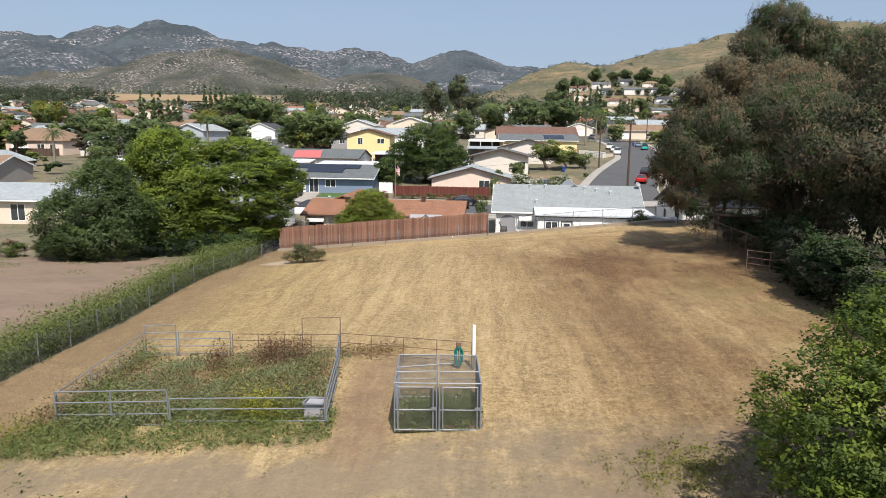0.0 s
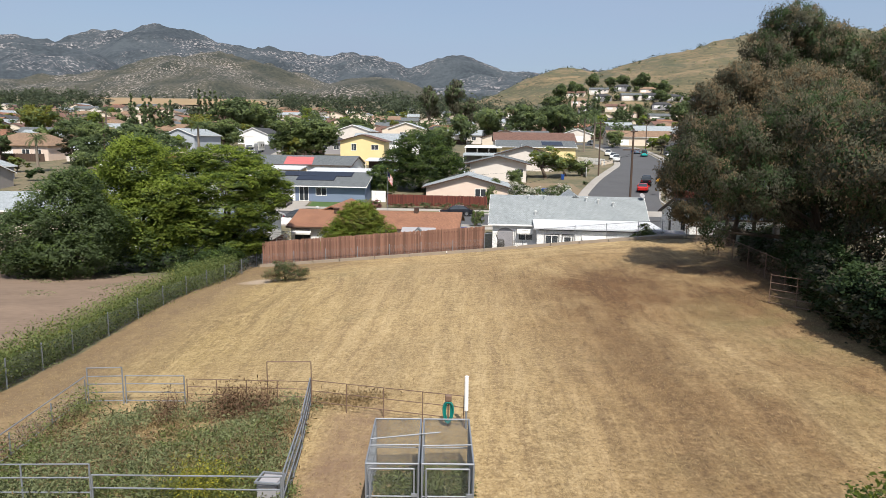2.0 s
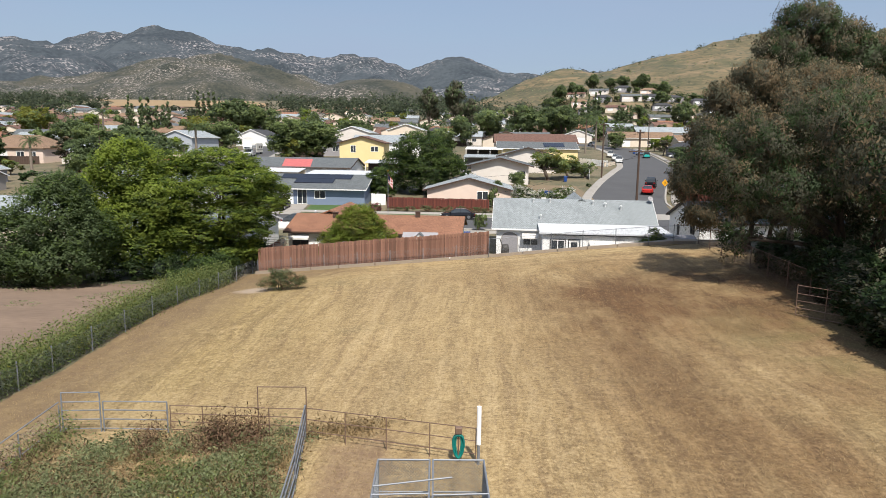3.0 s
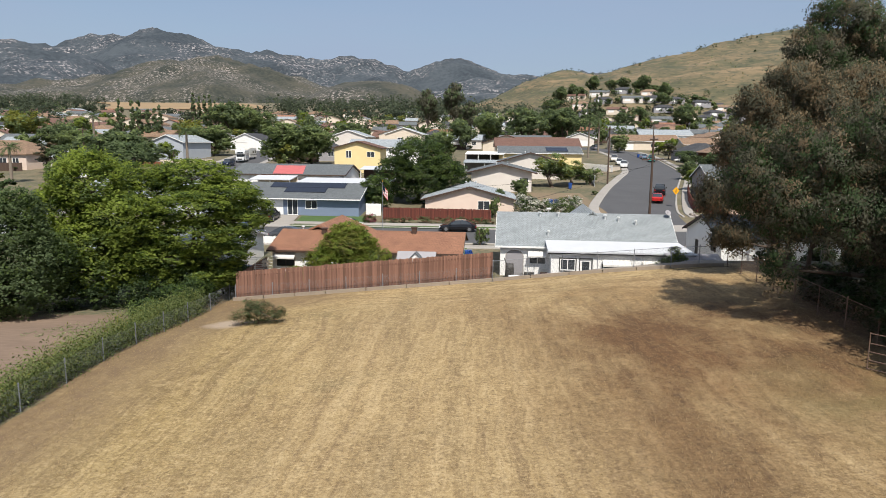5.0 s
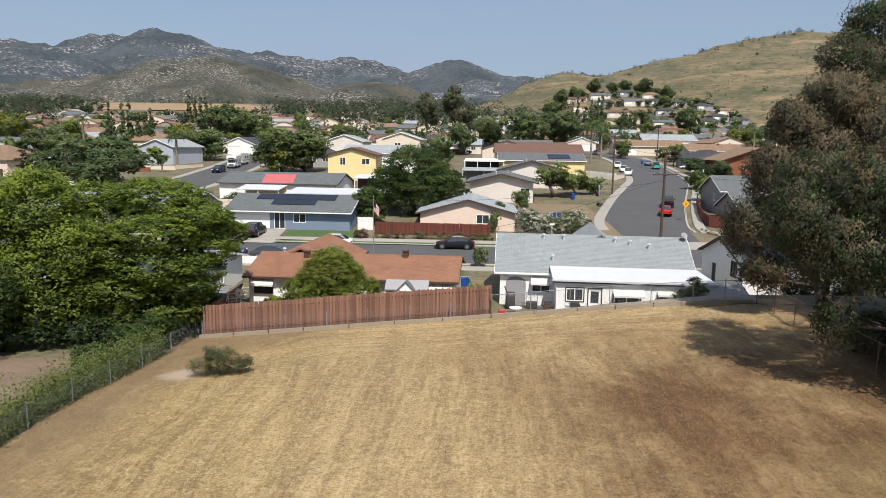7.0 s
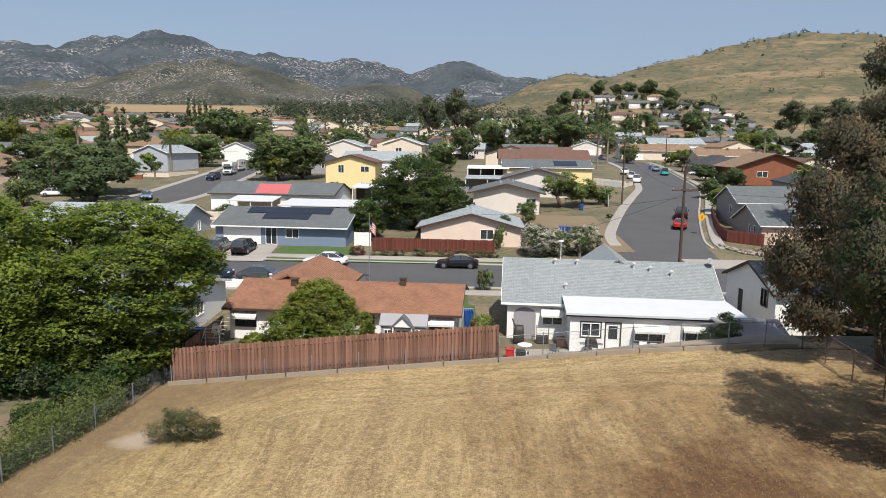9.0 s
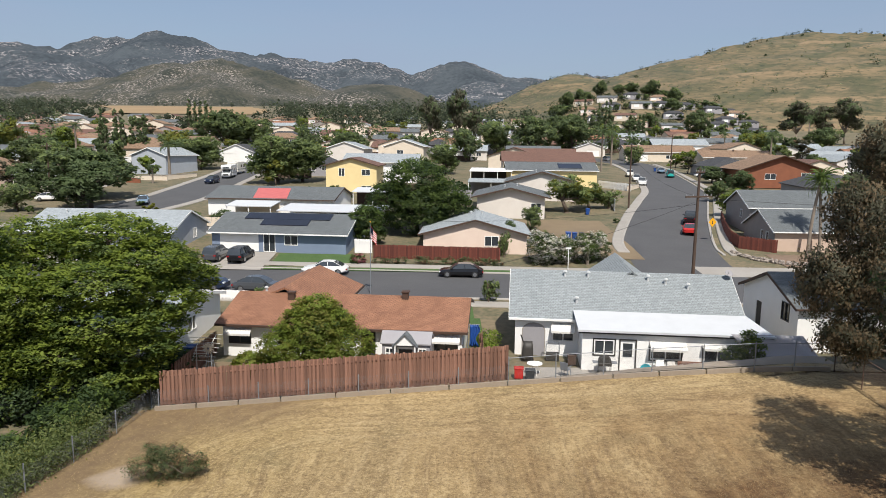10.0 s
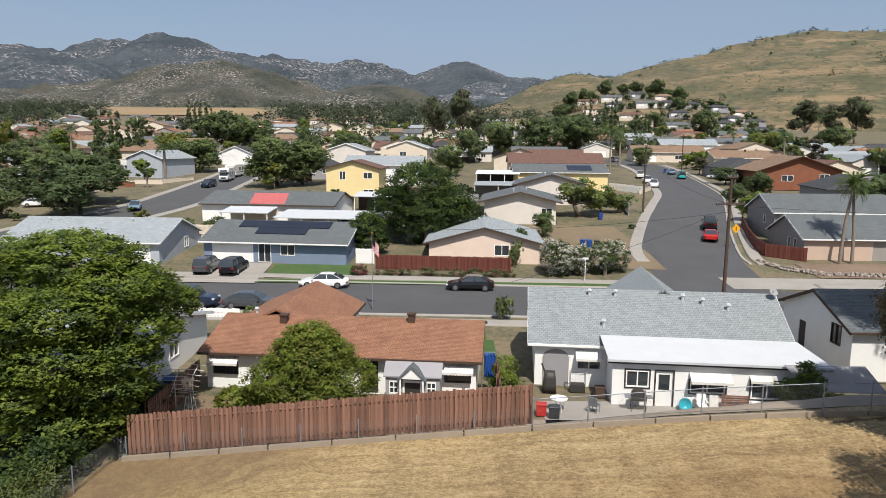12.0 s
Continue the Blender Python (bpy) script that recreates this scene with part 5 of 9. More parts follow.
# added tree, unseen by the camera, placed to throw shade on the hedge
tree("tree", "brownish eucalyptus added out of view to shade the hedge by the field", at(25.0, 25.5), [(-4.3, -2.0, 6.6, 2.1, 2.2, 1.8), (-4.1, 1.6, 7.2, 2.1, 2.2, 1.9), (-2.0, -4.0, 7.4, 2.5, 2.5, 2.0), (-1.5, 0, 9.4, 2.8, 2.8, 2.2), (-1.8, 4.4, 8.4, 2.3, 2.3, 2.0), (2.0, 2.4, 9.0, 3.2, 3.0, 2.6), (2.2, -3.0, 8.2, 3.2, 3.0, 2.6), (-1.2, 7.4, 8.6, 2.4, 2.3, 2.2)],
     [("lf_euc", 38000), ("lf_brown", 38000)], 0.17, 0.45, ((0, 0, 0.32),), 28, 0.95, 0.0, droop=0.5, aspect=0.42, shell=0.3, per=40)
tree("tree", "bright green leafy tree beside the dirt track", at(10.7, 13.0), [(-4.2, -2.6, 0.7, 1.4, 1.3, 0.7), (0, 0, 3.2, 3.0, 2.8, 2.0), (-2.5, -0.8, 2.2, 2.2, 2.2, 1.7), (1.8, 0.6, 3.1, 2.8, 2.6, 2.1), (-1.4, -2.0, 1.6, 2.6, 2.0, 1.5), (2.4, -1.6, 2.4, 2.6, 2.2, 1.9), (0.2, 1.2, 4.2, 1.7, 1.5, 1.0), (-1.0, 0.2, 1.4, 3.0, 2.4, 1.4), (-2.9, -2.6, 1.2, 1.8, 1.6, 1.2)],
     [("lf_bright", 50000), ("lf_mid", 50000)], 0.11, 0.26, ((0, 0, 0.2), (1.6, 0.5, 0.14)), 18)
tree("tree", "large round dark green tree between the houses", pose(-2.6, 119.5, 0.6), [(0, 0, 7.0, 4.8, 4.4, 3.4), (-3.6, -0.5, 4.6, 3.4, 3.2, 2.8), (3.6, -0.4, 4.6, 3.6, 3.2, 2.8), (0.5, -2.5, 4.0, 4.4, 2.6, 2.8), (5.4, 0, 3.2, 2.8, 2.6, 2.4), (0, -2.4, 2, 5, 2.4, 1.8)], [("lf_dark", 18000), ("lf_mid", 22000)], 0.34, 0.75, ((0, 0, 0.35),), 19)
tree("tree", "small round green tree beside the blue house", pose(-8.7, 111.0, -0.2), [(0, 0, 3.6, 2.1, 2.0, 1.9), (0.4, -0.3, 2.0, 2.1, 1.9, 1.5)], [("lf_mid", 6000), ("lf_dark", 2500)], 0.32, 0.5, ((0, 0, 0.14),), 20)


# ---- fences ----
def board_fence(name, label, pts, height, material, width=0.145, lift=0.0, group="", jitter=0.04, seed=3):
    """Upright boards between ground points; each board is its own piece."""
    rng = np.random.default_rng(seed)
    x0, y0 = pts[0]
    ob = thing(name, pose(x0, y0, ground(x0, y0)), label, "fence", group)
    z0 = ground(x0, y0)
    me = []
    for k in range(5):
        w, h, ear = width * 0.47, height * (1 + rng.uniform(-0.012, 0.012)), width * 0.2
        bm = prism([(-w, 0), (w, 0), (w, h - ear), (w - ear, h), (ear - w, h), (-w, h - ear)], -0.011, 0.011)
        q = bpy.data.meshes.new("board")
        bm.to_mesh(q)
        bm.free()
        q.materials.append(material)
        me.append(q)
    for (ax, ay), (bx, by) in zip(pts, pts[1:]):
        ln = math.hypot(bx - ax, by - ay)
        ang = math.degrees(math.atan2(by - ay, bx - ax))
        n = int(ln / (width * 0.76))
        for k in range(n):
            t = (k + 0.5) / n
            x, y = ax + (bx - ax) * t, ay + (by - ay) * t
            b = new("board", me[int(rng.integers(0, 5))])
            b.parent = ob
            off = 0.038 if k % 2 else -0.038
            b.matrix_basis = pose(x - x0 - math.sin(radians(ang)) * off, y - y0 + math.cos(radians(ang)) * off, ground(x, y) - z0 + lift + rng.uniform(-jitter, jitter), 0, rng.normal() * 0.5, ang)
        for zr in (0.3, height - 0.3):
            za, zb = ground(ax, ay) - z0 + lift + zr, ground(bx, by) - z0 + lift + zr
            nx, ny = 0.0, 0.0
            part("rail", tubes(((ax - x0 + nx, ay - y0 + ny, za), (bx - x0 + nx, by - y0 + ny, zb), 0.045, 0.045, 4)), material, ob)
        for k in range(int(ln / 2.4) + 1):
            t = min(k * 2.4 / ln, 1)
            x, y = ax + (bx - ax) * t, ay + (by - ay) * t
            nx, ny = -(by - ay) / ln * 0.12, (bx - ax) / ln * 0.12
            zz = ground(x, y) - z0 + lift
            part("post", boxed(x - x0 + nx - 0.045, x - x0 + nx + 0.045, y - y0 + ny - 0.045, y - y0 + ny + 0.045, zz - 0.3, zz + height - 0.05), material, ob)
    return ob


def wire_mesh(path, z0s, height, pitch=0.09, r=0.0028):
    """Crossed diagonal wires filling a run of fence."""
    vs, fs = [], []

    def seg(a, b):
        d = np.array(b) - np.array(a)
        n = np.array((-d[1], d[0], 0.0))
        n = n / (np.linalg.norm(n) + 1e-9) * r
        k = len(vs)
        u = np.array((0, 0, r))
        for p in (a, b):
            p = np.array(p)
            vs.extend([p + n, p - n * 0.5 + u * 0.87, p - n * 0.5 - u * 0.87])
        fs.extend([(k, k + 1, k + 4, k + 3), (k + 1, k + 2, k + 5, k + 4), (k + 2, k, k + 3, k + 5)])

    for (ax, ay, az), (bx, by, bz) in zip(path, path[1:]):
        ln = math.hypot(bx - ax, by - ay)
        P = lambda s, h: (ax + (bx - ax) * s / ln, ay + (by - ay) * s / ln, az + (bz - az) * s / ln + h)
        s = -height
        while s < ln:
            for sg in (1, -1):
                a0, a1 = s, s + height
                lo, hi = max(a0, 0), min(a1, ln)
                if hi - lo < 0.02:
                    continue
                f = lambda q: (q - a0) if sg > 0 else height - (q - a0)
                seg(P(lo, f(lo)), P(hi, f(hi)))
            s += pitch
    return mesh_np("wire_mesh", np.array(vs), np.array(fs))


def chainlink(label, pts, height, group="", step=3.0, rail=True, foot=0.03, brace=False, pitch=0.09, r=0.0028, name="chain_link_fence", metal="galv"):
    x0, y0 = pts[0]
    z0 = ground(x0, y0)
    ob = thing(name, pose(x0, y0, z0), label, "fence", group)
    path = [(x - x0, y - y0, ground(x, y) - z0 + foot) for x, y in pts]
    for (ax, ay), (bx, by) in zip(pts, pts[1:]):
        ln = math.hypot(bx - ax, by - ay)
        n = max(1, round(ln / step))
        for k in range(n + 1):
            if k == n and (bx, by) != pts[-1]:
                continue
            x, y = ax + (bx - ax) * k / n, ay + (by - ay) * k / n
            zz = ground(x, y) - z0
            part("post", tubes(((x - x0, y - y0, zz - 0.3), (x - x0, y - y0, zz + height + 0.06), 0.03, 0.03, 7), ((x - x0, y - y0, zz + height + 0.05), (x - x0, y - y0, zz + height + 0.1), 0.04, 0.015, 7)), M[metal], ob)
        a = (ax - x0, ay - y0, ground(ax, ay) - z0 + height)
        b = (bx - x0, by - y0, ground(bx, by) - z0 + height)
        if rail:
            part("top_rail", tubes((a, b, 0.021, 0.021, 6)), M[metal], ob)
    tagged(attach("wire_mesh", wire_mesh(path, None, height - 0.04, pitch, r), M["wire" if metal == "galv" else metal], ob), kind="stuff")
    return ob


FENCE_TOP = [(-14.7, 61.75), (-5, 61.9), (4.4, 62.0)]
board_fence("wooden_fence", "weathered red-brown wooden board fence along the field", FENCE_TOP, 1.97, M["redwood"], lift=0.2)
chainlink("low chain-link fence in front of the wooden fence", [(-15.3, 61.9), (-14.7, 61.45), (4.4, 61.6)], 1.15, "field fences", 2.6, False)
chainlink("chain-link fence above the concrete curb by the grey house", [(4.4, 61.6), (12.0, 60.9), (17.2, 60.3), (21.0, 59.6)], 1.55, "field fences", 2.5)
chainlink("chain-link fence down the field's edge, weeds behind it", [(-17.3, 14), (-17.2, 28), (-17.4, 36), (-17.0, 46), (-15.9, 55), (-15.3, 61.9)], 1.2, "field fences", 2.9, False, r=0.0024)
# dark rust colour here also stands in for the deep tree shade
chainlink("sagging chain-link fence in the shade of the eucalyptus", [(21.0, 59.6), (20.6, 52), (19.8, 41), (19.4, 30)], 1.55, "field fences", 2.7, metal="rust")


def curb_wall():
    """Low concrete footing under the fences, stepping with the slope."""
    pts = [(-14.9, 61.35), (-8, 61.45), (-2, 61.5), (4.4, 61.5), (10, 61.0), (17.2, 60.2), (20.8, 59.5)]
    ob = thing("retaining_curb", pose(0, 0, 0), "low weathered concrete curb under the fences", "curb", kind="structure")
    for (ax, ay), (bx, by) in zip(pts, pts[1:]):
        n = max(2, int(math.hypot(bx - ax, by - ay) / 2.2))
        for k in range(n):
            t0, t1 = k / n, (k + 1) / n - 0.012
            a, b = (ax + (bx - ax) * t0, ay + (by - ay) * t0), (ax + (bx - ax) * t1, ay + (by - ay) * t1)
            bm = bmesh.new()
            q = []
            for dx in (0.0, 0.14):
                for (x, y) in (a, b):
                    for dz in (-0.9, 0.28):
                        q.append(bm.verts.new((x, y + dx, ground(x, y) + dz)))
            for f in ((0, 2, 3, 1), (4, 5, 7, 6), (1, 3, 7, 5), (0, 4, 6, 2), (0, 1, 5, 4), (2, 6, 7, 3)):
                bm.faces.new([q[i] for i in f])
            bmesh.ops.recalc_face_normals(bm, faces=bm.faces)
            part("block", bm, M["curb"], ob)


curb_wall()


# ---- pens and kennel ----
def panel(name, label, a, b, height, rails, uprights, material, group="livestock pen panels", r=0.021, mesh=False):
    """A tubular steel livestock panel from a to b on the ground."""
    (ax, ay), (bx, by) = a, b
    z0 = ground(ax, ay)
    ob = thing(name, pose(ax, ay, z0), label, "livestock panel", group)
    dz = ground(bx, by) - z0
    P = lambda t, h: ((bx - ax) * t, (by - ay) * t, dz * t + h)
    for k in range(uprights):
        t = k / (uprights - 1)
        part("upright", tubes((P(t, 0.0), P(t, height), r * 1.15, r * 1.15, 7)), material, ob)
    for h in rails:
        part("rail", tubes((P(0, h), P(1, h), r, r, 7)), material, ob)
    if mesh:
        tagged(attach("wire_mesh", wire_mesh([P(0, 0.03), P(1, 0.03)], None, height - 0.1, 0.11, 0.0022), M["wire"], ob), kind="stuff")
    return ob


R4 = (0.14, 0.45, 0.8, 1.15)
panel("pen_panel", "galvanised pipe panel at the front of the pen", (-12.35, 20.75), (-8.55, 20.3), 1.2, (0.05, 0.42, 0.83, 1.2), 3, M["galv"])
panel("pen_panel", "lower galvanised pipe panel at the front of the pen", (-8.45, 20.2), (-3.45, 19.5), 0.95, (0.2, 0.6, 0.95), 2, M["galv"])
panel("pen_panel", "galvanised panel down the side of the pen", (-3.4, 19.5), (-3.64, 23.0), 1.03, R4[:3] + (1.05,), 3, M["galv"], mesh=True)
panel("pen_panel", "galvanised panel down the side of the pen", (-3.66, 23.1), (-4.0, 26.3), 1.1, (0.2, 0.5, 0.8, 1.1), 3, M["galv"], mesh=True)
panel("pen_panel", "thin rusty pipe panel along the back", (-4.05, 26.3), (-8.65, 27.4), 0.98, (0.15, 0.42, 0.7, 0.98), 5, M["rust"], r=0.014)
panel("pen_panel", "galvanised gate panel at the back of the pen", (-8.75, 27.4), (-11.1, 27.9), 1.1, (0.15, 0.48, 0.8, 1.1), 2, M["galv"])
panel("pen_panel", "galvanised walk-through gate panel", (-11.2, 27.9), (-12.6, 28.1), 1.1, (0.15, 0.48, 0.8, 1.1), 2, M["galv"])
panel("pen_panel", "sloping pipe and wire panel down the side", (-12.7, 28.1), (-12.4, 20.9), 1.0, (0.3, 1.1), 4, M["galv"], mesh=True)
panel("gate_frame", "tall bare pipe gate frame", (-11.25, 28.0), (-12.65, 28.2), 1.4, (1.4,), 2, M["galv"])
panel("gate_frame", "tall leaning rusty gate frame", (-4.0, 26.5), (-5.6, 26.8), 1.62, (1.62,), 2, M["rust"], r=0.016)
panel("pen_panel", "thin pipe rail fence behind the kennel", (-3.95, 26.2), (1.2, 23.9), 1.05, (0.3, 0.68, 1.05), 5, M["rust"], r=0.014)
panel("pen_panel", "old pipe gate leaning under the eucalyptus", (17.6, 38.2), (19.0, 35.6), 1.6, (0.1, 0.45, 0.8, 1.15, 1.55), 3, M["rust"], r=0.02)


def kennel():
    x0, x1, y0, y1, h = -1.28, 1.22, 18.65, 21.2, 1.5
    z0 = ground(0, 19)
    ob = thing("dog_kennel", pose(0, 0, z0), "chain-link dog kennel of two galvanised bays", "dog kennel")
    r = 0.024
    bays = ((x0, -0.06), (0.02, x1))
    for a, b in bays:
        for ya in (y0, y1):
            f = tubes(((a, ya, 0), (a, ya, h), r), ((b, ya, 0), (b, ya, h), r), ((a, ya, h), (b, ya, h), r), ((a, ya, 0.08), (b, ya, 0.08), r), ((a, ya, h * 0.46), (b, ya, h * 0.46), r * 0.8))
            fr = part("frame", f, M["galv"], ob)
            tagged(attach("wire_mesh", wire_mesh([(a, ya, 0.05), (b, ya, 0.05)], None, h - 0.06, 0.075, 0.0055), M["wire"], fr), kind="stuff")
        for xa in (a, b):
            f = tubes(((xa, y0, h), (xa, y1, h), r), ((xa, y0, 0.08), (xa, y1, 0.08), r), ((xa, y0, h * 0.46), (xa, y1, h * 0.46), r * 0.8))
            fr = part("frame", f, M["galv"], ob)
            tagged(attach("wire_mesh", wire_mesh([(xa, y0, 0.05), (xa, y1, 0.05)], None, h - 0.06, 0.075, 0.0055), M["wire"], fr), kind="stuff")
        part("roof_bar", tubes(((a, 19.55, h + 0.02), (b, 19.62, h + 0.02), r * 0.8)), M["galv"], ob)
        # mesh laid flat over the bay
        me = wire_mesh([(a, 0, 0), (b, 0, 0)], None, y1 - y0, 0.075, 0.0022)
        o = attach("roof_mesh", me, M["wire"], ob)
        o.matrix_basis = pose(0, y1, h + 0.01, 90, 0, 0)
        tagged(o, kind="stuff")
        d = part("gate", tubes(((a + 0.1, y0 - 0.05, 0.1), (a + 0.1, y0 - 0.05, h - 0.1), r * 0.9), ((b - 0.1, y0 - 0.05, 0.1), (b - 0.1, y0 - 0.05, h - 0.1), r * 0.9), ((a + 0.1, y0 - 0.05, h - 0.1), (b - 0.1, y0 - 0.05, h - 0.1), r * 0.9), ((a + 0.1, y0 - 0.05, 0.1), (b - 0.1, y0 - 0.05, 0.1), r * 0.9)), M["galv"], ob)
        part("latch", boxed(b - 0.16, b - 0.02, y0 - 0.09, y0 - 0.05, 0.72, 0.8), M["galv"], d)
    part("roof_bar", tubes(((x0, y0 + 1.2, h + 0.05), (0.45, y0 + 1.6, h + 0.06), 0.02)), M["galv"], ob)


kennel()


def white_post():
    z = ground(1.27, 23.8)
    ob = thing("fence_post", pose(1.27, 23.8, z), "steel fence post sleeved with white plastic pipe", "post")
    part("post", tubes(((0, 0, -0.3), (0, 0, 1.15), 0.04, 0.04, 8)), M["galv"], ob)
    part("sleeve", tubes(((0, 0, 0.62), (0, 0, 1.72), 0.065, 0.062, 12)), M["white_paint"], ob, "white plastic sleeve")


white_post()


def hose():
    """Green hose coiled over a bracket on the rail."""
    z = ground(0.72, 24.1)
    ob = thing("garden_hose", pose(0.72, 24.05, z), "teal garden hose coiled on a bracket on the rail", "garden hose")
    rng = np.random.default_rng(4)
    bm = bmesh.new()
    for k in range(14):
        w, hgt, oy = rng.uniform(0.09, 0.2), rng.uniform(0.3, 0.42), rng.uniform(-0.08, 0.08)
        pts = [(w * math.sin(a) * (0.8 + 0.2 * math.cos(a)), oy, 0.5 + hgt * 0.9 * math.cos(a)) for a in np.linspace(0, math.tau, 17)]
        for p, q in zip(pts, pts[1:]):
            tube(bm, p, q, 0.024, 0.024, 6, False)
    part("hose", bm, M["teal"], ob, smooth=True)
    part("bracket", bevelled(boxed(-0.1, 0.1, -0.08, 0.08, 0.86, 1.06), 0.02), M["rust"], ob)
    part("stake", tubes(((0, 0.02, -0.2), (0, 0.02, 1.0), 0.022)), M["rust"], ob)


hose()


def stock_tank():
    x, y = -3.85, 20.1
    ob = thing("stock_tank", pose(x, y, ground(x, y), 0, 0, -8), "grey plastic water tank in the pen corner", "water tank")
    bm = boxed(-0.3, 0.3, -0.26, 0.26, 0, 0.62)
    bmesh.ops.bevel(bm, geom=list(bm.edges), offset=0.06, segments=2, affect="EDGES")
    part("tank", bm, M["lilac"], ob)
    part("rim", moved(wall_panel(0.66, 0.58, 0.05, [(0, 0.05, 0.56, 0.48)]), pose(0, 0.29, 0.6, 90, 0, 0)), M["galv"], ob)


stock_tank()


# ---- weeds, stubble and hedges ----
def weeds(name, label, fn, n, height, size, material, seed, per=9, up=0.1, aspect=0.4, category="weeds"):
    """fn(rng) gives x, y of one plant; its leaves climb to its height."""
    rng = np.random.default_rng(seed)
    pts, outs = [], []
    for k in range(n):
        x, y = fn(rng)
        if fn is in_pen:
            # each kind keeps to its own patches
            for q in range(3):
                if interp_noise(x, y, 0.42, seed * 3.1) > rng.uniform(-0.15, 0.15):
                    break
                x, y = fn(rng)
        h = height * rng.uniform(0.35, 1.15)
        z = ground(x, y)
        q = rng.normal(size=(per, 3)) * (0.16 * h + 0.05)
        q[:, 2] = rng.uniform(0.03, 1, per) * h
        pts.append(q + np.array((x, y, z)))
        o = q * np.array((2.0, 2.0, 0.0)) + np.array((0, 0, 0.5 * h + 0.15))
        outs.append(o / np.linalg.norm(o, axis=1)[:, None])
    ob = attach(name, rhombs(name, np.concatenate(pts), size, rng, up, aspect, 0.0, np.concatenate(outs)), M[material], None)
    return tagged(ob, label, category, kind="stuff")


def in_pen(rng):
    x = rng.uniform(-12.2, -3.7)
    return x, rng.uniform(20.3, 25.6 - 0.1 * (x + 3.7))


def clustered(x0, x1, y0, y1, s, thr):
    def fn(rng):
        while True:
            x, y = rng.uniform(x0, x1), rng.uniform(y0, y1)
            if noise.noise(Vector((x * s, y * s, 5.0))) > thr:
                return x, y
    return fn


weeds("pen_weeds", "grey-green weeds filling the pen", in_pen, 3000, 0.45, 0.1, "lf_weed", 31, 14)
weeds("pen_weeds", "fresh green weeds in the pen", clustered(-12.3, -3.5, 19.4, 25, 0.45, 0.1), 800, 0.5, 0.1, "lf_fence", 32, 14)
weeds("front_weeds", "green weeds spreading in front of the pen", clustered(-13.2, -3.2, 18.3, 20.6, 0.5, -0.5), 1300, 0.42, 0.09, "lf_fence", 33, 14)
weeds("dead_weeds", "tall dead brown weeds at the back of the pen", clustered(-9.0, -5.2, 25.4, 26.8, 0.7, -0.1), 260, 1.05, 0.13, "dead", 34, 22, -0.4, 0.18)
weeds("straw_weeds", "dry straw weeds inside the pen", in_pen, 1500, 0.5, 0.13, "lf_straw", 35, 8, -0.4, 0.15)
weeds("dead_weeds", "dry brown weeds scattered through the pen", in_pen, 300, 0.75, 0.12, "dead", 48, 16, -0.4, 0.18)
weeds("pen_weeds", "dark green weeds along the pen rails", lambda r: (r.uniform(-12.4, -3.6), 20.1 + abs(r.normal()) * 0.7 if r.uniform() < 0.6 else 26.8 - abs(r.normal()) * 0.5), 420, 0.6, 0.11, "lf_sage", 49, 16)
weeds("mustard", "yellow flowering mustard by the front rail", lambda r: (-5.75 + r.normal() * 0.42, 20.4 + r.normal() * 0.3), 170, 1.15, 0.046, "flower_yellow", 36, 18)
weeds("mustard_stems", "green stems and leaves of the mustard", lambda r: (-5.75 + r.normal() * 0.5, 20.35 + r.normal() * 0.35), 200, 1.0, 0.09, "lf_yellow", 66, 14)
weeds("side_weeds", "tall dark weeds along the pen side", lambda r: (-12.55 + abs(r.normal()) * 0.5, r.uniform(20.6, 27.8)), 170, 1.0, 0.1, "lf_fence", 67, 18)
weeds("side_weeds", "dry brown weeds along the pen side", lambda r: (-12.7 + r.normal() * 0.3, r.uniform(20.6, 27.8)), 260, 0.8, 0.12, "dead", 68, 14, -0.4, 0.18)
weeds("kennel_weeds", "green weeds growing inside the kennel", lambda r: (r.uniform(-1.25, 1.2), r.uniform(18.7, 20.9)), 460, 0.5, 0.1, "lf_fence", 37, 14)
weeds("track_weeds", "sparse low weeds on the bare track", clustered(-17, 8, 9, 18.6, 0.4, 0.0), 2600, 0.1, 0.04, "lf_weed", 38, 8)
weeds("straw_litter", "loose dry straw over the track", clustered(-17, 14, 8, 20, 0.5, -0.1), 5000, 0.03, 0.13, "lf_straw", 39, 3, 2.0, 0.1)
weeds("track_edge_weeds", "yellow-green weeds at the foot of the leafy tree", lambda r: (6.2 + r.normal() * 0.9, 15.6 + r.normal() * 0.7), 260, 0.3, 0.075, "lf_yellow", 40, 12)
weeds("corner_weeds", "lush green weeds beside the track", lambda r: (-9.6 + r.normal() * 0.8, 13.8 + r.normal() * 0.6), 260, 0.6, 0.13, "lf_mid", 41, 16)
weeds("corner_weeds", "yellow-flecked weeds by the pen corner", lambda r: (-13.6 + r.normal() * 0.9, 20.0 + r.normal() * 0.8), 260, 0.45, 0.08, "lf_yellow", 42, 10)


def fence_x(y):
    return float(np.interp(y, [14, 28, 36, 46, 55, 62], [-17.3, -17.2, -17.4, -17.0, -15.9, -15.3]))


def along_fence(rng):
    y = rng.uniform(16, 58)
    return fence_x(y) - 0.25 - abs(rng.normal()) * 0.62, y


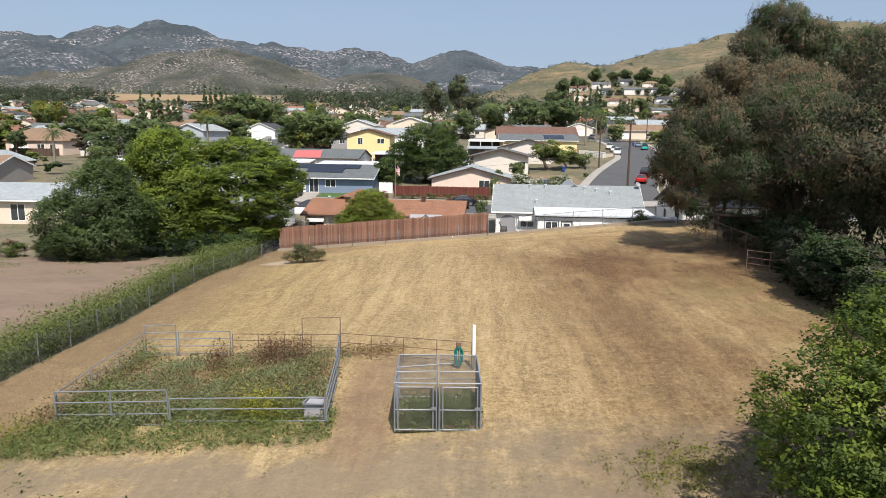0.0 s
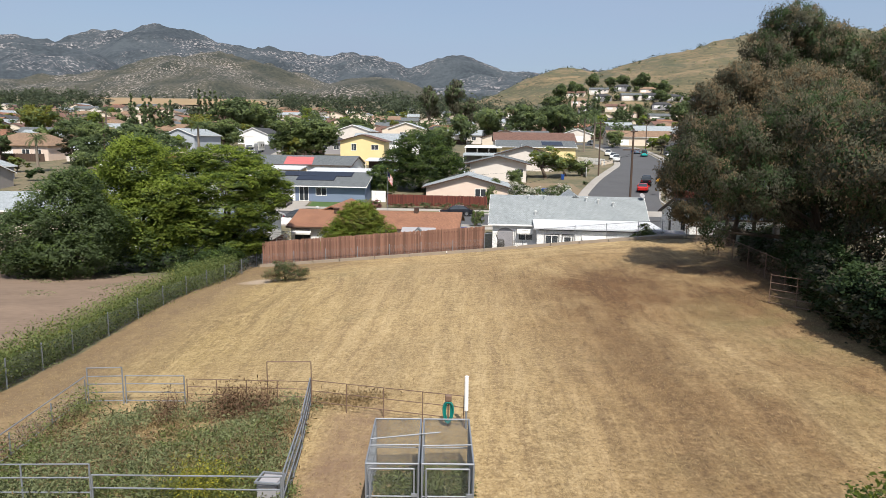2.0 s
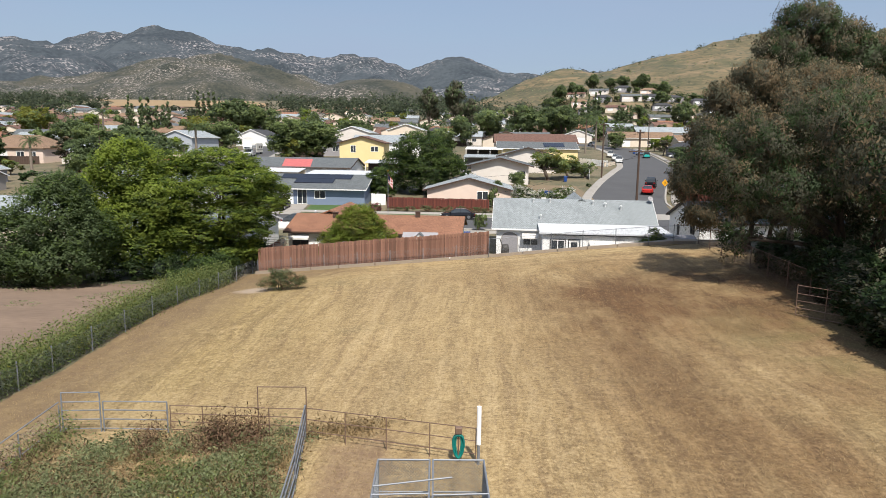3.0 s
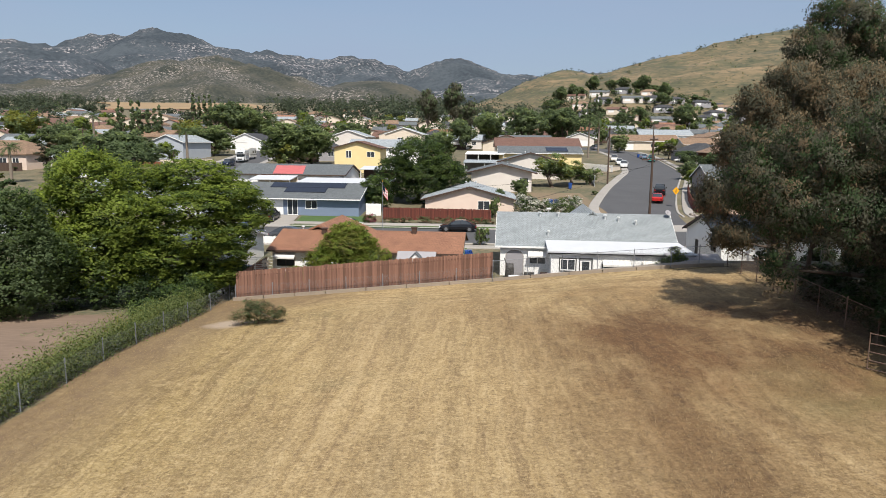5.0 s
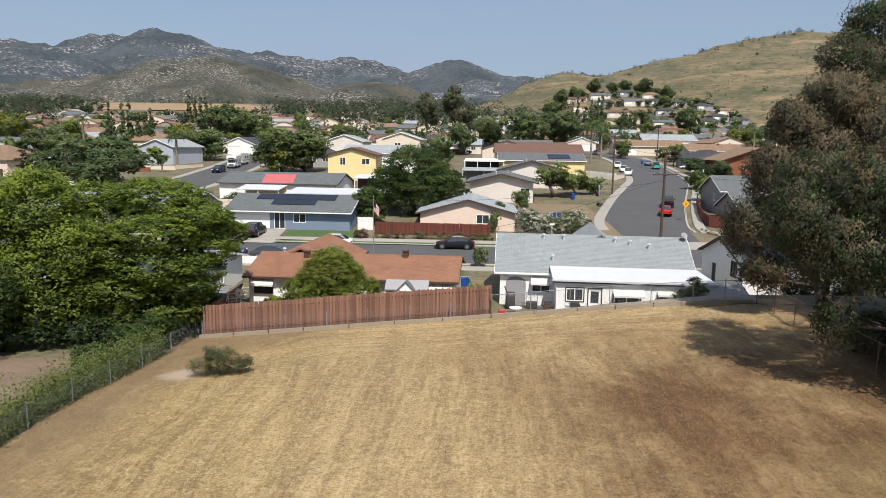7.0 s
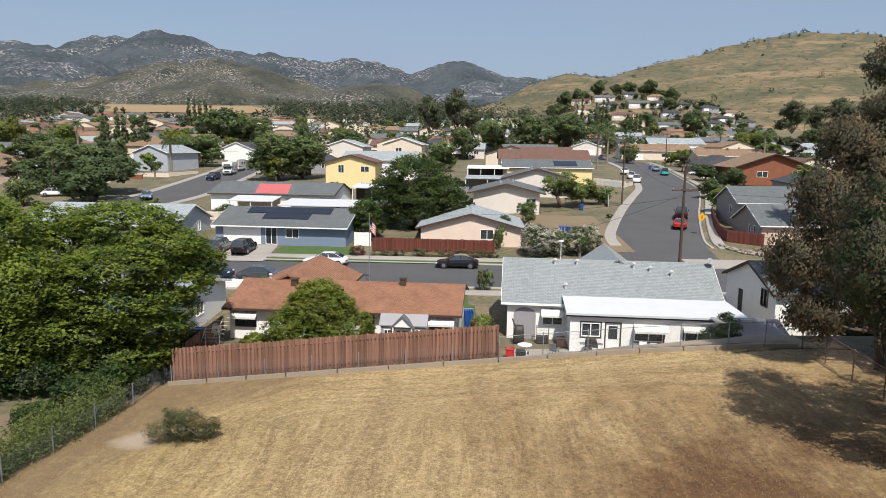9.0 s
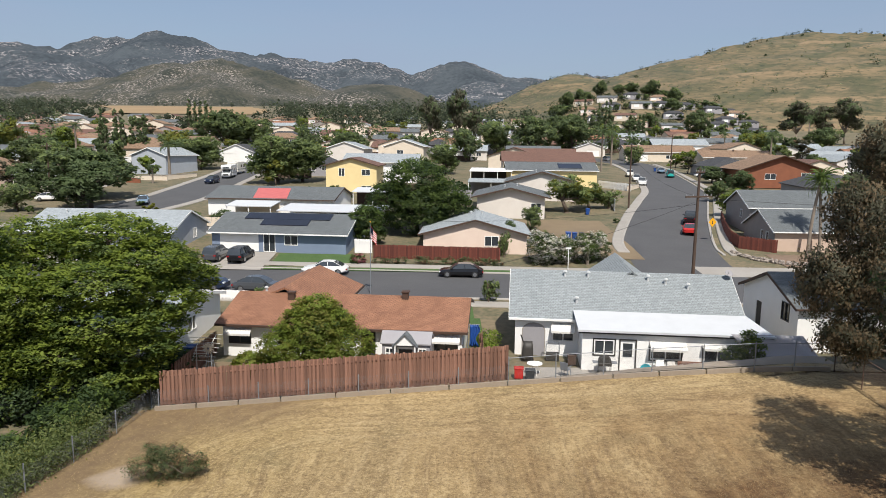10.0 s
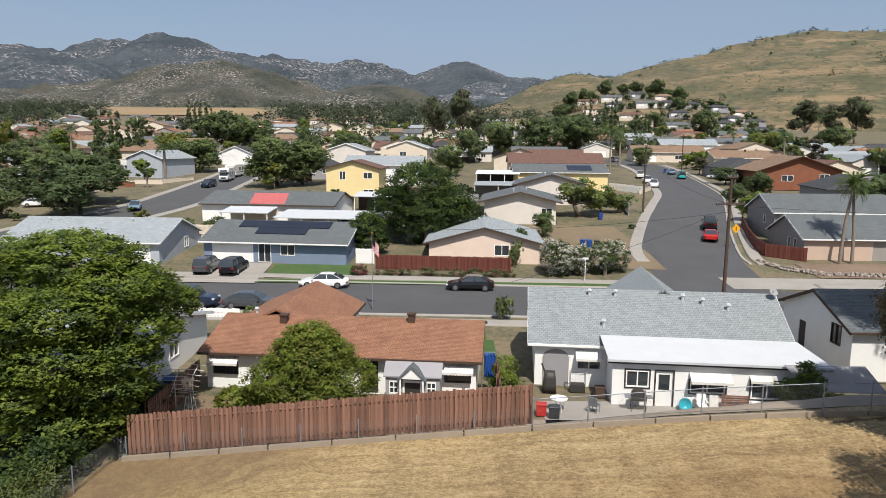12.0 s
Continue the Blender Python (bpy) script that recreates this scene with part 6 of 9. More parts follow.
weeds("fence_weeds", "tall green weeds behind the chain-link fence", along_fence, 3200, 1.75, 0.14, "lf_fence", 43, 20)
weeds("fence_weeds", "yellow-green weeds behind the chain-link fence", along_fence, 700, 1.8, 0.13, "lf_yellow", 44, 14)
weeds("fence_weeds", "dark green weeds at the fence foot", along_fence, 1500, 1.2, 0.14, "lf_mid", 45, 16)
weeds("lot_weeds", "patches of low weeds on the dirt lot", clustered(-45, -19, 48, 57, 0.3, 0.1), 700, 0.15, 0.12, "lf_weed", 46, 8)
weeds("path_weeds", "tuft of yellow grass at the end of the path", lambda r: (-2.6 + r.normal() * 0.9, 26.6 + r.normal() * 0.3), 160, 0.45, 0.16, "lf_straw", 47, 10, -0.3, 0.15)


def stubble():
    """Cut straw standing and lying over the field."""
    rng = np.random.default_rng(50)
    n = 150000
    y = 19 + 42 * rng.beta(1.0, 1.35, n)
    x = rng.uniform(-16.6, 22.0, n)
    keep = ~((x < -3.4) & (x > -12.6) & (y > 19.5) & (y < 27)) & ~((x > -1.4) & (x < 1.3) & (y < 21.3))
    x, y = x[keep], y[keep]
    z = np.interp(y, LAND_Y, LAND_Z) + 0.072 * np.clip(x, -16, 20) + 0.03
    n = len(x)
    a = rng.uniform(0, math.tau, n)
    ln = rng.uniform(0.05, 0.15, n)
    lean = rng.uniform(0.75, 1.45, n)
    b = np.stack([x, y, z], 1)
    d = np.stack([np.cos(a) * np.sin(lean), np.sin(a) * np.sin(lean), np.cos(lean)], 1) * ln[:, None]
    s = np.stack([-np.sin(a), np.cos(a), 0 * a], 1) * rng.uniform(0.004, 0.011, n)[:, None]
    v = np.stack([b + s, b - s, b + d], 1).reshape(-1, 3)
    me = mesh_np("dry_grass", v, np.arange(n * 3).reshape(n, 3))
    ob = attach("dry_grass", me, M["lf_straw"], None)
    tagged(ob, "short cut straw covering the field", "dry grass", kind="stuff")


stubble()
tree("shrub", "dry grey-green tumbleweed shrub in the field", at(-10.7, 52.5), [(0, 0, 0.6, 0.9, 0.8, 0.65), (0.95, 0.1, 0.55, 0.7, 0.6, 0.55), (-0.95, 0, 0.5, 0.7, 0.6, 0.5), (0.3, 0, 1.2, 0.6, 0.5, 0.4), (-0.5, 0.1, 1.15, 0.45, 0.4, 0.45), (1.3, 0, 0.9, 0.4, 0.4, 0.35)], [("lf_grey", 5600), ("dead", 2200), ("lf_straw", 2200), ("lf_sage", 4200)], 0.1, 0.24, ((0, 0, 0.05),), 51, category="shrub", shell=0.2, aspect=0.3)


def hedge(label, pts, height, depth, leaves, seed, leaf=0.2):
    """A run of dense shrubs."""
    rng = np.random.default_rng(seed)
    x0, y0 = pts[0]
    bl = []
    for (ax, ay), (bx, by) in zip(pts, pts[1:]):
        n = max(1, int(math.hypot(bx - ax, by - ay) / 1.3))
        for k in range(n):
            t = (k + rng.uniform(0, 1)) / n
            x, y = ax + (bx - ax) * t, ay + (by - ay) * t
            hh = height * rng.uniform(0.75, 1.15)
            bl.append((x - x0, y - y0, ground(x, y) - ground(x0, y0) + hh * 0.45, rng.uniform(0.8, 1.2), depth * rng.uniform(0.8, 1.1), hh * 0.55))
    return tree("hedge", label, at(x0, y0), bl, leaves, leaf, 0.4, (), seed, category="hedge")


hedge("dark green hedge under the trees by the dirt lot", [(-33, 57.5), (-26, 58.5), (-20, 60.5), (-16.6, 62.0)], 2.3, 1.1, [("lf_dark", 13000), ("lf_mid", 5000)], 52)
hedge("dark green bushes inside the fence corner", [(-18.4, 53.5), (-17.6, 57), (-16.6, 61.2)], 2.2, 0.9, [("lf_dark", 9000), ("lf_mid", 8000)], 60)
hedge("low hedge at the edge of the dirt lot", [(-44, 57.5), (-34, 57.5)], 1.5, 0.8, [("lf_mid", 4000), ("dead", 1500)], 53)
hedge("dark undergrowth below the eucalyptus", [(21.6, 44.0), (19.8, 37.0), (17.6, 29.5), (17.2, 24.0)], 3.2, 1.8, [("lf_dark", 34000), ("lf_euc", 14000)], 54)
hedge("dark shrubs behind the sagging fence", [(27.5, 57.0), (30, 57.5), (34, 58.5)], 2.4, 1.2, [("lf_dark", 12000), ("lf_euc", 8000)], 154)
hedge("scrub below the eucalyptus at the field corner", [(27.0, 66.8), (30, 67.2), (35, 67.5)], 3.4, 1.2, [("lf_euc", 14000), ("lf_dark", 9000)], 157)
# added dark leaves that stand in for deep shade behind the fence
hedge("dark scrub standing in for the shade under the tall eucalyptus", [(22.2, 50.5), (22.0, 44.5)], 2.0, 1.1, [("lf_dark", 7000), ("lf_euc", 7000)], 155)
hedge("dark bushes in the narrow side yard", [(-16.4, 64.2), (-16.2, 69)], 2.4, 1.0, [("lf_dark", 7000), ("lf_mid", 3000)], 156)
hedge("white-flowering hedge along the street corner", [(9.6, 103.2), (12, 103.4), (15, 103.8), (17.6, 104.2), (20.6, 105.4)], 3.6, 2.0, [("lf_mid", 12000), ("lf_dark", 9000), ("flower_white", 15000)], 55, 0.18)
hedge("green shrub by the patio of the grey house", [(19.9, 66.2), (21.8, 65.8)], 2.5, 1.0, [("lf_bright", 2600), ("lf_mid", 3600)], 56, 0.16)
hedge("dry ivy bank under the red fence", [(-7.0, 102.6), (8, 102.2)], 0.8, 0.7, [("lf_grey", 2600), ("dead", 1500)], 57, 0.2)
hedge("pink-flowering shrub at the end of the lawn", [(-9.0, 102.2), (-8.0, 102.4)], 1.1, 0.6, [("flower_pink", 500), ("lf_mid", 700)], 58, 0.2)
hedge("shrubs between the two back yards", [(3.9, 70.0), (4.2, 76)], 1.3, 0.6, [("lf_bright", 2200), ("lf_mid", 800)], 59, 0.18)


# ---- vehicles ----
STYLES = {
    "sedan": dict(belt=[(0, .40), (.06, .52), (.30, .62), (.62, .66), (.93, .66), (1, .50)], base=(.24, .90), top=(.43, .72), H=1.45),
    "suv": dict(belt=[(0, .42), (.05, .55), (.24, .60), (.6, .62), (.97, .62), (1, .48)], base=(.22, .985), top=(.38, .93), H=1.72),
    "pickup": dict(belt=[(0, .42), (.05, .56), (.26, .60), (.6, .61), (.98, .60), (1, .50)], base=(.25, .60), top=(.35, .56), H=1.85),
    "van": dict(belt=[(0, .38), (.06, .50), (.16, .56), (.6, .56), (.98, .56), (1, .46)], base=(.07, .985), top=(.20, .965), H=2.0),
}


def paint(name, rgb, metal=0.2):
    return mat("paint_" + name, rgb, tuple(c * 0.9 for c in rgb), 2, 0.16, metal, spec=0.6)


PAINT = {"black": paint("black", (0.012, 0.012, 0.014)), "white": paint("white", (0.78, 0.78, 0.77), 0.0), "silver": paint("silver", (0.42, 0.43, 0.44), 0.6), "red": paint("red", (0.55, 0.03, 0.025)),
         "grey": paint("grey", (0.10, 0.105, 0.115), 0.4), "navy": paint("navy", (0.02, 0.03, 0.06)), "teal": paint("teal", (0.04, 0.42, 0.38), 0.0), "blue": paint("blue", (0.22, 0.32, 0.42), 0.3), "cream": paint("cream", (0.72, 0.70, 0.64), 0.0)}


def car(style, colour, label, x, y, yaw, L=4.7, W=1.85, dz=0.05):
    st = STYLES[style]
    H = st["H"]
    ob = thing("car" if style in ("sedan", "suv") else style, pose(x, y, ground(x, y) + dz, 0, 0, yaw), label, "car" if style in ("sedan", "suv") else style, "parked vehicles")
    X = lambda f: L / 2 - f * L          # nose at +x
    bz = lambda f: float(np.interp(f, [q[0] for q in st["belt"]], [q[1] for q in st["belt"]])) * H
    bm = bmesh.new()
    rings = []
    for f in (0, .03, .1, .2, .3, .45, .6, .75, .88, .96, 1):
        w = W / 2 * (0.78 + 0.22 * min(1, min(f, 1 - f) / 0.12) ** 0.6)
        top, low = bz(f), 0.22 if 0.05 < f < 0.95 else 0.34
        mid = low + (top - low) * 0.55
        rings.append([bm.verts.new((X(f), yy, zz)) for yy, zz in ((-w * 0.86, low), (-w, low + 0.12), (-w, mid), (-w * 0.93, top - 0.03), (-w * 0.8, top), (w * 0.8, top), (w * 0.93, top - 0.03), (w, mid), (w, low + 0.12), (w * 0.86, low))])
    for a, b in zip(rings, rings[1:]):
        for k in range(10):
            bm.faces.new((a[k], a[(k + 1) % 10], b[(k + 1) % 10], b[k]))
    bm.faces.new(rings[0])
    bm.faces.new(rings[-1][::-1])
    bmesh.ops.recalc_face_normals(bm, faces=bm.faces)
    body = part("body", bm, PAINT[colour], ob, smooth=False)
    b0, b1, t0, t1 = *st["base"], *st["top"]
    zb0, zb1, wb, wt = bz(b0) - 0.02, bz(b1) - 0.02, W / 2 * 0.86, W / 2 * 0.66
    st5 = [(b0, 0.0), ((b0 + t0) / 2 - 0.005, 0.56), (t0, 0.93), ((t0 + t1) / 2, 1.0), (t1, 0.93), ((b1 + t1) / 2 + 0.01, 0.52), (b1, 0.0)]
    bm, rf = bmesh.new(), bmesh.new()
    rows, rrows = [], []
    for f, k in st5:
        zb = zb0 + (zb1 - zb0) * (f - b0) / (b1 - b0)
        zt = zb + (H - 0.03 - zb) * k + 0.01
        w2 = wb + (wt - wb) * k
        rows.append([bm.verts.new(p) for p in ((X(f), -wb, zb - 0.05), (X(f), -w2, zt), (X(f), w2, zt), (X(f), wb, zb - 0.05))])
    for p, q in zip(rows, rows[1:]):
        for k in range(4):
            bm.faces.new((p[k], p[(k + 1) % 4], q[(k + 1) % 4], q[k]))
    bm.faces.new(rows[0])
    bm.faces.new(rows[-1][::-1])
    bmesh.ops.recalc_face_normals(bm, faces=bm.faces)
    part("greenhouse", bm, M["glass"], ob, "dark tinted glass")
    for f, k in st5[2:5]:
        zb = zb0 + (zb1 - zb0) * (f - b0) / (b1 - b0)
        zt = zb + (H - 0.03 - zb) * k + 0.012
        w2 = wb + (wt - wb) * k + 0.02
        rrows.append([rf.verts.new(p) for p in ((X(f), -w2, zt - 0.05), (X(f), -w2 * 0.85, zt + 0.02), (X(f), w2 * 0.85, zt + 0.02), (X(f), w2, zt - 0.05))])
    for p, q in zip(rrows, rrows[1:]):
        for k in range(4):
            rf.faces.new((p[k], p[(k + 1) % 4], q[(k + 1) % 4], q[k]))
    rf.faces.new(rrows[0])
    rf.faces.new(rrows[-1][::-1])
    bmesh.ops.recalc_face_normals(rf, faces=rf.faces)
    part("roof", rf, M["glass"] if colour == "black" and style == "sedan" else PAINT[colour], ob)
    for sx in (-1, 1):
        for (fa, fb) in ((b0, t0), (b1, t1), ((b0 + b1) / 2 + 0.02, (t0 + t1) / 2)):
            part("pillar", tubes(((X(fa), sx * wb * 1.0, bz(fa) - 0.02), (X(fb), sx * (wt + 0.03), H - 0.09), 0.035, 0.03, 4)), PAINT[colour], ob)
    if style == "pickup":
        part("bed_liner", boxed(X(.97), X(.62), -W * .38, W * .38, bz(.8) - 0.3, bz(.8) + 0.006), M["rubber"], ob, "black open load bed")
    r = 0.33 if style in ("sedan", "van") else 0.37
    for f in (0.19, 0.81):
        for sy in (-1, 1):
            bm = tubes(((X(f), sy * (W / 2 - 0.2), r), (X(f), sy * (W / 2 + 0.012), r), r, r, 18))
            wh = part("wheel", bm, M["rubber"], ob, smooth=False)
            part("rim", tubes(((X(f), sy * (W / 2 + 0.0), r), (X(f), sy * (W / 2 + 0.025), r), r * 0.66, r * 0.6, 12)), M["alloy"], wh)
    for sy in (-1, 1):
        part("headlight", boxed(X(.055), X(.002), sy * W * .33 - .17, sy * W * .33 + .17, bz(.03) - .16, bz(.03) - .03), M["lamp_clear"], ob)
        part("taillight", boxed(X(1.0) - 0.012, X(.975), sy * W * .35 - .15, sy * W * .35 + .15, bz(.99) - .2, bz(.99) - .04), M["lamp_red"], ob)
    for sy in (-1, 1):
        part("mirror", boxed(X(b0 + .06) - .07, X(b0 + .06) + .07, sy * (W / 2 + .06) - .08, sy * (W / 2 + .06) + .08, bz(b0) - .02, bz(b0) + .14), PAINT[colour], ob)
    return ob


def motorhome(x, y, yaw):
    """Boxy coach with a sleeping berth over the cab; nose at +x."""
    ob = thing("motorhome", pose(x, y, ground(x, y) + 0.05, 0, 0, yaw), "white motorhome with a bunk over the cab, parked at the kerb", "motorhome", "parked vehicles")
    coach = part("coach", bevelled(prism([(-3.6, 0.5), (2.0, 0.5), (2.0, 1.9), (3.3, 2.1), (3.35, 2.6), (2.9, 3.0), (-3.6, 3.05)], -1.18, 1.18), 0.06), PAINT["white"], ob)
    part("cab", bevelled(prism([(2.0, 0.4), (3.75, 0.4), (3.8, 1.1), (3.0, 1.25), (2.55, 1.95), (2.0, 1.95)], -0.98, 0.98), 0.05), PAINT["white"], ob)
    part("windscreen", prism([(3.03, 1.24), (3.05, 1.27), (2.62, 1.9), (2.57, 1.9)], -0.88, 0.88), M["glass"], ob, "dark tinted glass")
    part("grille", boxed(3.79, 3.83, -0.55, 0.55, 0.62, 0.95), M["trim_dark"], ob)
    part("bumper", boxed(3.74, 3.92, -1.0, 1.0, 0.38, 0.56), M["galv"], ob)
    part("front_window", boxed(3.33, 3.37, -0.75, 0.75, 2.25, 2.55), M["glass"], coach)
    for sy in (-1, 1):
        for x0, x1 in ((-3.1, -2.2), (-1.4, -0.2), (0.6, 1.5)):
            part("side_window", boxed(x0, x1, sy * 1.19 - 0.015, sy * 1.19 + 0.015, 1.6, 2.25), M["glass"], coach)
        part("stripe", boxed(-3.55, 1.95, sy * 1.185 - 0.012, sy * 1.185 + 0.012, 1.15, 1.35), M["taupe"], coach, "tan stripe")
        part("cab_window", boxed(2.15, 2.65, sy * 0.985 - 0.015, sy * 0.985 + 0.015, 1.25, 1.8), M["glass"], ob)
        part("headlight", boxed(3.78, 3.84, sy * 0.75 - 0.16, sy * 0.75 + 0.16, 0.66, 0.92), M["lamp_clear"], ob)
        for wx in (-2.0, 2.9):
            part("wheel", tubes(((wx, sy * 0.82, 0.38), (wx, sy * 1.08, 0.38), 0.38, 0.38, 16)), M["rubber"], ob)
    part("roof_vent", bevelled(boxed(-0.9, -0.2, -0.4, 0.4, 3.02, 3.25), 0.05), M["awning"], ob)
    return ob


motorhome(-50.4, 190.5, -84)
car("sedan", "black", "glossy black fastback saloon parked at the kerb", 2.9, 97.25, 177)
car("sedan", "white", "white saloon parked at the kerb", -11.7, 97.95, 177, 4.9)
car("sedan", "grey", "dark grey saloon parked on the near kerb", -16.6, 89.3, -3)
car("pickup", "navy", "dark pickup parked on the near kerb", -22.3, 89.6, -3, 5.4, 1.95)
car("suv", "grey", "grey crossover parked on the driveway", -25.3, 103.6, 88, 4.6)
car("suv", "black", "black crossover parked on the driveway", -22.3, 103.3, 86, 4.7, 1.9)
car("sedan", "red", "red coupe parked on the bend", 35.6, 120.4, 70, 4.5)
car("pickup", "black", "black pickup parked on the bend", 38.6, 128.5, 70, 5.3, 1.95)
car("pickup", "white", "white pickup parked on the hill street", 46.8, 182.0, -104, 5.4, 1.95)
car("suv", "white", "white crossover parked on the hill street", 48.6, 192.5, -104)
car("pickup", "cream", "pale pickup parked at the top of the street", 50.6, 206, -104, 5.3, 1.95)
car("van", "teal", "teal van parked on the hill street", 60.8, 204.5, 75, 4.9, 1.9)
car("sedan", "blue", "blue car parked up the hill street", 62.4, 217, 75)
car("sedan", "white", "white car in a side driveway", 70.0, 205.5, 170)
car("sedan", "white", "white car in a side driveway", 75.0, 209, 170)
car("suv", "grey", "grey car in front of a garage", 66.5, 258, 90)
car("suv", "silver", "silver car at the end of the street", 58, 263, 100)
car("suv", "navy", "dark crossover parked on the side street", -49.5, 175.5, -95)
car("sedan", "blue", "pale blue car parked on the side street", -50.2, 142, -70)
car("sedan", "white", "white car parked by a front yard", -67.5, 144.5, 20)


def motorhome():
    x, y = -51.6, 200.5
    ob = thing("motorhome", pose(x, y, ground(x, y) + 0.05, 0, 0, -93), "white motorhome parked on the side street", "motorhome", "parked vehicles")
    bm = boxed(-3.6, 2.2, -1.2, 1.2, 0.55, 3.1)
    bmesh.ops.bevel(bm, geom=list(bm.edges), offset=0.12, segments=2, affect="EDGES")
    part("body", bm, PAINT["cream"], ob)
    part("cab_over", bevelled(boxed(2.1, 3.2, -1.15, 1.15, 1.9, 3.0), 0.1), PAINT["cream"], ob)
    part("cab", prism([(2.0, 0.5), (3.9, 0.5), (3.9, 1.1), (3.2, 1.25), (2.7, 1.95), (2.0, 1.95)], -1.0, 1.0), PAINT["white"], ob)
    part("windscreen", prism([(3.22, 1.28), (3.26, 1.28), (2.78, 1.92), (2.74, 1.92)], -0.9, 0.9), M["glass"], ob)
    for xx in (-2.4, -0.6):
        for sy in (-1, 1):
            part("window", boxed(xx - 0.5, xx + 0.5, sy * 1.205 - 0.01, sy * 1.205 + 0.01, 1.7, 2.4), M["glass"], ob)
    part("stripe", boxed(-3.5, 2.1, -1.215, 1.215, 1.2, 1.35), M["bin_dark"], ob)
    for xx in (-2.2, 3.0):
        for sy in (-1, 1):
            part("wheel", tubes(((xx, sy * 0.9, 0.4), (xx, sy * 1.18, 0.4), 0.4, 0.4, 16)), M["rubber"], ob)


motorhome()


# ---- poles, wires, flag, sign ----
def utility_pole(x, y, top, yaw, label, arms=((0.6, 1.3),)):
    z = ground(x, y)
    h = top - z
    ob = thing("utility_pole", pose(x, y, z, 0, 0, yaw), label, "utility pole", "utility poles")
    part("pole", tubes(((0, 0, -0.5), (0, 0, h), 0.17, 0.11, 12)), M["pole_wood"], ob)
    for dz, half in arms:
        arm = part("crossarm", boxed(-half, half, -0.17, -0.06, h - dz - 0.07, h - dz + 0.07), M["pole_wood"], ob)
        for s in (-1, -0.45, 0.45, 1):
            part("insulator", tubes(((s * half * 0.93, -0.115, h - dz + 0.07), (s * half * 0.93, -0.115, h - dz + 0.22), 0.045, 0.03, 8)), M["lilac"], arm)
    return ob


utility_pole(24.4, 88.6, 10.9, 20, "tall dark wooden utility pole with crossarms", ((0.35, 0.5), (2.6, 1.5)))
utility_pole(32.9, 142.0, 13.4, -20, "wooden utility pole at the bend", ((0.5, 0.9),))
utility_pole(64.0, 214.0, 16.5, -20, "wooden utility pole up the street", ((0.5, 1.0),))
utility_pole(-70.5, 150.0, 12.5, 0, "wooden utility pole with transformer", ((0.6, 0.9),))
utility_pole(-89.0, 137.0, 11.5, 0, "short wooden utility pole", ((0.4, 0.8),))


def wires():
    """Sagging service lines between the poles and the houses."""
    runs = [((24.4, 88.6, 10.5), (32.9, 142.0, 13.0)), ((24.4, 88.6, 8.3), (32.9, 142.0, 11.5)), ((32.9, 142, 12.9), (64, 214, 16.1)), ((24.4, 88.6, 8.2), (70, 84, 8.6)), ((24.4, 88.6, 7.6), (-1.5, 108.5, 3.6)), ((24.4, 88.6, 7.9), (5.0, 78, 3.6))]
    for a, b in runs:
        a, b = Vector(a), Vector(b)
        n, sag = 14, (b - a).length * 0.018
        bm = polytube(bmesh.new(), [a.lerp(b, k / n) - Vector((0, 0, sag * 4 * (k / n) * (1 - k / n))) for k in range(n + 1)], 0.014, 4)
        tagged(part("overhead_wire", bm, M["rubber"], None), "thin black overhead wire between poles", "overhead wire", "overhead wires")


wires()


def flagpole():
    x, y = -5.9, 88.6
    z = ground(x, y)
    ob = thing("flagpole", pose(x, y, z), "slim silver flagpole with a striped flag hanging limp", "flagpole")
    h = 5.6 - z
    part("pole", tubes(((0, 0, -0.3), (0, 0, h), 0.045, 0.025, 8)), M["galv"], ob)
    part("finial", tubes(((0, 0, h), (0, 0, h + 0.1), 0.06, 0.03, 8)), M["yellow_sign"], ob)
    rng = np.random.default_rng(9)
    for k in range(13):
        bm = bmesh.new()
        for j in range(6):
            u0, u1 = j / 6, (j + 1) / 6
            f = lambda u, v: bm.verts.new((0.04 + u * 0.55, 0.1 * math.sin(u * 9 + v), h - 0.35 - v * 1.1 - u * 0.75))
            v0, v1 = k / 13, (k + 1) / 13
            q = (f(u0, v0), f(u1, v0), f(u1, v1), f(u0, v1))
            bm.faces.new(q)
        part("flag_stripe", bm, PAINT["red"] if k % 2 == 0 else M["white_paint"], ob)
    bm = bmesh.new()
    q = [bm.verts.new((0.03 + u * 0.24, 0.1 * math.sin(u * 4 + v) - 0.02, h - 0.34 - v * 0.6 - u * 0.32)) for u, v in ((0, 0), (1, 0), (1, 1), (0, 1))]
    bm.faces.new(q)
    part("flag_canton", bm, PAINT["navy"], ob)


flagpole()


def sign():
    x, y = 36.7, 115.3
    z = ground(x, y)
    ob = thing("road_sign", pose(x, y, z, 0, 0, 12), "yellow diamond warning sign on a steel post", "road sign")
    part("post", tubes(((0, 0, -0.2), (0, 0, 2.9), 0.035)), M["galv"], ob)
    part("plate", moved(boxed(-0.43, 0.43, -0.04, -0.02, -0.43, 0.43), pose(0, 0, 2.55, 0, 45, 0)), M["yellow_sign"], ob)
    part("symbol", boxed(-0.06, 0.06, -0.05, -0.04, 2.3, 2.75), M["trim_dark"], ob)


sign()


# ---- front yards and street side ----
def patch(name, label, category, x0, x1, y0, y1, material, dz=0.05, skew=-0.047):
    sheet(name, label, category, lambda u, v: (x0 + (x1 - x0) * u, y0 + (y1 - y0) * v + skew * (x0 + (x1 - x0) * u) * 0.6), 8, 8, dz, material)


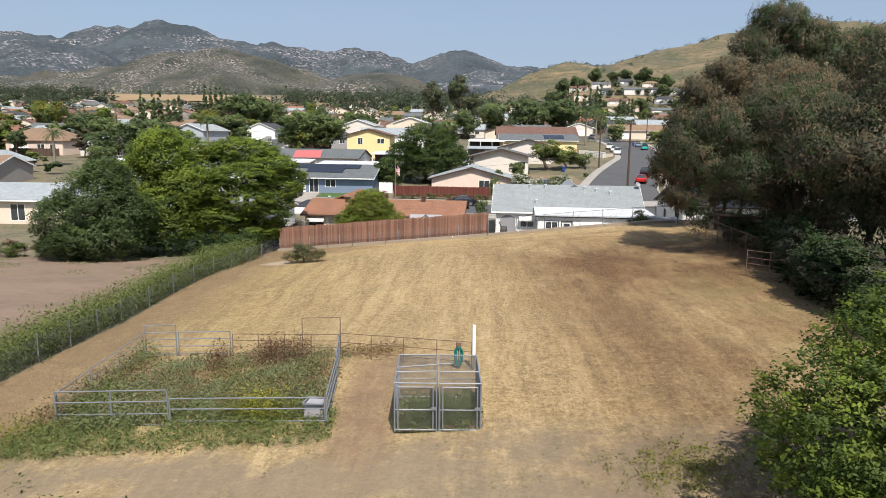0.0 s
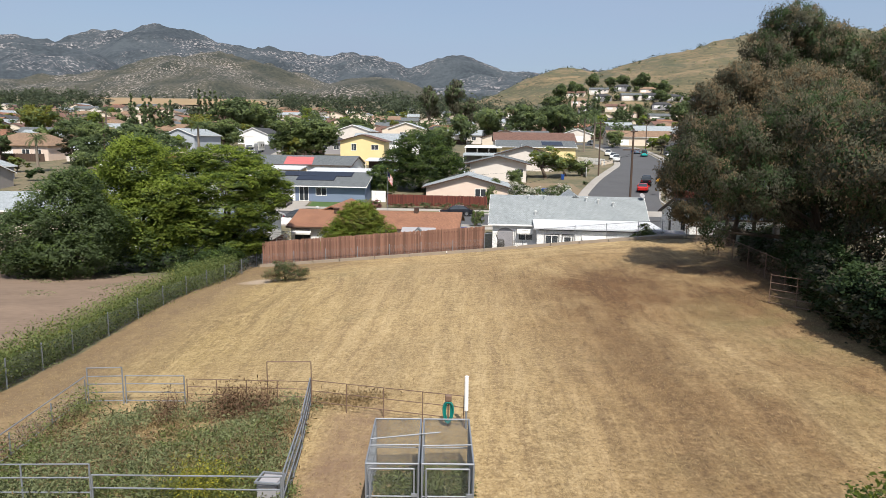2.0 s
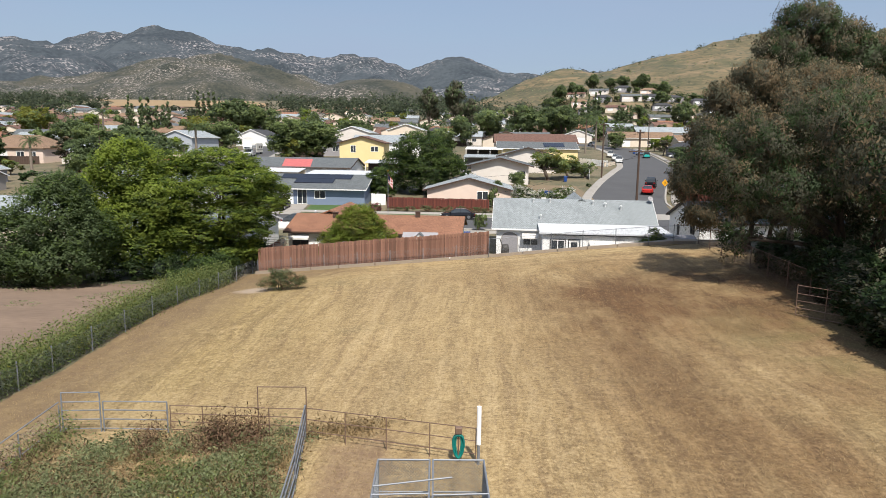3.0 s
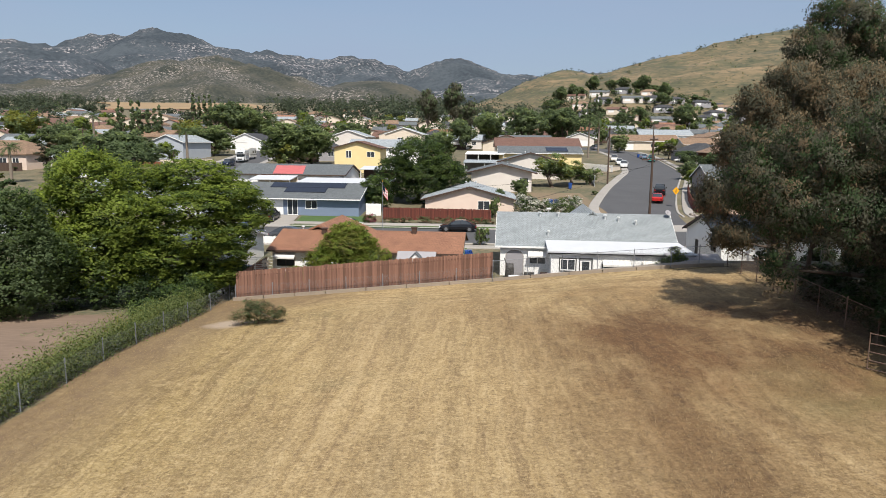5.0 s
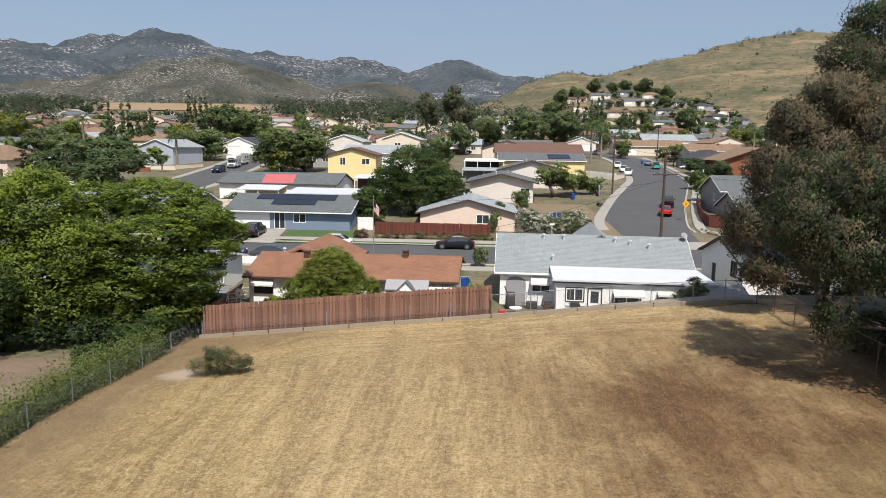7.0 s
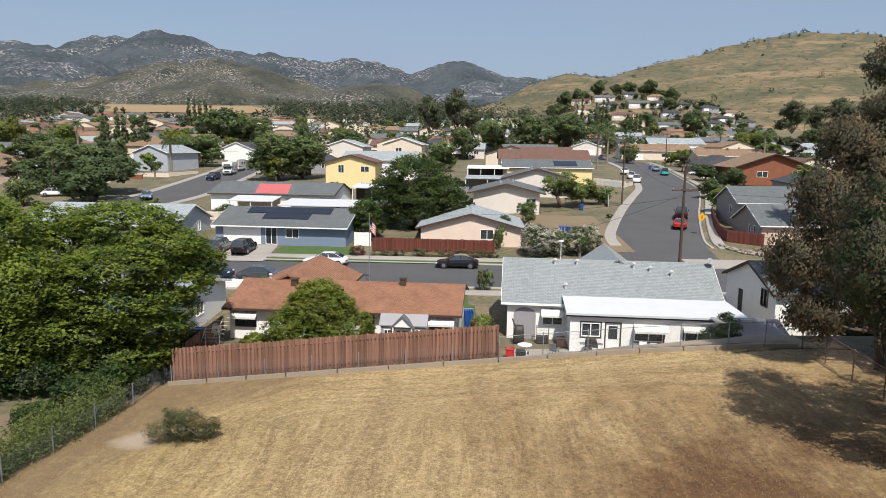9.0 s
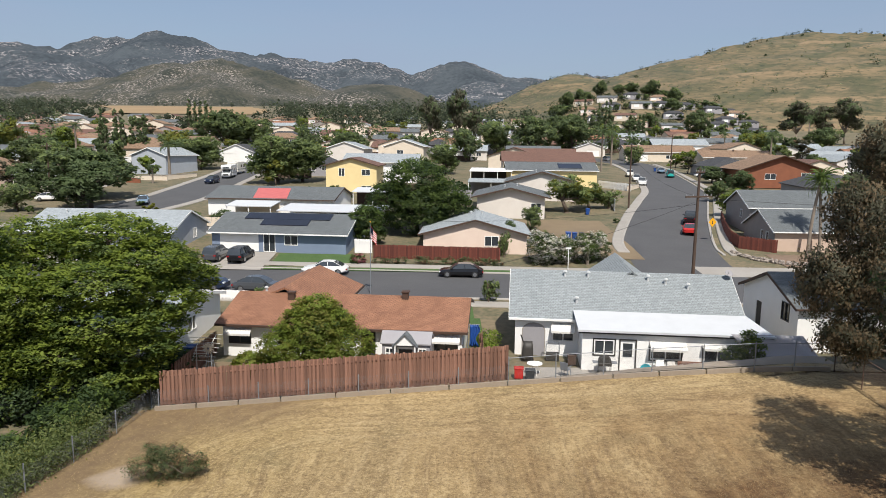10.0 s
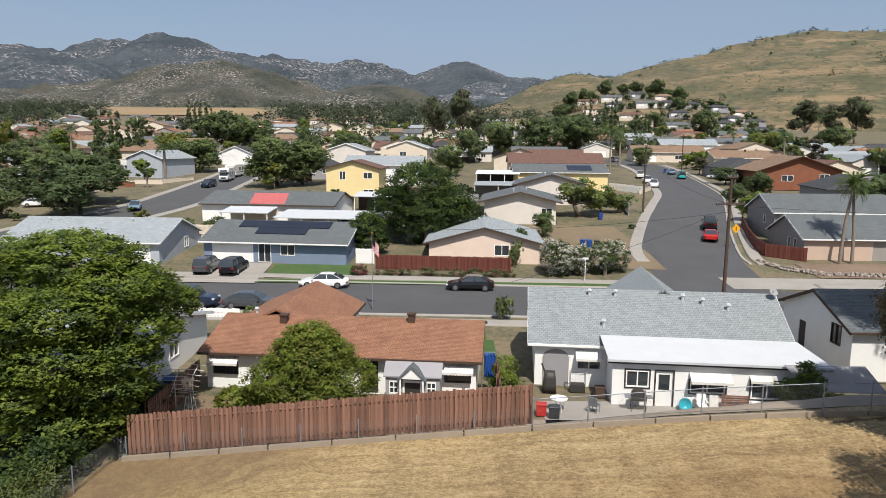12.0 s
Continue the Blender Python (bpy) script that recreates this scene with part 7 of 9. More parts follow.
patch("lawn", "clipped green lawn in front of the blue house", "lawn", -18.6, -9.4, 100.6, 105.9, M["lawn"], 0.1)
patch("driveway", "pale concrete driveway before the garage", "driveway", -26.8, -19.0, 98.4, 106.2, M["concrete"], 0.12)
sheet("patio_apron", "stained concrete apron between curb and patio", "concrete slab", lambda u, v: (4.6 + 17.2 * u, 61.75 - 1.5 * max(0, u - 0.35) + (5.0 - 0.4 * u) * v), 20, 14, 0.05, M["curb"])
patch("bare_garden", "bare red-brown soil of the corner garden", "garden soil", 40.5, 62.0, 103.6, 109.3, M["lot"], 0.08)
patch("corner_pavement", "wide pale concrete pavement round the street corner", "pavement", 29.5, 62.0, 99.0, 103.2, M["concrete"], 0.07)
patch("verge", "dry verge between kerb and pavement", "verge", -40, -27.2, 98.6, 100.1, M["yard"], 0.12)
patch("verge", "green verge between kerb and pavement", "verge", -18.8, 19.0, 98.8, 100.0, M["lawn"], 0.11)
patch("front_yard", "patchy yard before the orange-roofed house", "yard", -16, 3.5, 80, 84.5, M["lawn"], 0.06)
patch("front_yard", "bare brown slope beside the red fence", "yard", 11, 25, 106, 130, M["yard"], 0.06)
patch("side_yard", "narrow strip of green turf between the houses", "yard", 3.1, 4.0, 72, 81, M["lawn"], 0.09)
patch("patio", "concrete patio behind the grey house", "patio", 5.8, 22.5, 64.8, 69.5, M["concrete"], 0.05, 0)
patch("yard", "dusty back yard behind the wooden fence", "yard", -15, 4.2, 64.6, 70, M["yard"], 0.05, 0)
board_fence("wooden_fence", "red-stained wooden fence below the pink house", [(-7.2, 104.9), (7.6, 104.0)], 1.65, M["redfence"], 0.16, seed=5)
board_fence("wooden_fence", "red-stained wooden fence curving with the street", [(44.3, 131), (41.0, 121.5), (38.9, 114.4), (38.6, 111.2), (42.4, 109.0)], 1.6, M["redfence"], 0.18, seed=6)
board_fence("wooden_fence", "brown wooden fence between the two yards", [(3.3, 64.8), (3.6, 72.5)], 1.7, M["redwood"], 0.15, seed=7)
board_fence("wooden_fence", "brown wooden fence beside the orange-roofed house", [(-15.2, 65.0), (-15.0, 72.0)], 1.6, M["redwood"], 0.15, seed=8)
board_fence("picket_fence", "white picket fence before the front garden", [(-22.5, 85.9), (-16.5, 85.6)], 0.9, M["white_paint"], 0.2, seed=9)
board_fence("wooden_fence", "white board fence beside the blue house", [(-9.7, 107.2), (-7.6, 107.1)], 1.7, M["white_paint"], 0.16, seed=10)
board_fence("wooden_fence", "tan wooden fence behind the blue house", [(-33, 119.5), (-26, 119.2), (-19.5, 119.0)], 1.8, M["cream"], 0.2, seed=12)
board_fence("wooden_fence", "white vinyl fence above the bend", [(35.5, 176), (40.5, 168)], 1.5, M["white_paint"], 0.25, seed=13)


def stone_edge():
    """Rough stones edging the corner garden."""
    rng = np.random.default_rng(21)
    ob = thing("stone_edging", pose(36, 107.5, ground(36, 107.5)), "low rubble stone edging round the corner garden", "stone wall")
    me = []
    for k in range(4):
        bm = bmesh.new()
        bmesh.ops.create_icosphere(bm, subdivisions=1, radius=0.28)
        for v in bm.verts:
            v.co *= rng.uniform(0.75, 1.2)
            v.co.z *= 0.7
        q = bpy.data.meshes.new("stone")
        bm.to_mesh(q)
        bm.free()
        q.materials.append(M["stone"])
        me.append(q)
    pts = [(36.6, 108.4), (38.2, 105.6), (41.5, 103.4), (47, 102.8), (53, 102.6)]
    for (ax, ay), (bx, by) in zip(pts, pts[1:]):
        n = int(math.hypot(bx - ax, by - ay) / 0.33)
        for k in range(n):
            for row in range(2):
                t = (k + rng.uniform(0, 0.6)) / n
                x, y = ax + (bx - ax) * t + rng.normal() * 0.1, ay + (by - ay) * t + row * 0.35
                s = new("stone", me[int(rng.integers(0, 4))])
                s.parent = ob
                s.matrix_basis = pose(x - 36, y - 107.5, ground(x, y) - ground(36, 107.5) + 0.1 + row * 0.14, rng.uniform(0, 360), 0, rng.uniform(0, 360))


stone_edge()


def bin_(x, y, colour, label, z=None, yaw=0):
    zz = ground(x, y) if z is None else z
    ob = thing("wheelie_bin", pose(x, y, zz, 0, 0, yaw), label, "wheelie bin", "wheelie bins")
    bm = bmesh.new()
    lo = [bm.verts.new(p) for p in ((-.24, -.26, .06), (.24, -.26, .06), (.24, .26, .06), (-.24, .26, .06))]
    hi = [bm.verts.new(p) for p in ((-.3, -.36, 1.0), (.3, -.36, 1.0), (.3, .34, 1.0), (-.3, .34, 1.0))]
    for k in range(4):
        bm.faces.new((lo[k], lo[(k + 1) % 4], hi[(k + 1) % 4], hi[k]))
    bm.faces.new(lo[::-1])
    bm.faces.new(hi)
    part("bin_body", bm, M[colour], ob)
    part("lid", moved(bevelled(boxed(-.32, .32, -.4, .37, 0, .07), 0.02), pose(0, 0, 1.0, 3, 0, 0)), M[colour], ob)
    for s in (-1, 1):
        part("wheel", tubes(((s * .2, .3, .11), (s * .29, .3, .11), .11, .11, 12)), M["rubber"], ob)
    return ob


for x, y, c, l in ((2.75, 67.3, "bin_blue", "blue wheeled bin beside the white house"), (2.7, 66.4, "bin_dark", "dark wheeled bin beside the white house"), (17.6, 115.2, "bin_blue", "blue wheeled bin by the hedge"), (18.4, 115.0, "bin_blue", "blue wheeled bin by the hedge"),
                   (19.3, 114.8, "bin_dark", "dark wheeled bin by the hedge"), (24.4, 135.2, "bin_blue", "blue wheeled bin on the corner yard"), (-53.6, 123.0, "bin_blue", "blue wheeled bin by the side street"), (-55.8, 122.6, "bin_blue", "blue wheeled bin by the side street"),
                   (-16.2, 70.3, "bin_blue", "blue wheeled bin in the side passage"), (62.2, 222, "bin_blue", "blue wheeled bin on the kerb")):
    bin_(x, y, c, l)


# ---- mid-distance trees: built once, then copied ----
def palm(name, label, m, h, fr=2.6, n=26, material="lf_mid", trunk=0.2, seed=1, group="palms", lean=0.0):
    rng = np.random.default_rng(seed)
    ob = thing(name, m, label, "palm", group)
    bm = bmesh.new()
    P = [Vector((lean * (k / 8) ** 2 * h * 0.1, 0, h * k / 8 - (0.4 if k == 0 else 0))) for k in range(9)]
    for k, (a, b) in enumerate(zip(P, P[1:])):
        tube(bm, a, b, trunk * (1.25 - 0.05 * k), trunk * (1.2 - 0.05 * k), 9)
    part("trunk", bm, M["bark_pale"], ob)
    cen, tv, sv, ln = [], [], [], []
    for k in range(n):
        az, el = rng.uniform(0, math.tau), rng.uniform(-0.5, 1.25)
        L = fr * rng.uniform(0.8, 1.1)
        prev = P[-1].copy()
        for s in range(1, 13):
            e = el - 1.5 * (s / 12) ** 1.4
            d = Vector((math.cos(az) * math.cos(e), math.sin(az) * math.cos(e), math.sin(e)))
            cur = prev + d * L / 12
            side = Vector((-math.sin(az), math.cos(az), 0))
            for sg in (-1, 1):
                q = (side * sg * 0.8 + d * 0.5 + Vector((0, 0, -0.35))).normalized()
                w = 0.62 * L * 0.3 * math.sin(math.pi * min(0.97, 0.15 + s / 14))
                cen.append(cur + q * w / 2)
                tv.append(q * w)
                sv.append(d * L * 0.035)
            prev = cur
    c, t, s = np.array(cen), np.array(tv), np.array(sv)
    v = np.stack([c - t / 2 - s * 0.6, c + s, c + t / 2, c - s], 1).reshape(-1, 3)
    attach("fronds", mesh_np("fronds", v, np.arange(len(v)).reshape(-1, 4)), M[material], ob)
    return ob


PROTO = {}


def proto(kind, label, R, H, k, z0, leaves, leaf, clump, seed, flat=0.7, up=0.4, bark="bark", group="trees of the neighbourhood", droop=0.0, aspect=0.55):
    rng = np.random.default_rng(seed)
    PROTO[kind] = (tree("tree", label, pose(0, -300, 0), blobs_round(rng, R, H, k, z0), leaves, leaf, clump, ((0, 0, 0.25),), seed, flat, up, bark, group, droop, aspect), R, H)


proto("mid", "leafy mid-green tree in a garden", 5, 8, 8, 0.5, [("lf_hazed_mid", 4600), ("lf_hazed_dark", 1700)], 0.6, 0.85, 61)
proto("dark", "dense dark green tree between houses", 5, 8, 8, 0.3, [("lf_hazed_dark", 4600), ("lf_hazed_mid", 1500)], 0.6, 0.85, 62)
proto("bright", "bright green tree in a garden", 5, 8, 8, 0.5, [("lf_bright", 3200), ("lf_hazed_mid", 2700)], 0.6, 0.85, 63)
proto("yellow", "spreading yellow-green tree by a house", 5, 7, 7, 0.6, [("lf_yellow", 3200), ("lf_hazed_mid", 2400)], 0.6, 0.85, 64)
proto("olive", "small grey-green tree in a yard", 5, 7, 7, 0.4, [("lf_grey", 4400), ("lf_hazed_dark", 1200)], 0.6, 0.85, 65)
proto("euc", "tall dark eucalyptus above the roofs", 4, 14, 8, 4.0, [("lf_euc", 3000), ("lf_hazed_dark", 1600)], 0.7, 1.1, 66, 0.95, 0.0, "bark_pale", droop=0.6, aspect=0.45)
proto("shrub", "rounded green shrub in a yard", 2, 2.2, 4, 0.2, [("lf_hazed_mid", 1235), ("lf_hazed_dark", 475)], 0.3, 0.4, 67)
proto("fruit", "small fruit tree with orange-tinged leaves", 3, 5, 6, 0.9, [("lf_hazed_mid", 3200), ("lf_yellow", 1200)], 0.36, 0.6, 68)
PROTO["cypress"] = (tree("tree", "slim dark columnar cypress in a row", pose(0, -300, 0), [(0, 0, 0.9 + i, 0.82 * (1 - (i / 11.5) ** 2.2) + 0.12, 0.82 * (1 - (i / 11.5) ** 2.2) + 0.12, 0.9) for i in range(11)], [("lf_hazed_dark", 2700)], 0.42, 0.3, ((0, 0, 0.12),), 69, 1.2, -0.2, group="trees of the neighbourhood"), 1.0, 12)
_rng = np.random.default_rng(70)
PROTO["palm"] = (palm("palm", "tall feather palm in a garden", pose(0, -300, 0), 9, 3.0, 30, "lf_grey", 0.22, 71), 3, 9)
for _k in ("mid", "dark", "bright", "yellow", "olive", "euc"):
    _t, _h = {"mid": (("lf_hazed_mid", 884), ("lf_hazed_dark", 340)), "dark": (("lf_hazed_dark", 884), ("lf_hazed_mid", 272)), "bright": (("lf_bright", 612), ("lf_hazed_mid", 544)), "yellow": (("lf_yellow", 612), ("lf_hazed_mid", 476)), "olive": (("lf_grey", 884), ("lf_hazed_dark", 272)), "euc": (("lf_euc", 884), ("lf_brown", 272))}[_k], 14 if _k == "euc" else 7.5
    proto("far_" + _k, {"mid": "mid-green tree among far roofs", "dark": "dark green tree among far roofs", "bright": "fresh green tree among far roofs", "yellow": "yellow-green tree among far roofs", "olive": "grey-green tree among far roofs", "euc": "tall brownish eucalyptus among far roofs"}[_k], 5, _h, 6, 0.8, list(_t), 1.1, 0.85, 160 + len(_k))
USED = set()


def put(kind, x, y, R, H, yaw=None, dz=0.0):
    ob, r0, h0 = PROTO[kind]
    yaw = _rng.uniform(0, 360) if yaw is None else yaw
    m = pose(x, y, ground(x, y) - 0.1 + dz, 0, 0, yaw) @ Matrix.Diagonal((R / r0, R / r0, H / h0, 1))
    if kind not in USED:
        USED.add(kind)
        ob.matrix_world = m
        return ob
    base = ob.scale.copy()
    ob.scale = (1, 1, 1)
    c = copy_thing(ob, m)
    ob.scale = base
    return c


# trees and shrubs picked out among the houses: kind, x, y, radius, height
WEST_TREES = [("olive", -56, 136, 6.5, 7.5), ("dark", -62, 147, 8, 9), ("dark", -69, 156, 5.5, 8), ("mid", -66, 133, 3, 4.5), ("olive", -74, 150, 4, 6), ("mid", -65, 213, 6.5, 9),
    ("yellow", -74, 222, 6, 10), ("mid", -35.6, 178, 7.6, 10.5), ("dark", -40, 232, 3, 12), ("dark", -86, 300, 11, 16), ("mid", -78, 306, 9, 13),
    ("palm", -113, 240, 4.2, 11), ("yellow", -136, 242, 8, 12), ("bright", -120, 250, 6, 10), ("dark", -103, 200, 6, 9), ("mid", -92, 186, 5, 8),
    ("mid", -110, 170, 6, 8), ("dark", -118, 150, 6, 8), ("bright", -100, 130, 5, 7), ("mid", -45, 252, 5, 8)]
CENTRE_TREES = [("mid", -31, 182, 7, 9), ("fruit", -5, 192, 4, 6), ("euc", -4, 335, 5.5, 22), ("euc", 8, 330, 6, 25), ("euc", 15, 322, 4, 17), ("dark", 9, 252, 5.5, 11),
    ("palm", 2, 228, 3.2, 9), ("mid", 22, 286, 8, 13), ("mid", 2, 206, 5, 8), ("dark", -30, 262, 6, 9)]
NEAR_PLANTS = [("mid", 13.5, 121.7, 1.6, 3.4), ("olive", 9.2, 111.4, 1.2, 3.2), ("fruit", 21.4, 137, 4.2, 6.2), ("fruit", 26, 141, 3.2, 4.6), ("shrub", 29.6, 142, 2.4, 3.2), ("olive", 60, 161, 3, 5),
    ("bright", 47.5, 135, 3.2, 4.5), ("dark", 52, 152, 2.4, 4), ("shrub", 5.0, 85.6, 1.0, 2.2), ("shrub", -14.5, 84.8, 1.5, 1.4), ("shrub", 8.3, 106.0, 1.0, 3.0), ("shrub", -20.5, 118.3, 1.6, 2.0),
    ("olive", -30, 121, 2.0, 2.6), ("shrub", -34, 121.5, 1.8, 2.2), ("dark", 15.5, 131.5, 1.3, 2.6), ("dark", 64, 128, 5, 8), ("mid", 72, 112, 5, 8), ("olive", 57, 96, 4, 6)]
EAST_TREES = [("palm", 46.5, 221, 3.4, 11), ("dark", 36, 292, 9, 15), ("dark", 52, 300, 10, 15), ("palm", 54, 240, 3.6, 12), ("mid", 62, 246, 4, 6), ("olive", 66, 190, 4, 4),
    ("mid", 98, 168, 4, 6), ("palm", 100, 232, 3.4, 10), ("dark", 36, 208, 4, 6)]
HILLFOOT_TREES = [("dark", 148, 420, 8, 17), ("euc", 190, 392, 9, 22), ("euc", 205, 396, 7, 20), ("euc", 216, 392, 9, 24), ("palm", 186, 372, 4, 14), ("yellow", 125, 300, 7, 9),
    ("dark", 166, 322, 8, 11), ("mid", 140, 318, 6, 9), ("dark", 110, 176, 5, 7), ("mid", 120, 212, 5, 8)]
MID = WEST_TREES + CENTRE_TREES + NEAR_PLANTS + EAST_TREES + HILLFOOT_TREES
for a in MID:
    put(*a)
for k in range(7):
    put("cypress", 72 + k * 2.6 + _rng.uniform(-0.6, 0.6), 380 + _rng.uniform(-4, 4), 1.5, _rng.uniform(17, 24))
for k in range(7):
    put("cypress", -99 + k * 2.3 + _rng.uniform(-0.5, 0.5), 226 + _rng.uniform(-3, 3), 1.2, _rng.uniform(13, 17))
for k in range(4):
    put("cypress", 102 + k * 2.4, 395, 1.5, _rng.uniform(13, 17))
for k in range(5):
    put("cypress", -143 + k * 3.2, 420, 1.8, _rng.uniform(16, 21))
palm("palm", "feather palm with two trunks by the corner garden", at(45.8, 108.2), 9.6, 2.8, 30, "lf_mid", 0.17, 72, "palms", 1.0)
palm("palm", "slim feather palm by the corner garden", at(47.3, 108.4), 9.0, 2.6, 26, "lf_mid", 0.16, 73, "palms", -0.8)
palm("palm", "short fan palm in the flowering hedge", at(17.6, 103.0), 2.0, 1.3, 26, "lf_mid", 0.16, 74)

# ---- far houses: a few kinds, copied over the valley ----
KINDS = []
for lab, L, D, h, r, w, rf, hipped in (("white house with grey roof far off", 16, 10, 3.0, 1.9, "offwhite", "sh_pale", 0), ("cream house with brown roof far off", 17, 11, 3.0, 2.0, "cream", "sh_brown", 0), ("pinkish house with tan roof far off", 15, 11, 3.2, 2.2, "pinkish", "sh_tan", 4),
                                      ("white house with slate roof far off", 18, 10, 3.0, 2.0, "offwhite", "sh_slate", 0), ("tan-roofed cream house far off", 14, 12, 4.8, 2.0, "cream", "sh_tan", 0), ("grey house with charcoal roof far off", 16, 11, 3.0, 2.2, "lilac", "sh_dark", 4), ("brown house with orange roof far off", 15, 11, 3.0, 1.8, "taupe", "sh_orange", 0)):
    KINDS.append(house(lab, 0, -300, 0, L, D, h, r, w, rf, z=0, hip=hipped, group="far houses of the valley", holes=[("S", -L * 0.25, 0.05, 4.6, 2.2, "garage"), ("S", L * 0.12, 1, 2.0, 1.2, "window"), ("S", L * 0.33, 1, 1.6, 1.2, "window"), ], foot=1.5, lite=True))
TAKEN = [(o.location.x, o.location.y, 13) for o in scene.objects if o.parent is None and o.get("category") == "house" and o.location.y > 0]
TAKEN += [(x, y, 6) for k, x, y, r, h in MID]
_r = np.random.default_rng(77)


def on_street(x, y, gap):
    for line in (SIDE, WEST):
        for (ax, ay), (bx, by) in zip(line, line[1:]):
            d = Vector((bx - ax, by - ay))
            t = max(0, min(1, ((x - ax) * d.x + (y - ay) * d.y) / d.length_squared))
            if math.hypot(x - ax - d.x * t, y - ay - d.y * t) < gap:
                return True
    return abs(y - (93 - 0.047 * x)) < gap + 2


first = set()
far_spots = []
for row in range(34):
    y = 128 * 1.068 ** row
    step = 19 + row * 0.4
    x = -y * 0.75 + _r.uniform(0, step)
    while x < y * 0.75:
        yy = y + _r.uniform(-4, 4)
        limit = 0.62 * yy if yy < 330 else (0.33 * yy + 40 if yy < 480 else 0.16 * yy)
        if x < limit and not on_street(x, yy, 13) and all(math.hypot(x - a, yy - b) > g + 5 for a, b, g in TAKEN) and _r.uniform() < (0.9 if yy < 420 else 0.6) and yy < 820 and not (-18 < x < 30 and yy < 235):
            far_spots.append((x, yy))
            TAKEN.append((x, yy, 11))
        x += step
far_spots = [p for p in far_spots if not (p[0] < -40 and p[1] < 162)]
for i, (x, y) in enumerate(far_spots[:190]):
    k = int(_r.integers(0, len(KINDS)))
    m = pose(x, y, ground(x, y) + 0.1, 0, 0, (-3 if _r.uniform() < 0.55 else 85) + _r.uniform(-8, 8))
    if k in first:
        copy_thing(KINDS[k], m)
    else:
        first.add(k)
        KINDS[k].matrix_world = m

def bush(seed, material, n=300):
    rng = np.random.default_rng(seed)
    bl = blobs_round(rng, 2.2, 2.6, 4, 0.1)
    cen, out = crown_points(bl, n, rng, 0.5)
    ob = attach("shrub", rhombs("shrub", cen, 0.72, rng, 0.4, 0.6, 0.0, out), M[material], None)
    ob.matrix_world = pose(0, -300, 0)
    return tagged(ob, {"lf_mid": "green shrub between the houses", "lf_dark": "dark shrub against a fence", "lf_grey": "grey-green shrub in a dry yard", "lf_yellow": "yellow-green shrub in a yard"}[material], "shrub", "shrubs of the gardens")


def yard_fence(material, label):
    """Run of boards on posts, closing a yard."""
    bm = bmesh.new()
    front, back = [], []
    for k in range(97):
        x, dy, top = -9 + k * 0.1875, 0.03 * (k // 2 % 2), 1.75 + 0.05 * math.sin((k // 2) * 2.3)
        front.append([bm.verts.new((x, -dy, z)) for z in (-0.6, top)])
        back.append([bm.verts.new((x, 0.03 - dy, z)) for z in (-0.6, top)])
    for i in range(96):
        for p, q in ((front[i], front[i + 1]), (back[i + 1], back[i])):
            bm.faces.new((p[0], q[0], q[1], p[1]))
        bm.faces.new((front[i][1], front[i + 1][1], back[i + 1][1], back[i][1]))
    for i in (0, 96):
        bm.faces.new((front[i][0], front[i][1], back[i][1], back[i][0]))
    bmesh.ops.recalc_face_normals(bm, faces=bm.faces)
    ob = part("yard_fence", bm, M[material], None)
    ob.matrix_world = pose(0, -300, 0)
    return tagged(ob, label, "fence", "fences of the gardens")


BUSH = [bush(200 + i, m) for i, m in enumerate(("lf_mid", "lf_dark", "lf_grey", "lf_yellow"))]
FENCES = [yard_fence("pole_wood", "weathered brown board fence round a yard"), yard_fence("white_paint", "white board fence round a yard"), yard_fence("lilac", "pale grey board fence round a yard")]
seen = set()


def drop(ob, m):
    if ob.name in seen:
        return copy_thing(ob, m)
    seen.add(ob.name)
    ob.matrix_world = m
    return ob


for i, (x, y) in enumerate(far_spots[:120]):
    side = _r.choice((-1, 1))
    fx, fy = x + _r.uniform(-4, 4), y - 8.5 - _r.uniform(0, 2)
    if not on_street(fx, fy, 10) and fy > 128:
        drop(FENCES[int(_r.choice((0, 0, 0, 1, 2)))], pose(fx, fy, ground(fx, fy), 0, 0, -3 + _r.uniform(-4, 4)) @ Matrix.Diagonal((0.8, 1, 1, 1)))
    for q in range(3):
        bx, by = x + _r.uniform(-11, 11), y + _r.choice((-8.0, 8.0, -9.5))
        if not on_street(bx, by, 6.5) and by > 128:
            k = _r.uniform(0.5, 1.2)
            drop(BUSH[int(_r.integers(0, 4))], pose(bx, by, ground(bx, by) - 0.05, 0, 0, _r.uniform(0, 360)) @ Matrix.Diagonal((k, k, k * _r.uniform(0.7, 1.3), 1)))
STREET_SHRUBS = ((15.2, 128.6, 0.7, 0), (8.5, 129.8, 0.6, 2), (4.8, 128.5, 0.8, 1), (-5.5, 121.2, 0.7, 2), (-9.5, 120.4, 0.8, 1), (3.5, 121.0, 0.5, 3), (17.5, 113.2, 0.45, 2), (13.8, 112.6, 0.4, 0), (27.2, 128, 0.5, 2), (28.8, 149.5, 0.7, 0), (31.5, 160, 0.7, 1), (12.6, 147, 0.8, 2), (-49.5, 139.5, 0.6, 2), (-44.5, 131.5, 0.6, 3))
YARD_SHRUBS = ((-36.5, 128.4, 0.7, 0), (-31, 128.2, 0.6, 2), (-58.5, 127.5, 0.9, 2), (-63, 131, 0.8, 0), (-70, 124, 0.9, 1), (-13, 124.5, 0.8, 1), (-16, 149, 1.0, 0), (-8.5, 151, 0.9, 2), (-4, 142, 0.8, 1), (1.5, 147.5, 0.8, 3), (4.5, 158, 1.0, 1), (8, 170, 1.1, 0), (-20, 160, 1.0, 2), (-24, 152, 0.8, 1))
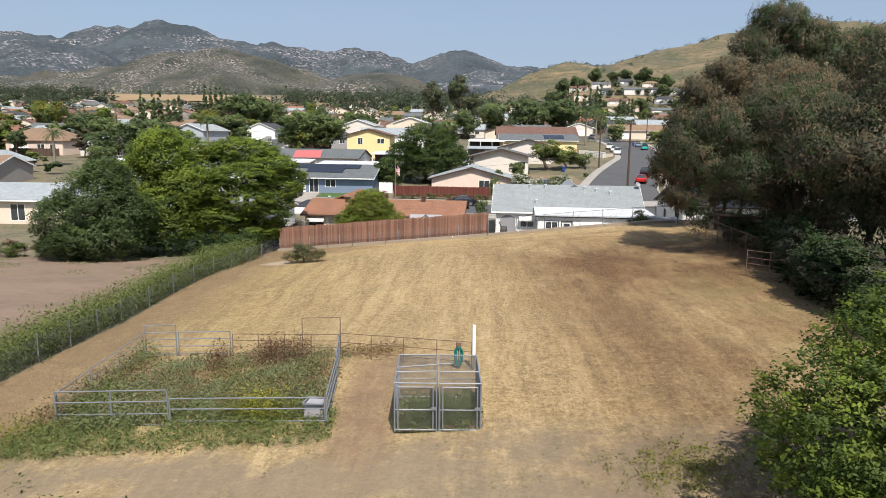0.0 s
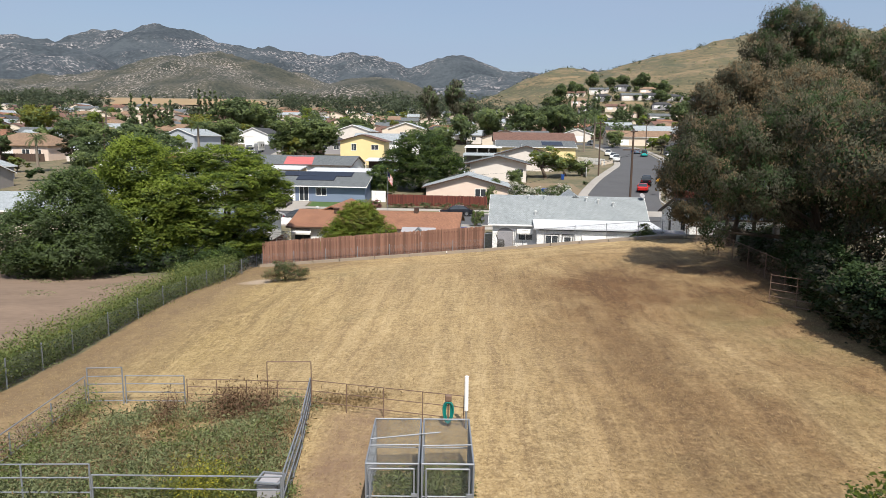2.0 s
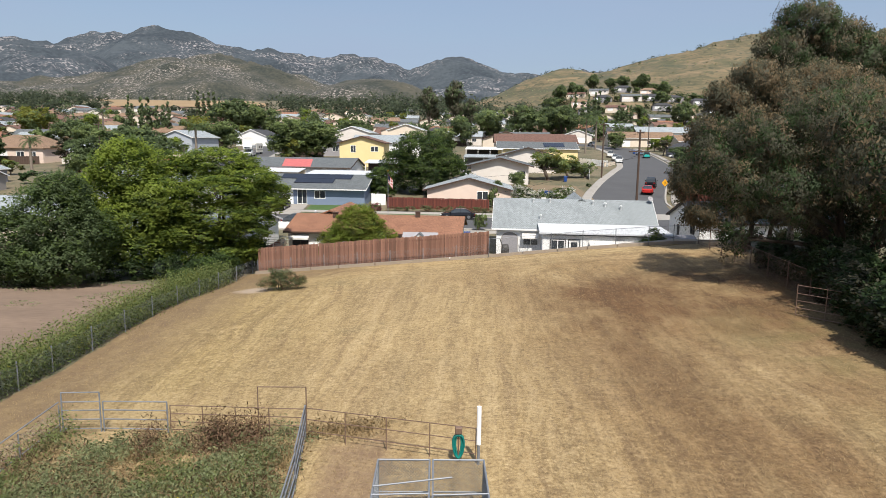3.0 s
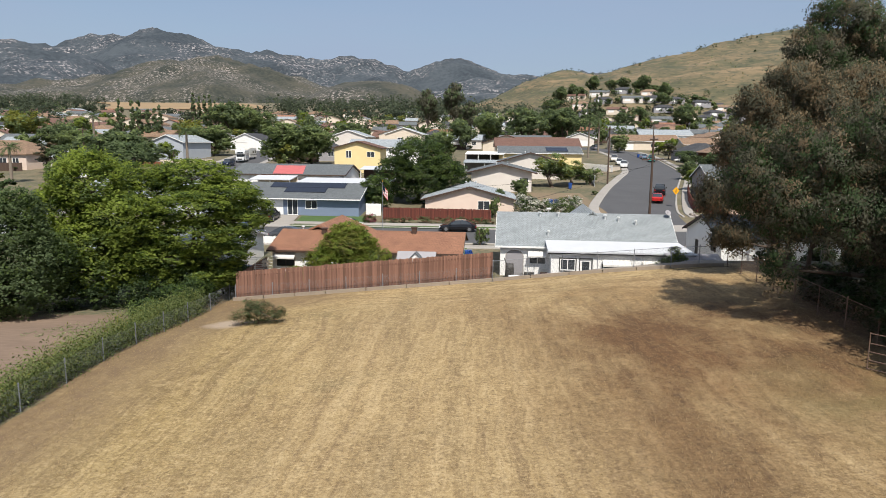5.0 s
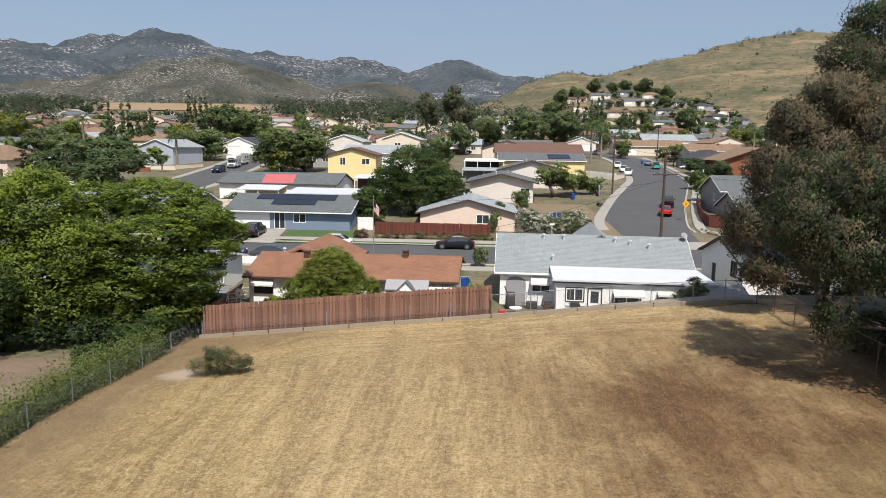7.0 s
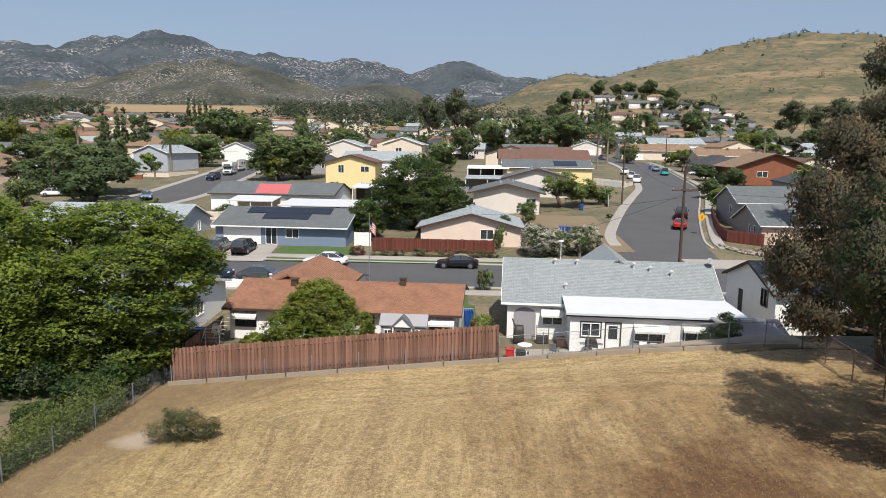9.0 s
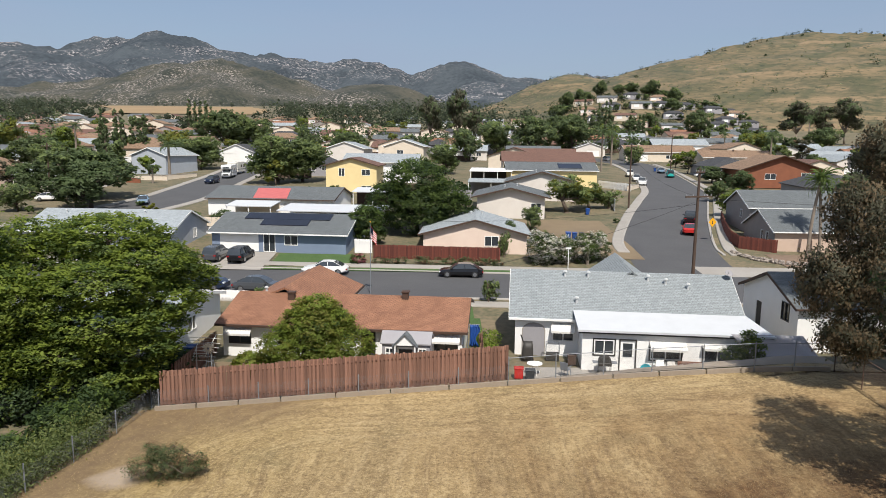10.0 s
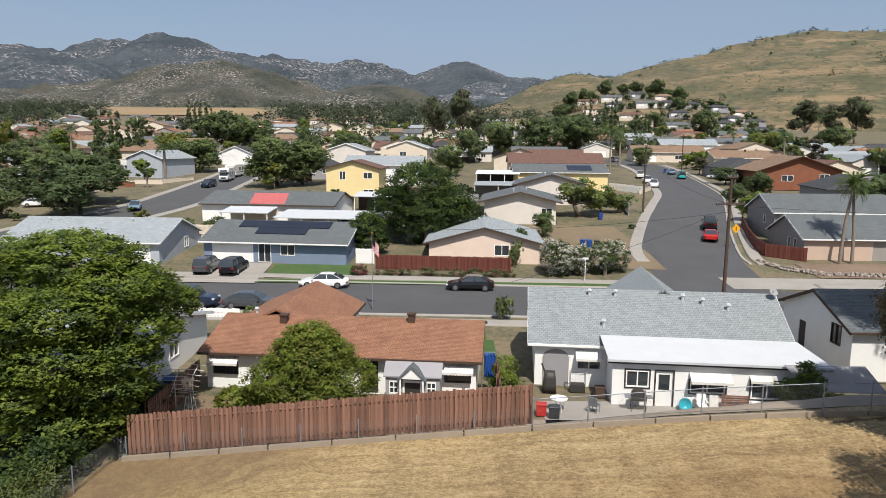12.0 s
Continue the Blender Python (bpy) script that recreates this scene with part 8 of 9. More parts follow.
for bx, by, k, w in STREET_SHRUBS + YARD_SHRUBS:
    drop(BUSH[w], pose(bx, by, ground(bx, by) - 0.05, 0, 0, bx * 31) @ Matrix.Diagonal((k, k, k * (0.8 + 0.4 * (w % 2)), 1)))
for fx, fy, yaw, w in ((6.5, 131.2, 84, 0), (-12, 130.2, -5, 0), (2.5, 151.5, -4, 2), (14, 168, -3, 0), (30.5, 143, 80, 1), (-8, 160, -3, 0)):
    drop(FENCES[w], pose(fx, fy, ground(fx, fy), 0, 0, yaw) @ Matrix.Diagonal((0.55, 1, 1, 1)))
n_trees = 0
for i in range(2600):
    if n_trees >= 236:
        break
    y = 118 + 400 * _r.uniform() ** 1.35
    x = _r.uniform(-0.75, 0.62) * y
    if (x > 0.36 * y + 40 and y > 330) or on_street(x, y, 7.5) or any(math.hypot(x - a, y - b) < g - 3 for a, b, g in TAKEN):
        continue
    if (y < 172 and -75 < x < 62) or (40 < x < 95 and y < 215) or (y < 260 and -30 < x < 45):
        continue
    R = _r.uniform(1.9, 3.9) * (1 + y / 900)
    put(str(_r.choice(["far_mid", "far_dark", "far_olive", "far_bright", "far_yellow", "far_euc", "palm", "far_mid", "far_olive"])), x, y, R * 0.9, R * _r.uniform(1.2, 1.9))
    TAKEN.append((x, y, 5))
    n_trees += 1


def woods(name, label, n, fn, size, leaf, per, material, seed):
    """Distant tree crowns, far too many to count."""
    rng = np.random.default_rng(seed)
    pts, outs = [], []
    for k in range(n):
        p = fn(rng)
        if p is None:
            continue
        x, y, z = p
        s = size * rng.uniform(0.5, 1.4) * (0.45 if -0.5 < x / y < -0.24 and y < 900 and x < -100 else 1)
        d = rng.normal(size=(per, 3))
        d /= np.linalg.norm(d, axis=1)[:, None]
        d *= rng.uniform(0.5, 1.0, per)[:, None]
        pts.append(np.array((x, y, z + s * 0.55)) + d * np.array((s * 0.6, s * 0.6, s * 0.62)))
        outs.append(d / np.linalg.norm(d, axis=1)[:, None])
    ob = attach(name, rhombs(name, np.concatenate(pts), leaf, rng, 0.3, 0.9, 0.0, np.concatenate(outs)), M[material], None)
    return tagged(ob, label, "trees", kind="stuff")


def valley(y0, y1, a, b):
    def fn(rng):
        y = y0 + (y1 - y0) * rng.uniform() ** 1.3
        x = rng.uniform(a, b) * y
        if 620 < y < 1560 and -0.47 < x / y < -0.22:
            return None
        if x > 0.12 * y and y > 500 and rng.uniform() < 0.85:
            return None
        return x, y, ground(x, y)
    return fn


woods("far_trees", "far dark green trees filling the valley", 420, valley(560, 1700, -0.8, 0.2), 13, 2.0, 110, "lf_far_hazed", 81)
woods("far_trees", "far mid-green trees filling the valley", 240, valley(450, 1200, -0.8, 0.25), 10, 1.6, 110, "lf_far_hazed", 82)
woods("far_trees", "far olive trees filling the valley", 220, valley(300, 900, -0.8, 0.3), 7, 1.2, 110, "lf_grey", 83)
sheet("dry_meadow", "dry golden meadow at the foot of the mountains", "meadow", lambda u, v: ((-0.475 + 0.22 * u + 0.012 * math.sin(v * 5)) * (800 + 760 * v), 800 + 760 * v), 12, 12, 1.0, M["meadow"])

from mathutils.bvhtree import BVHTree


def on_hill(name):
    ob = scene.objects[name]
    me = ob.data
    t = BVHTree.FromPolygons([v.co[:] for v in me.vertices], [p.vertices[:] for p in me.polygons])

    def fn(x0, x1, y0, y1, keep=1.0):
        def g(rng):
            x, y = rng.uniform(x0, x1), rng.uniform(y0, y1)
            hit = t.ray_cast((x, y, 2000), (0, 0, -1))
            if hit[0] is None or hit[0].z < ground(x, y) + 1 or noise.noise(Vector((x * 0.02, y * 0.02, 2))) < -0.35 + (1 - keep):
                return None
            return x, y, hit[0].z - 0.5
        return g
    return fn


hill = on_hill("grass_hill")
_top = BVHTree.FromPolygons([v.co[:] for v in scene.objects["grass_hill"].data.vertices], [p.vertices[:] for p in scene.objects["grass_hill"].data.polygons])
woods("hill_shrubs", "scattered dark shrubs on the grassy hill", 150, hill(-60, 1100, 450, 1000), 4.0, 1.1, 40, "lf_dark", 84)
woods("hill_shrubs", "low olive scrub on the grassy hill", 3500, hill(-60, 1100, 450, 1000, 0.95), 1.1, 1.1, 6, "lf_weed", 85)


def crest(x0, x1, y0, y1):
    """Places along the top of the hill, where the land falls away on the far side."""
    g = hill(x0, x1, y0, y1)

    def fn(rng):
        p = g(rng)
        q = p and _top.ray_cast((p[0] + 8, p[1] + 60, 2000), (0, 0, -1))[0]
        return p if p and (q is None or q.z < p[2] + 1.5) else None
    return fn


woods("hill_shrubs", "dark brush along the crest of the hill", 2600, crest(60, 1100, 520, 1000), 3.4, 1.0, 26, "lf_far_hazed", 87)
woods("hill_foot_trees", "trees and shrubs at the foot of the hill", 110, hill(85, 240, 480, 660), 5.5, 0.9, 110, "lf_dark", 86)


def lie(x, y):
    """Height of the land, hill or valley."""
    hit = _top.ray_cast((x, y, 2000), (0, 0, -1))
    return max(ground(x, y), hit[0].z if hit[0] else -99)


_q = np.random.default_rng(91)
for j, y in enumerate((455, 480, 503, 526, 550, 575)):
    x = 88 + 5 * j + _q.uniform(0, 10)
    while x < 215 + 5 * j:
        if _q.uniform() < 0.85:
            yy = y + _q.uniform(-6, 6)
            copy_thing(KINDS[int(_q.choice((5, 5, 1, 5, 3, 2)))], pose(x, yy, lie(x, yy) + 0.3, 0, 0, _q.uniform(-25, 15)) @ Matrix.Scale(0.85, 4))
            for xx in (x + 9.5, x + 3):
                if _q.uniform() < 0.3:
                    continue
                put(str(_q.choice(["far_mid", "far_dark", "far_olive"])), xx, yy - 6, 3.4, 5.0, None, lie(xx, yy - 6) - ground(xx, yy - 6))
        x += _q.uniform(17, 21)
for x, y, R, H in ((148, 600, 8, 19), (160, 606, 9, 22), (172, 603, 8, 18), (186, 606, 10, 20), (206, 560, 9, 16), (214, 566, 8, 14), (120, 590, 8, 18), (108, 585, 9, 15), (96, 560, 8, 14), (88, 545, 9, 24), (132, 598, 8, 30), (100, 572, 8, 28), (112, 580, 7, 26), (176, 600, 9, 30), (194, 598, 9, 28), (124, 470, 9, 20), (100, 455, 8, 20), (146, 505, 8, 20), (170, 530, 8, 22), (84, 470, 9, 26), (68, 430, 9, 26), (92, 500, 8, 22)):
    put("dark" if H > 17 else "far_dark", x, y, R * 0.8, H * 0.5, None, lie(x, y) - ground(x, y))


# ---- back-yard and street-side things ----
G = pose(14.0, 75.9, -1.84, 0, 0, -6.5)
O = pose(-5.7, 75, -1.84, 0, 0, -5.5)


def grill():
    ob = thing("barbecue", G @ pose(-1.8, -8.0, 0), "black lidded barbecue on a wheeled cart", "barbecue")
    part("lid", moved(prism([(-0.4, 0), (0.4, 0), (0.36, 0.22), (0.2, 0.34), (-0.2, 0.34), (-0.36, 0.22)], -0.28, 0.28), pose(0, 0, 0.85)), M["trim_dark"], ob)
    part("firebox", bevelled(boxed(-0.42, 0.42, -0.3, 0.3, 0.62, 0.84), 0.03), M["trim_dark"], ob)
    for sx in (-1, 1):
        part("side_shelf", boxed(sx * 0.6 - 0.17, sx * 0.6 + 0.17, -0.25, 0.25, 0.8, 0.84), M["galv"], ob)
        for sy in (-1, 1):
            part("leg", tubes(((sx * 0.38, sy * 0.24, 0), (sx * 0.38, sy * 0.24, 0.64), 0.02)), M["trim_dark"], ob)


def smoker():
    ob = thing("covered_grill", G @ pose(-6.7, -5.6, 0), "tall grill under a black cover", "covered grill")
    bm = boxed(-0.4, 0.4, -0.3, 0.3, 0, 1.25)
    bmesh.ops.subdivide_edges(bm, edges=bm.edges, cuts=2, use_grid_fill=True)
    for v in bm.verts:
        k = v.co.z / 1.25
        v.co.x *= 1.1 - 0.35 * k
        v.co.y *= 1.1 - 0.3 * k
        v.co += Vector((interp_noise(v.co.x, v.co.z, 3), interp_noise(v.co.y, v.co.z, 3), 0)) * 0.05
    part("cover", bm, M["trim_dark"], ob, smooth=True)
    part("chimney", tubes(((-0.25, 0, 1.1), (-0.5, 0, 1.75), 0.05)), M["trim_dark"], ob)


def round_table():
    ob = thing("patio_table", G @ pose(-6.3, -8.6, 0), "round white patio table", "table")
    part("tabletop", tubes(((0, 0, 0.7), (0, 0, 0.74), 0.5, 0.5, 24)), M["white_paint"], ob)
    for k in range(4):
        a = k * math.pi / 2 + 0.4
        part("leg", tubes(((0.15 * math.cos(a), 0.15 * math.sin(a), 0.7), (0.4 * math.cos(a), 0.4 * math.sin(a), 0), 0.02)), M["white_paint"], ob)


def crate():
    ob = thing("wire_crate", G @ pose(-5.0, -5.3, 0), "wire pet crate on a dark base", "pet crate")
    part("base", boxed(-0.45, 0.45, -0.3, 0.3, 0, 0.45), M["trim_dark"], ob)
    for a in ((-0.45, -0.3), (0.45, -0.3), (0.45, 0.3), (-0.45, 0.3)):
        part("upright", tubes(((*a, 0.45), (*a, 1.15), 0.018)), M["galv"], ob)
    part("top", wall_panel(0.94, 0.64, 0.03, [(0, 0.04, 0.86, 0.56)]), M["galv"], ob).matrix_basis = pose(0, 0.32, 1.15, 90, 0, 0)
    tagged(attach("wire_mesh", wire_mesh([(-0.45, -0.3, 0.45), (0.45, -0.3, 0.45)], None, 0.68, 0.07, 0.002), M["wire"], ob), kind="stuff")


def cooler(x, y, mt, label):
    ob = thing("storage_tub", G @ pose(x, y, 0), label, "storage tub")
    part("tub", bevelled(boxed(-0.28, 0.28, -0.24, 0.24, 0, 0.6), 0.04, 2), mt, ob)
    part("lid", bevelled(boxed(-0.31, 0.31, -0.27, 0.27, 0.6, 0.68), 0.02), mt, ob)


def pool_dish():
    ob = thing("paddling_pool", G @ pose(0.85, -7.75, 0, 72, 0, 0) @ Matrix.Scale(0.8, 4), "turquoise plastic paddling pool propped on the wall", "paddling pool")
    bm = bmesh.new()
    rings = []
    for r, z in ((0.02, 0.02), (0.34, 0.03), (0.42, 0.16), (0.46, 0.17), (0.44, 0.0), (0.3, -0.02)):
        rings.append([bm.verts.new((r * math.cos(a), 0.45 + r * math.sin(a), z)) for a in np.linspace(0, math.tau, 21)[:-1]])
    for p, q in zip(rings, rings[1:]):
        for k in range(20):
            bm.faces.new((p[k], p[(k + 1) % 20], q[(k + 1) % 20], q[k]))
    part("shell", bm, paint("turquoise", (0.03, 0.36, 0.45), 0.0), ob, smooth=True)


def yard_chair(x, y, yaw, mt, label):
    ob = thing("garden_chair", G @ pose(x, y, 0, 0, 0, yaw), label, "chair", "garden chairs")
    part("seat", bevelled(boxed(-0.26, 0.26, -0.25, 0.25, 0.4, 0.45), 0.015), mt, ob)
    part("backrest", moved(bevelled(boxed(-0.26, 0.26, -0.02, 0.02, 0, 0.55), 0.012), pose(0, 0.25, 0.43, -10, 0, 0)), mt, ob)
    for sx in (-1, 1):
        for sy in (-1, 1):
            part("leg", tubes(((sx * 0.22, sy * 0.21, 0), (sx * 0.22, sy * 0.21, 0.41), 0.022)), mt, ob)
        part("armrest", boxed(sx * 0.26 - 0.03, sx * 0.26 + 0.03, -0.22, 0.24, 0.62, 0.66), mt, ob)


def bench():
    ob = thing("garden_bench", G @ pose(3.6, -7.85, 0), "red-brown slatted wooden bench", "bench")
    for k in range(4):
        part("seat_slat", boxed(-0.75, 0.75, -0.26 + k * 0.13, -0.15 + k * 0.13, 0.42, 0.45), M["redwood"], ob)
    for k in range(4):
        part("back_slat", boxed(-0.75, 0.75, 0.25, 0.28, 0.52 + k * 0.12, 0.62 + k * 0.12), M["redwood"], ob)
    for sx in (-1, 1):
        part("end_frame", moved(prism([(-0.28, 0), (-0.2, 0), (-0.2, 0.4), (0.2, 0.4), (0.22, 0), (0.3, 0), (0.3, 0.98), (0.24, 0.98), (0.22, 0.48), (-0.28, 0.48)], -0.03, 0.03), pose(sx * 0.68, 0, 0, 0, 0, 90)), M["redwood"], ob)


def shade_sail():
    ob = thing("shade_sail", G @ pose(0, 0, 0), "pale grey shade cloth slung beside the patio", "shade sail")
    bm = bmesh.new()
    a, b, c, d = Vector((6.0, -7.65, 2.9)), Vector((10.6, -7.0, 2.8)), Vector((11.0, -8.8, 1.85)), Vector((7.2, -8.7, 1.8))
    n = 8
    g = [[bm.verts.new(a.lerp(b, i / n).lerp(d.lerp(c, i / n), j / n) - Vector((0, 0, 0.3 * math.sin(math.pi * i / n) * math.sin(math.pi * j / n)))) for i in range(n + 1)] for j in range(n + 1)]
    for j in range(n):
        for i in range(n):
            bm.faces.new((g[j][i], g[j][i + 1], g[j + 1][i + 1], g[j + 1][i]))
    cl = part("cloth", bm, M["lilac"], ob, smooth=True)
    cl.modifiers.new("depth", "SOLIDIFY").thickness = 0.01
    for p in (b, c, d):
        part("pole", tubes(((p.x, p.y, -0.2), (p.x, p.y, p.z), 0.025)), M["galv"], ob)


def dish(parent_m, label):
    ob = thing("satellite_dish", parent_m, label, "satellite dish")
    bm = bmesh.new()
    rings = [[bm.verts.new((r * math.cos(a), r * math.sin(a), r * r * 0.6)) for a in np.linspace(0, math.tau, 17)[:-1]] for r in (0.02, 0.15, 0.28, 0.36)]
    for p, q in zip(rings, rings[1:]):
        for k in range(16):
            bm.faces.new((p[k], p[(k + 1) % 16], q[(k + 1) % 16], q[k]))
    d = part("reflector", moved(bm, pose(0, 0, 0.55, 50, 0, 20)), M["lilac"], ob, smooth=True)
    d.modifiers.new("depth", "SOLIDIFY").thickness = 0.02
    part("mast", tubes(((0, 0.1, -0.15), (0, 0.1, 0.6), 0.025)), M["galv"], ob)
    part("feed_arm", tubes(((0, 0.05, 0.5), (-0.1, -0.4, 0.75), 0.015)), M["galv"], ob)


def playhouse():
    ob = thing("playhouse", O @ pose(4.9, -6.4, 0.1) @ Matrix.Diagonal((1.05, 1, 1.35, 1)), "grey wooden playhouse with white trim", "playhouse")
    hs = [(-1.0, 0.75, 0.5, 0.55, "window"), (0, 0, 0.85, 1.25, "door"), (1.0, 0.75, 0.5, 0.55, "window")]
    m = pose(0, -0.7, 0)
    part("wall", moved(wall_panel(2.9, 1.6, 0.05, [q[:4] for q in hs]), m), M["lilac"], ob)
    for sx in (-1, 1):
        part("wall", boxed(sx * 1.42 - 0.025, sx * 1.42 + 0.025, -0.64, 0.7, 0, 1.6), M["lilac"], ob)
    part("wall", boxed(-1.4, 1.4, 0.65, 0.7, 0, 1.6), M["lilac"], ob)
    for x, z, w, h, k in hs:
        if k == "window":
            f = part("window", moved(wall_panel(w, h, 0.06, [(-w / 4 + 0.01, 0.05, w / 2 - 0.07, h / 2 - 0.07), (w / 4 - 0.01, 0.05, w / 2 - 0.07, h / 2 - 0.07), (-w / 4 + 0.01, h / 2 + 0.02, w / 2 - 0.07, h / 2 - 0.07), (w / 4 - 0.01, h / 2 + 0.02, w / 2 - 0.07, h / 2 - 0.07)]), pose(x, -0.73, z)), M["white_paint"], ob)
            part("pane", boxed(x - w / 2 + 0.04, x + w / 2 - 0.04, -0.69, -0.68, z + 0.04, z + h - 0.04), M["glass"], f)
        else:
            part("door", moved(panelled(0, 0, w, h, 2, 2, -0.66), pose(0, 0, 0)), M["trim_dark"], ob)
            part("door_frame", moved(wall_panel(w + 0.2, h + 0.1, 0.06, [(0, 0, w, h)]), pose(0, -0.74, 0)), M["white_paint"], ob)
    bm, _ = gable_roof(2.9, 1.4, 0.38, 1.6, 0.12, 0.1, 0.06)
    part("roof", bm, M["lilac"], ob)
    for sx in (-1, 1):
        part("gable", moved(prism([(-0.7, 1.6), (0.7, 1.6), (0, 1.93)], 0, 0.04), pose(sx * 1.42, 0, 0, 0, 0, 90 * sx)), M["lilac"], ob)
    bm, _ = gable_roof(0.8, 1.3, 0.5, 1.55, 0.12, 0.05, 0.06)
    part("porch_roof", moved(bm, pose(0, -0.75, 0, 0, 0, 90)), M["sh_slate"], ob)
    part("porch_gable", moved(prism([(-0.62, 1.5), (0.62, 1.5), (0, 1.98)], 0, 0.03), pose(0, -1.12, 0)), M["white_paint"], ob)
    for sx in (-1, 1):
        part("porch_post", boxed(sx * 0.6 - 0.04, sx * 0.6 + 0.04, -1.13, -1.05, 0, 1.52), M["white_paint"], ob)


def windmill():
    ob = thing("garden_windmill", O @ pose(-7.3, -8.6, 0), "small ornamental garden windmill with pale wheel", "garden windmill")
    for sx, sy in ((-1, -1), (1, -1), (1, 1), (-1, 1)):
        part("leg", tubes(((sx * 0.28, sy * 0.28, 0), (sx * 0.06, sy * 0.06, 1.75), 0.02)), M["galv"], ob)
    for z in (0.5, 1.0, 1.4):
        k = 0.28 - z * 0.125
        part("brace", tubes(((-k, -k, z), (k, -k, z), 0.012), ((k, -k, z), (k, k, z), 0.012), ((k, k, z), (-k, k, z), 0.012), ((-k, k, z), (-k, -k, z), 0.012)), M["galv"], ob)
    hub = part("hub", tubes(((0, -0.2, 1.85), (0, 0.25, 1.85), 0.05)), M["galv"], ob)
    for k in range(14):
        a = k * math.tau / 14
        part("blade", moved(boxed(-0.045, 0.045, -0.005, 0.005, 0.08, 0.36), pose(0, -0.19, 1.85, 0, math.degrees(a), 0) @ pose(0, 0, 0, 0, 0, 25)), M["cream"], hub)
    part("tail", boxed(-0.005, 0.005, 0.25, 0.6, 1.75, 1.95), M["cream"], ob)


def antenna(x, y, yaw, L, n, label):
    """Long thin rods across a leaning boom on a mast."""
    ob = thing("tv_antenna", O @ pose(x, y, 0, 0, 0, yaw), label, "antenna", "old antennas")
    part("mast", tubes(((0, 0, -0.05), (0, 0, 1.5), 0.025)), M["awning"], ob)
    part("boom", tubes(((0, -0.7, 0.9), (0, 0.6, 2.0), 0.022)), M["awning"], ob)
    for k in range(n):
        t = k / (n - 1)
        w = L * (0.5 - 0.2 * t)
        part("element", tubes(((-w, -0.7 + 1.3 * t, 0.93 + 1.1 * t), (w, -0.7 + 1.3 * t, 0.93 + 1.1 * t), 0.017)), M["awning"], ob)


grill()
smoker()
round_table()
crate()
cooler(-7.3, -9.4, PAINT["red"], "red plastic storage tub on the patio")
cooler(-6.6, -9.7, M["bin_dark"], "dark green plastic tub on the patio")
cooler(4.75, -7.7, M["white_paint"], "white plastic storage tub by the wall")
cooler(-3.75, -6.2, M["trim_brown"], "brown plastic tub by the patio corner")
pool_dish()
yard_chair(1.75, -7.85, 0, M["white_paint"], "white plastic garden chair against the wall")
yard_chair(-4.3, -8.6, 150, M["galv"], "grey metal garden chair on the patio")
part("board", bevelled(boxed(-0.25, 0.25, -0.02, 0.02, 0, 0.9), 0.01), M["awning"], tagged(new("leaning_board"), "white framed board leaning on the wall", "board")).parent.matrix_world = G @ pose(2.5, -7.5, 0, -12, 0, 0)
bench()
shade_sail()
dish(G @ pose(7.75, -0.5, 5.1) @ Matrix.Scale(0.8, 4), "grey satellite dish at the roof end")
playhouse()
windmill()
antenna(-8.6, -7.7, 4, 2.1, 8, "old white television antenna on a mast in the yard")
antenna(-8.0, -6.8, -10, 1.6, 6, "smaller white television antenna behind the fence")


def hung_tarp():
    """Blue tarp gathered in folds, hung from a post beside the house."""
    ob = thing("blue_tarp", pose(2.95, 70.6, -1.84), "bright blue tarp hung in folds beside the house", "tarp")
    bm = bmesh.new()
    g = [[bm.verts.new((-0.28 + 0.56 * i / 12 * (1 + 0.25 * math.sin(j * 0.9)), 0.1 * math.sin(i * 1.9 + j * 0.6), 2.55 - 1.5 * j / 8)) for i in range(13)] for j in range(9)]
    for j in range(8):
        for i in range(12):
            bm.faces.new((g[j][i], g[j + 1][i], g[j + 1][i + 1], g[j][i + 1]))
    part("cloth", bm, M["bin_blue"], ob, smooth=True).modifiers.new("depth", "SOLIDIFY").thickness = 0.015
    part("post", tubes(((-0.4, 0.12, -0.05), (-0.4, 0.12, 2.6), 0.03), ((-0.42, 0.12, 2.56), (0.4, 0.12, 2.56), 0.025)), M["galv"], ob)


hung_tarp()


def tarp():
    """Red tarp over the front slope of the low grey roof."""
    bm = bmesh.new()
    D, h, rise = 11, 2.8, 1.5
    sl = rise / (D / 2)
    n = 8
    g = [[bm.verts.new((-2.6 + 5.4 * i / n - 0.9 * (j / n), -5.75 + 4.6 * j / n, h + rise + sl * (-5.75 + 4.6 * j / n) + 0.03 + 0.05 * abs(interp_noise(i, j, 0.6)))) for i in range(n + 1)] for j in range(n + 1)]
    for j in range(n):
        for i in range(n):
            bm.faces.new((g[j][i], g[j][i + 1], g[j + 1][i + 1], g[j + 1][i]))
    ob = new("tarpaulin")
    ob.matrix_world = tarp_house.matrix_basis.copy()
    tagged(ob, "faded red tarpaulin spread over a grey roof", "tarpaulin")
    part("sheet", bm, M["red_tarp"], ob).modifiers.new("depth", "SOLIDIFY").thickness = 0.02


tarp()


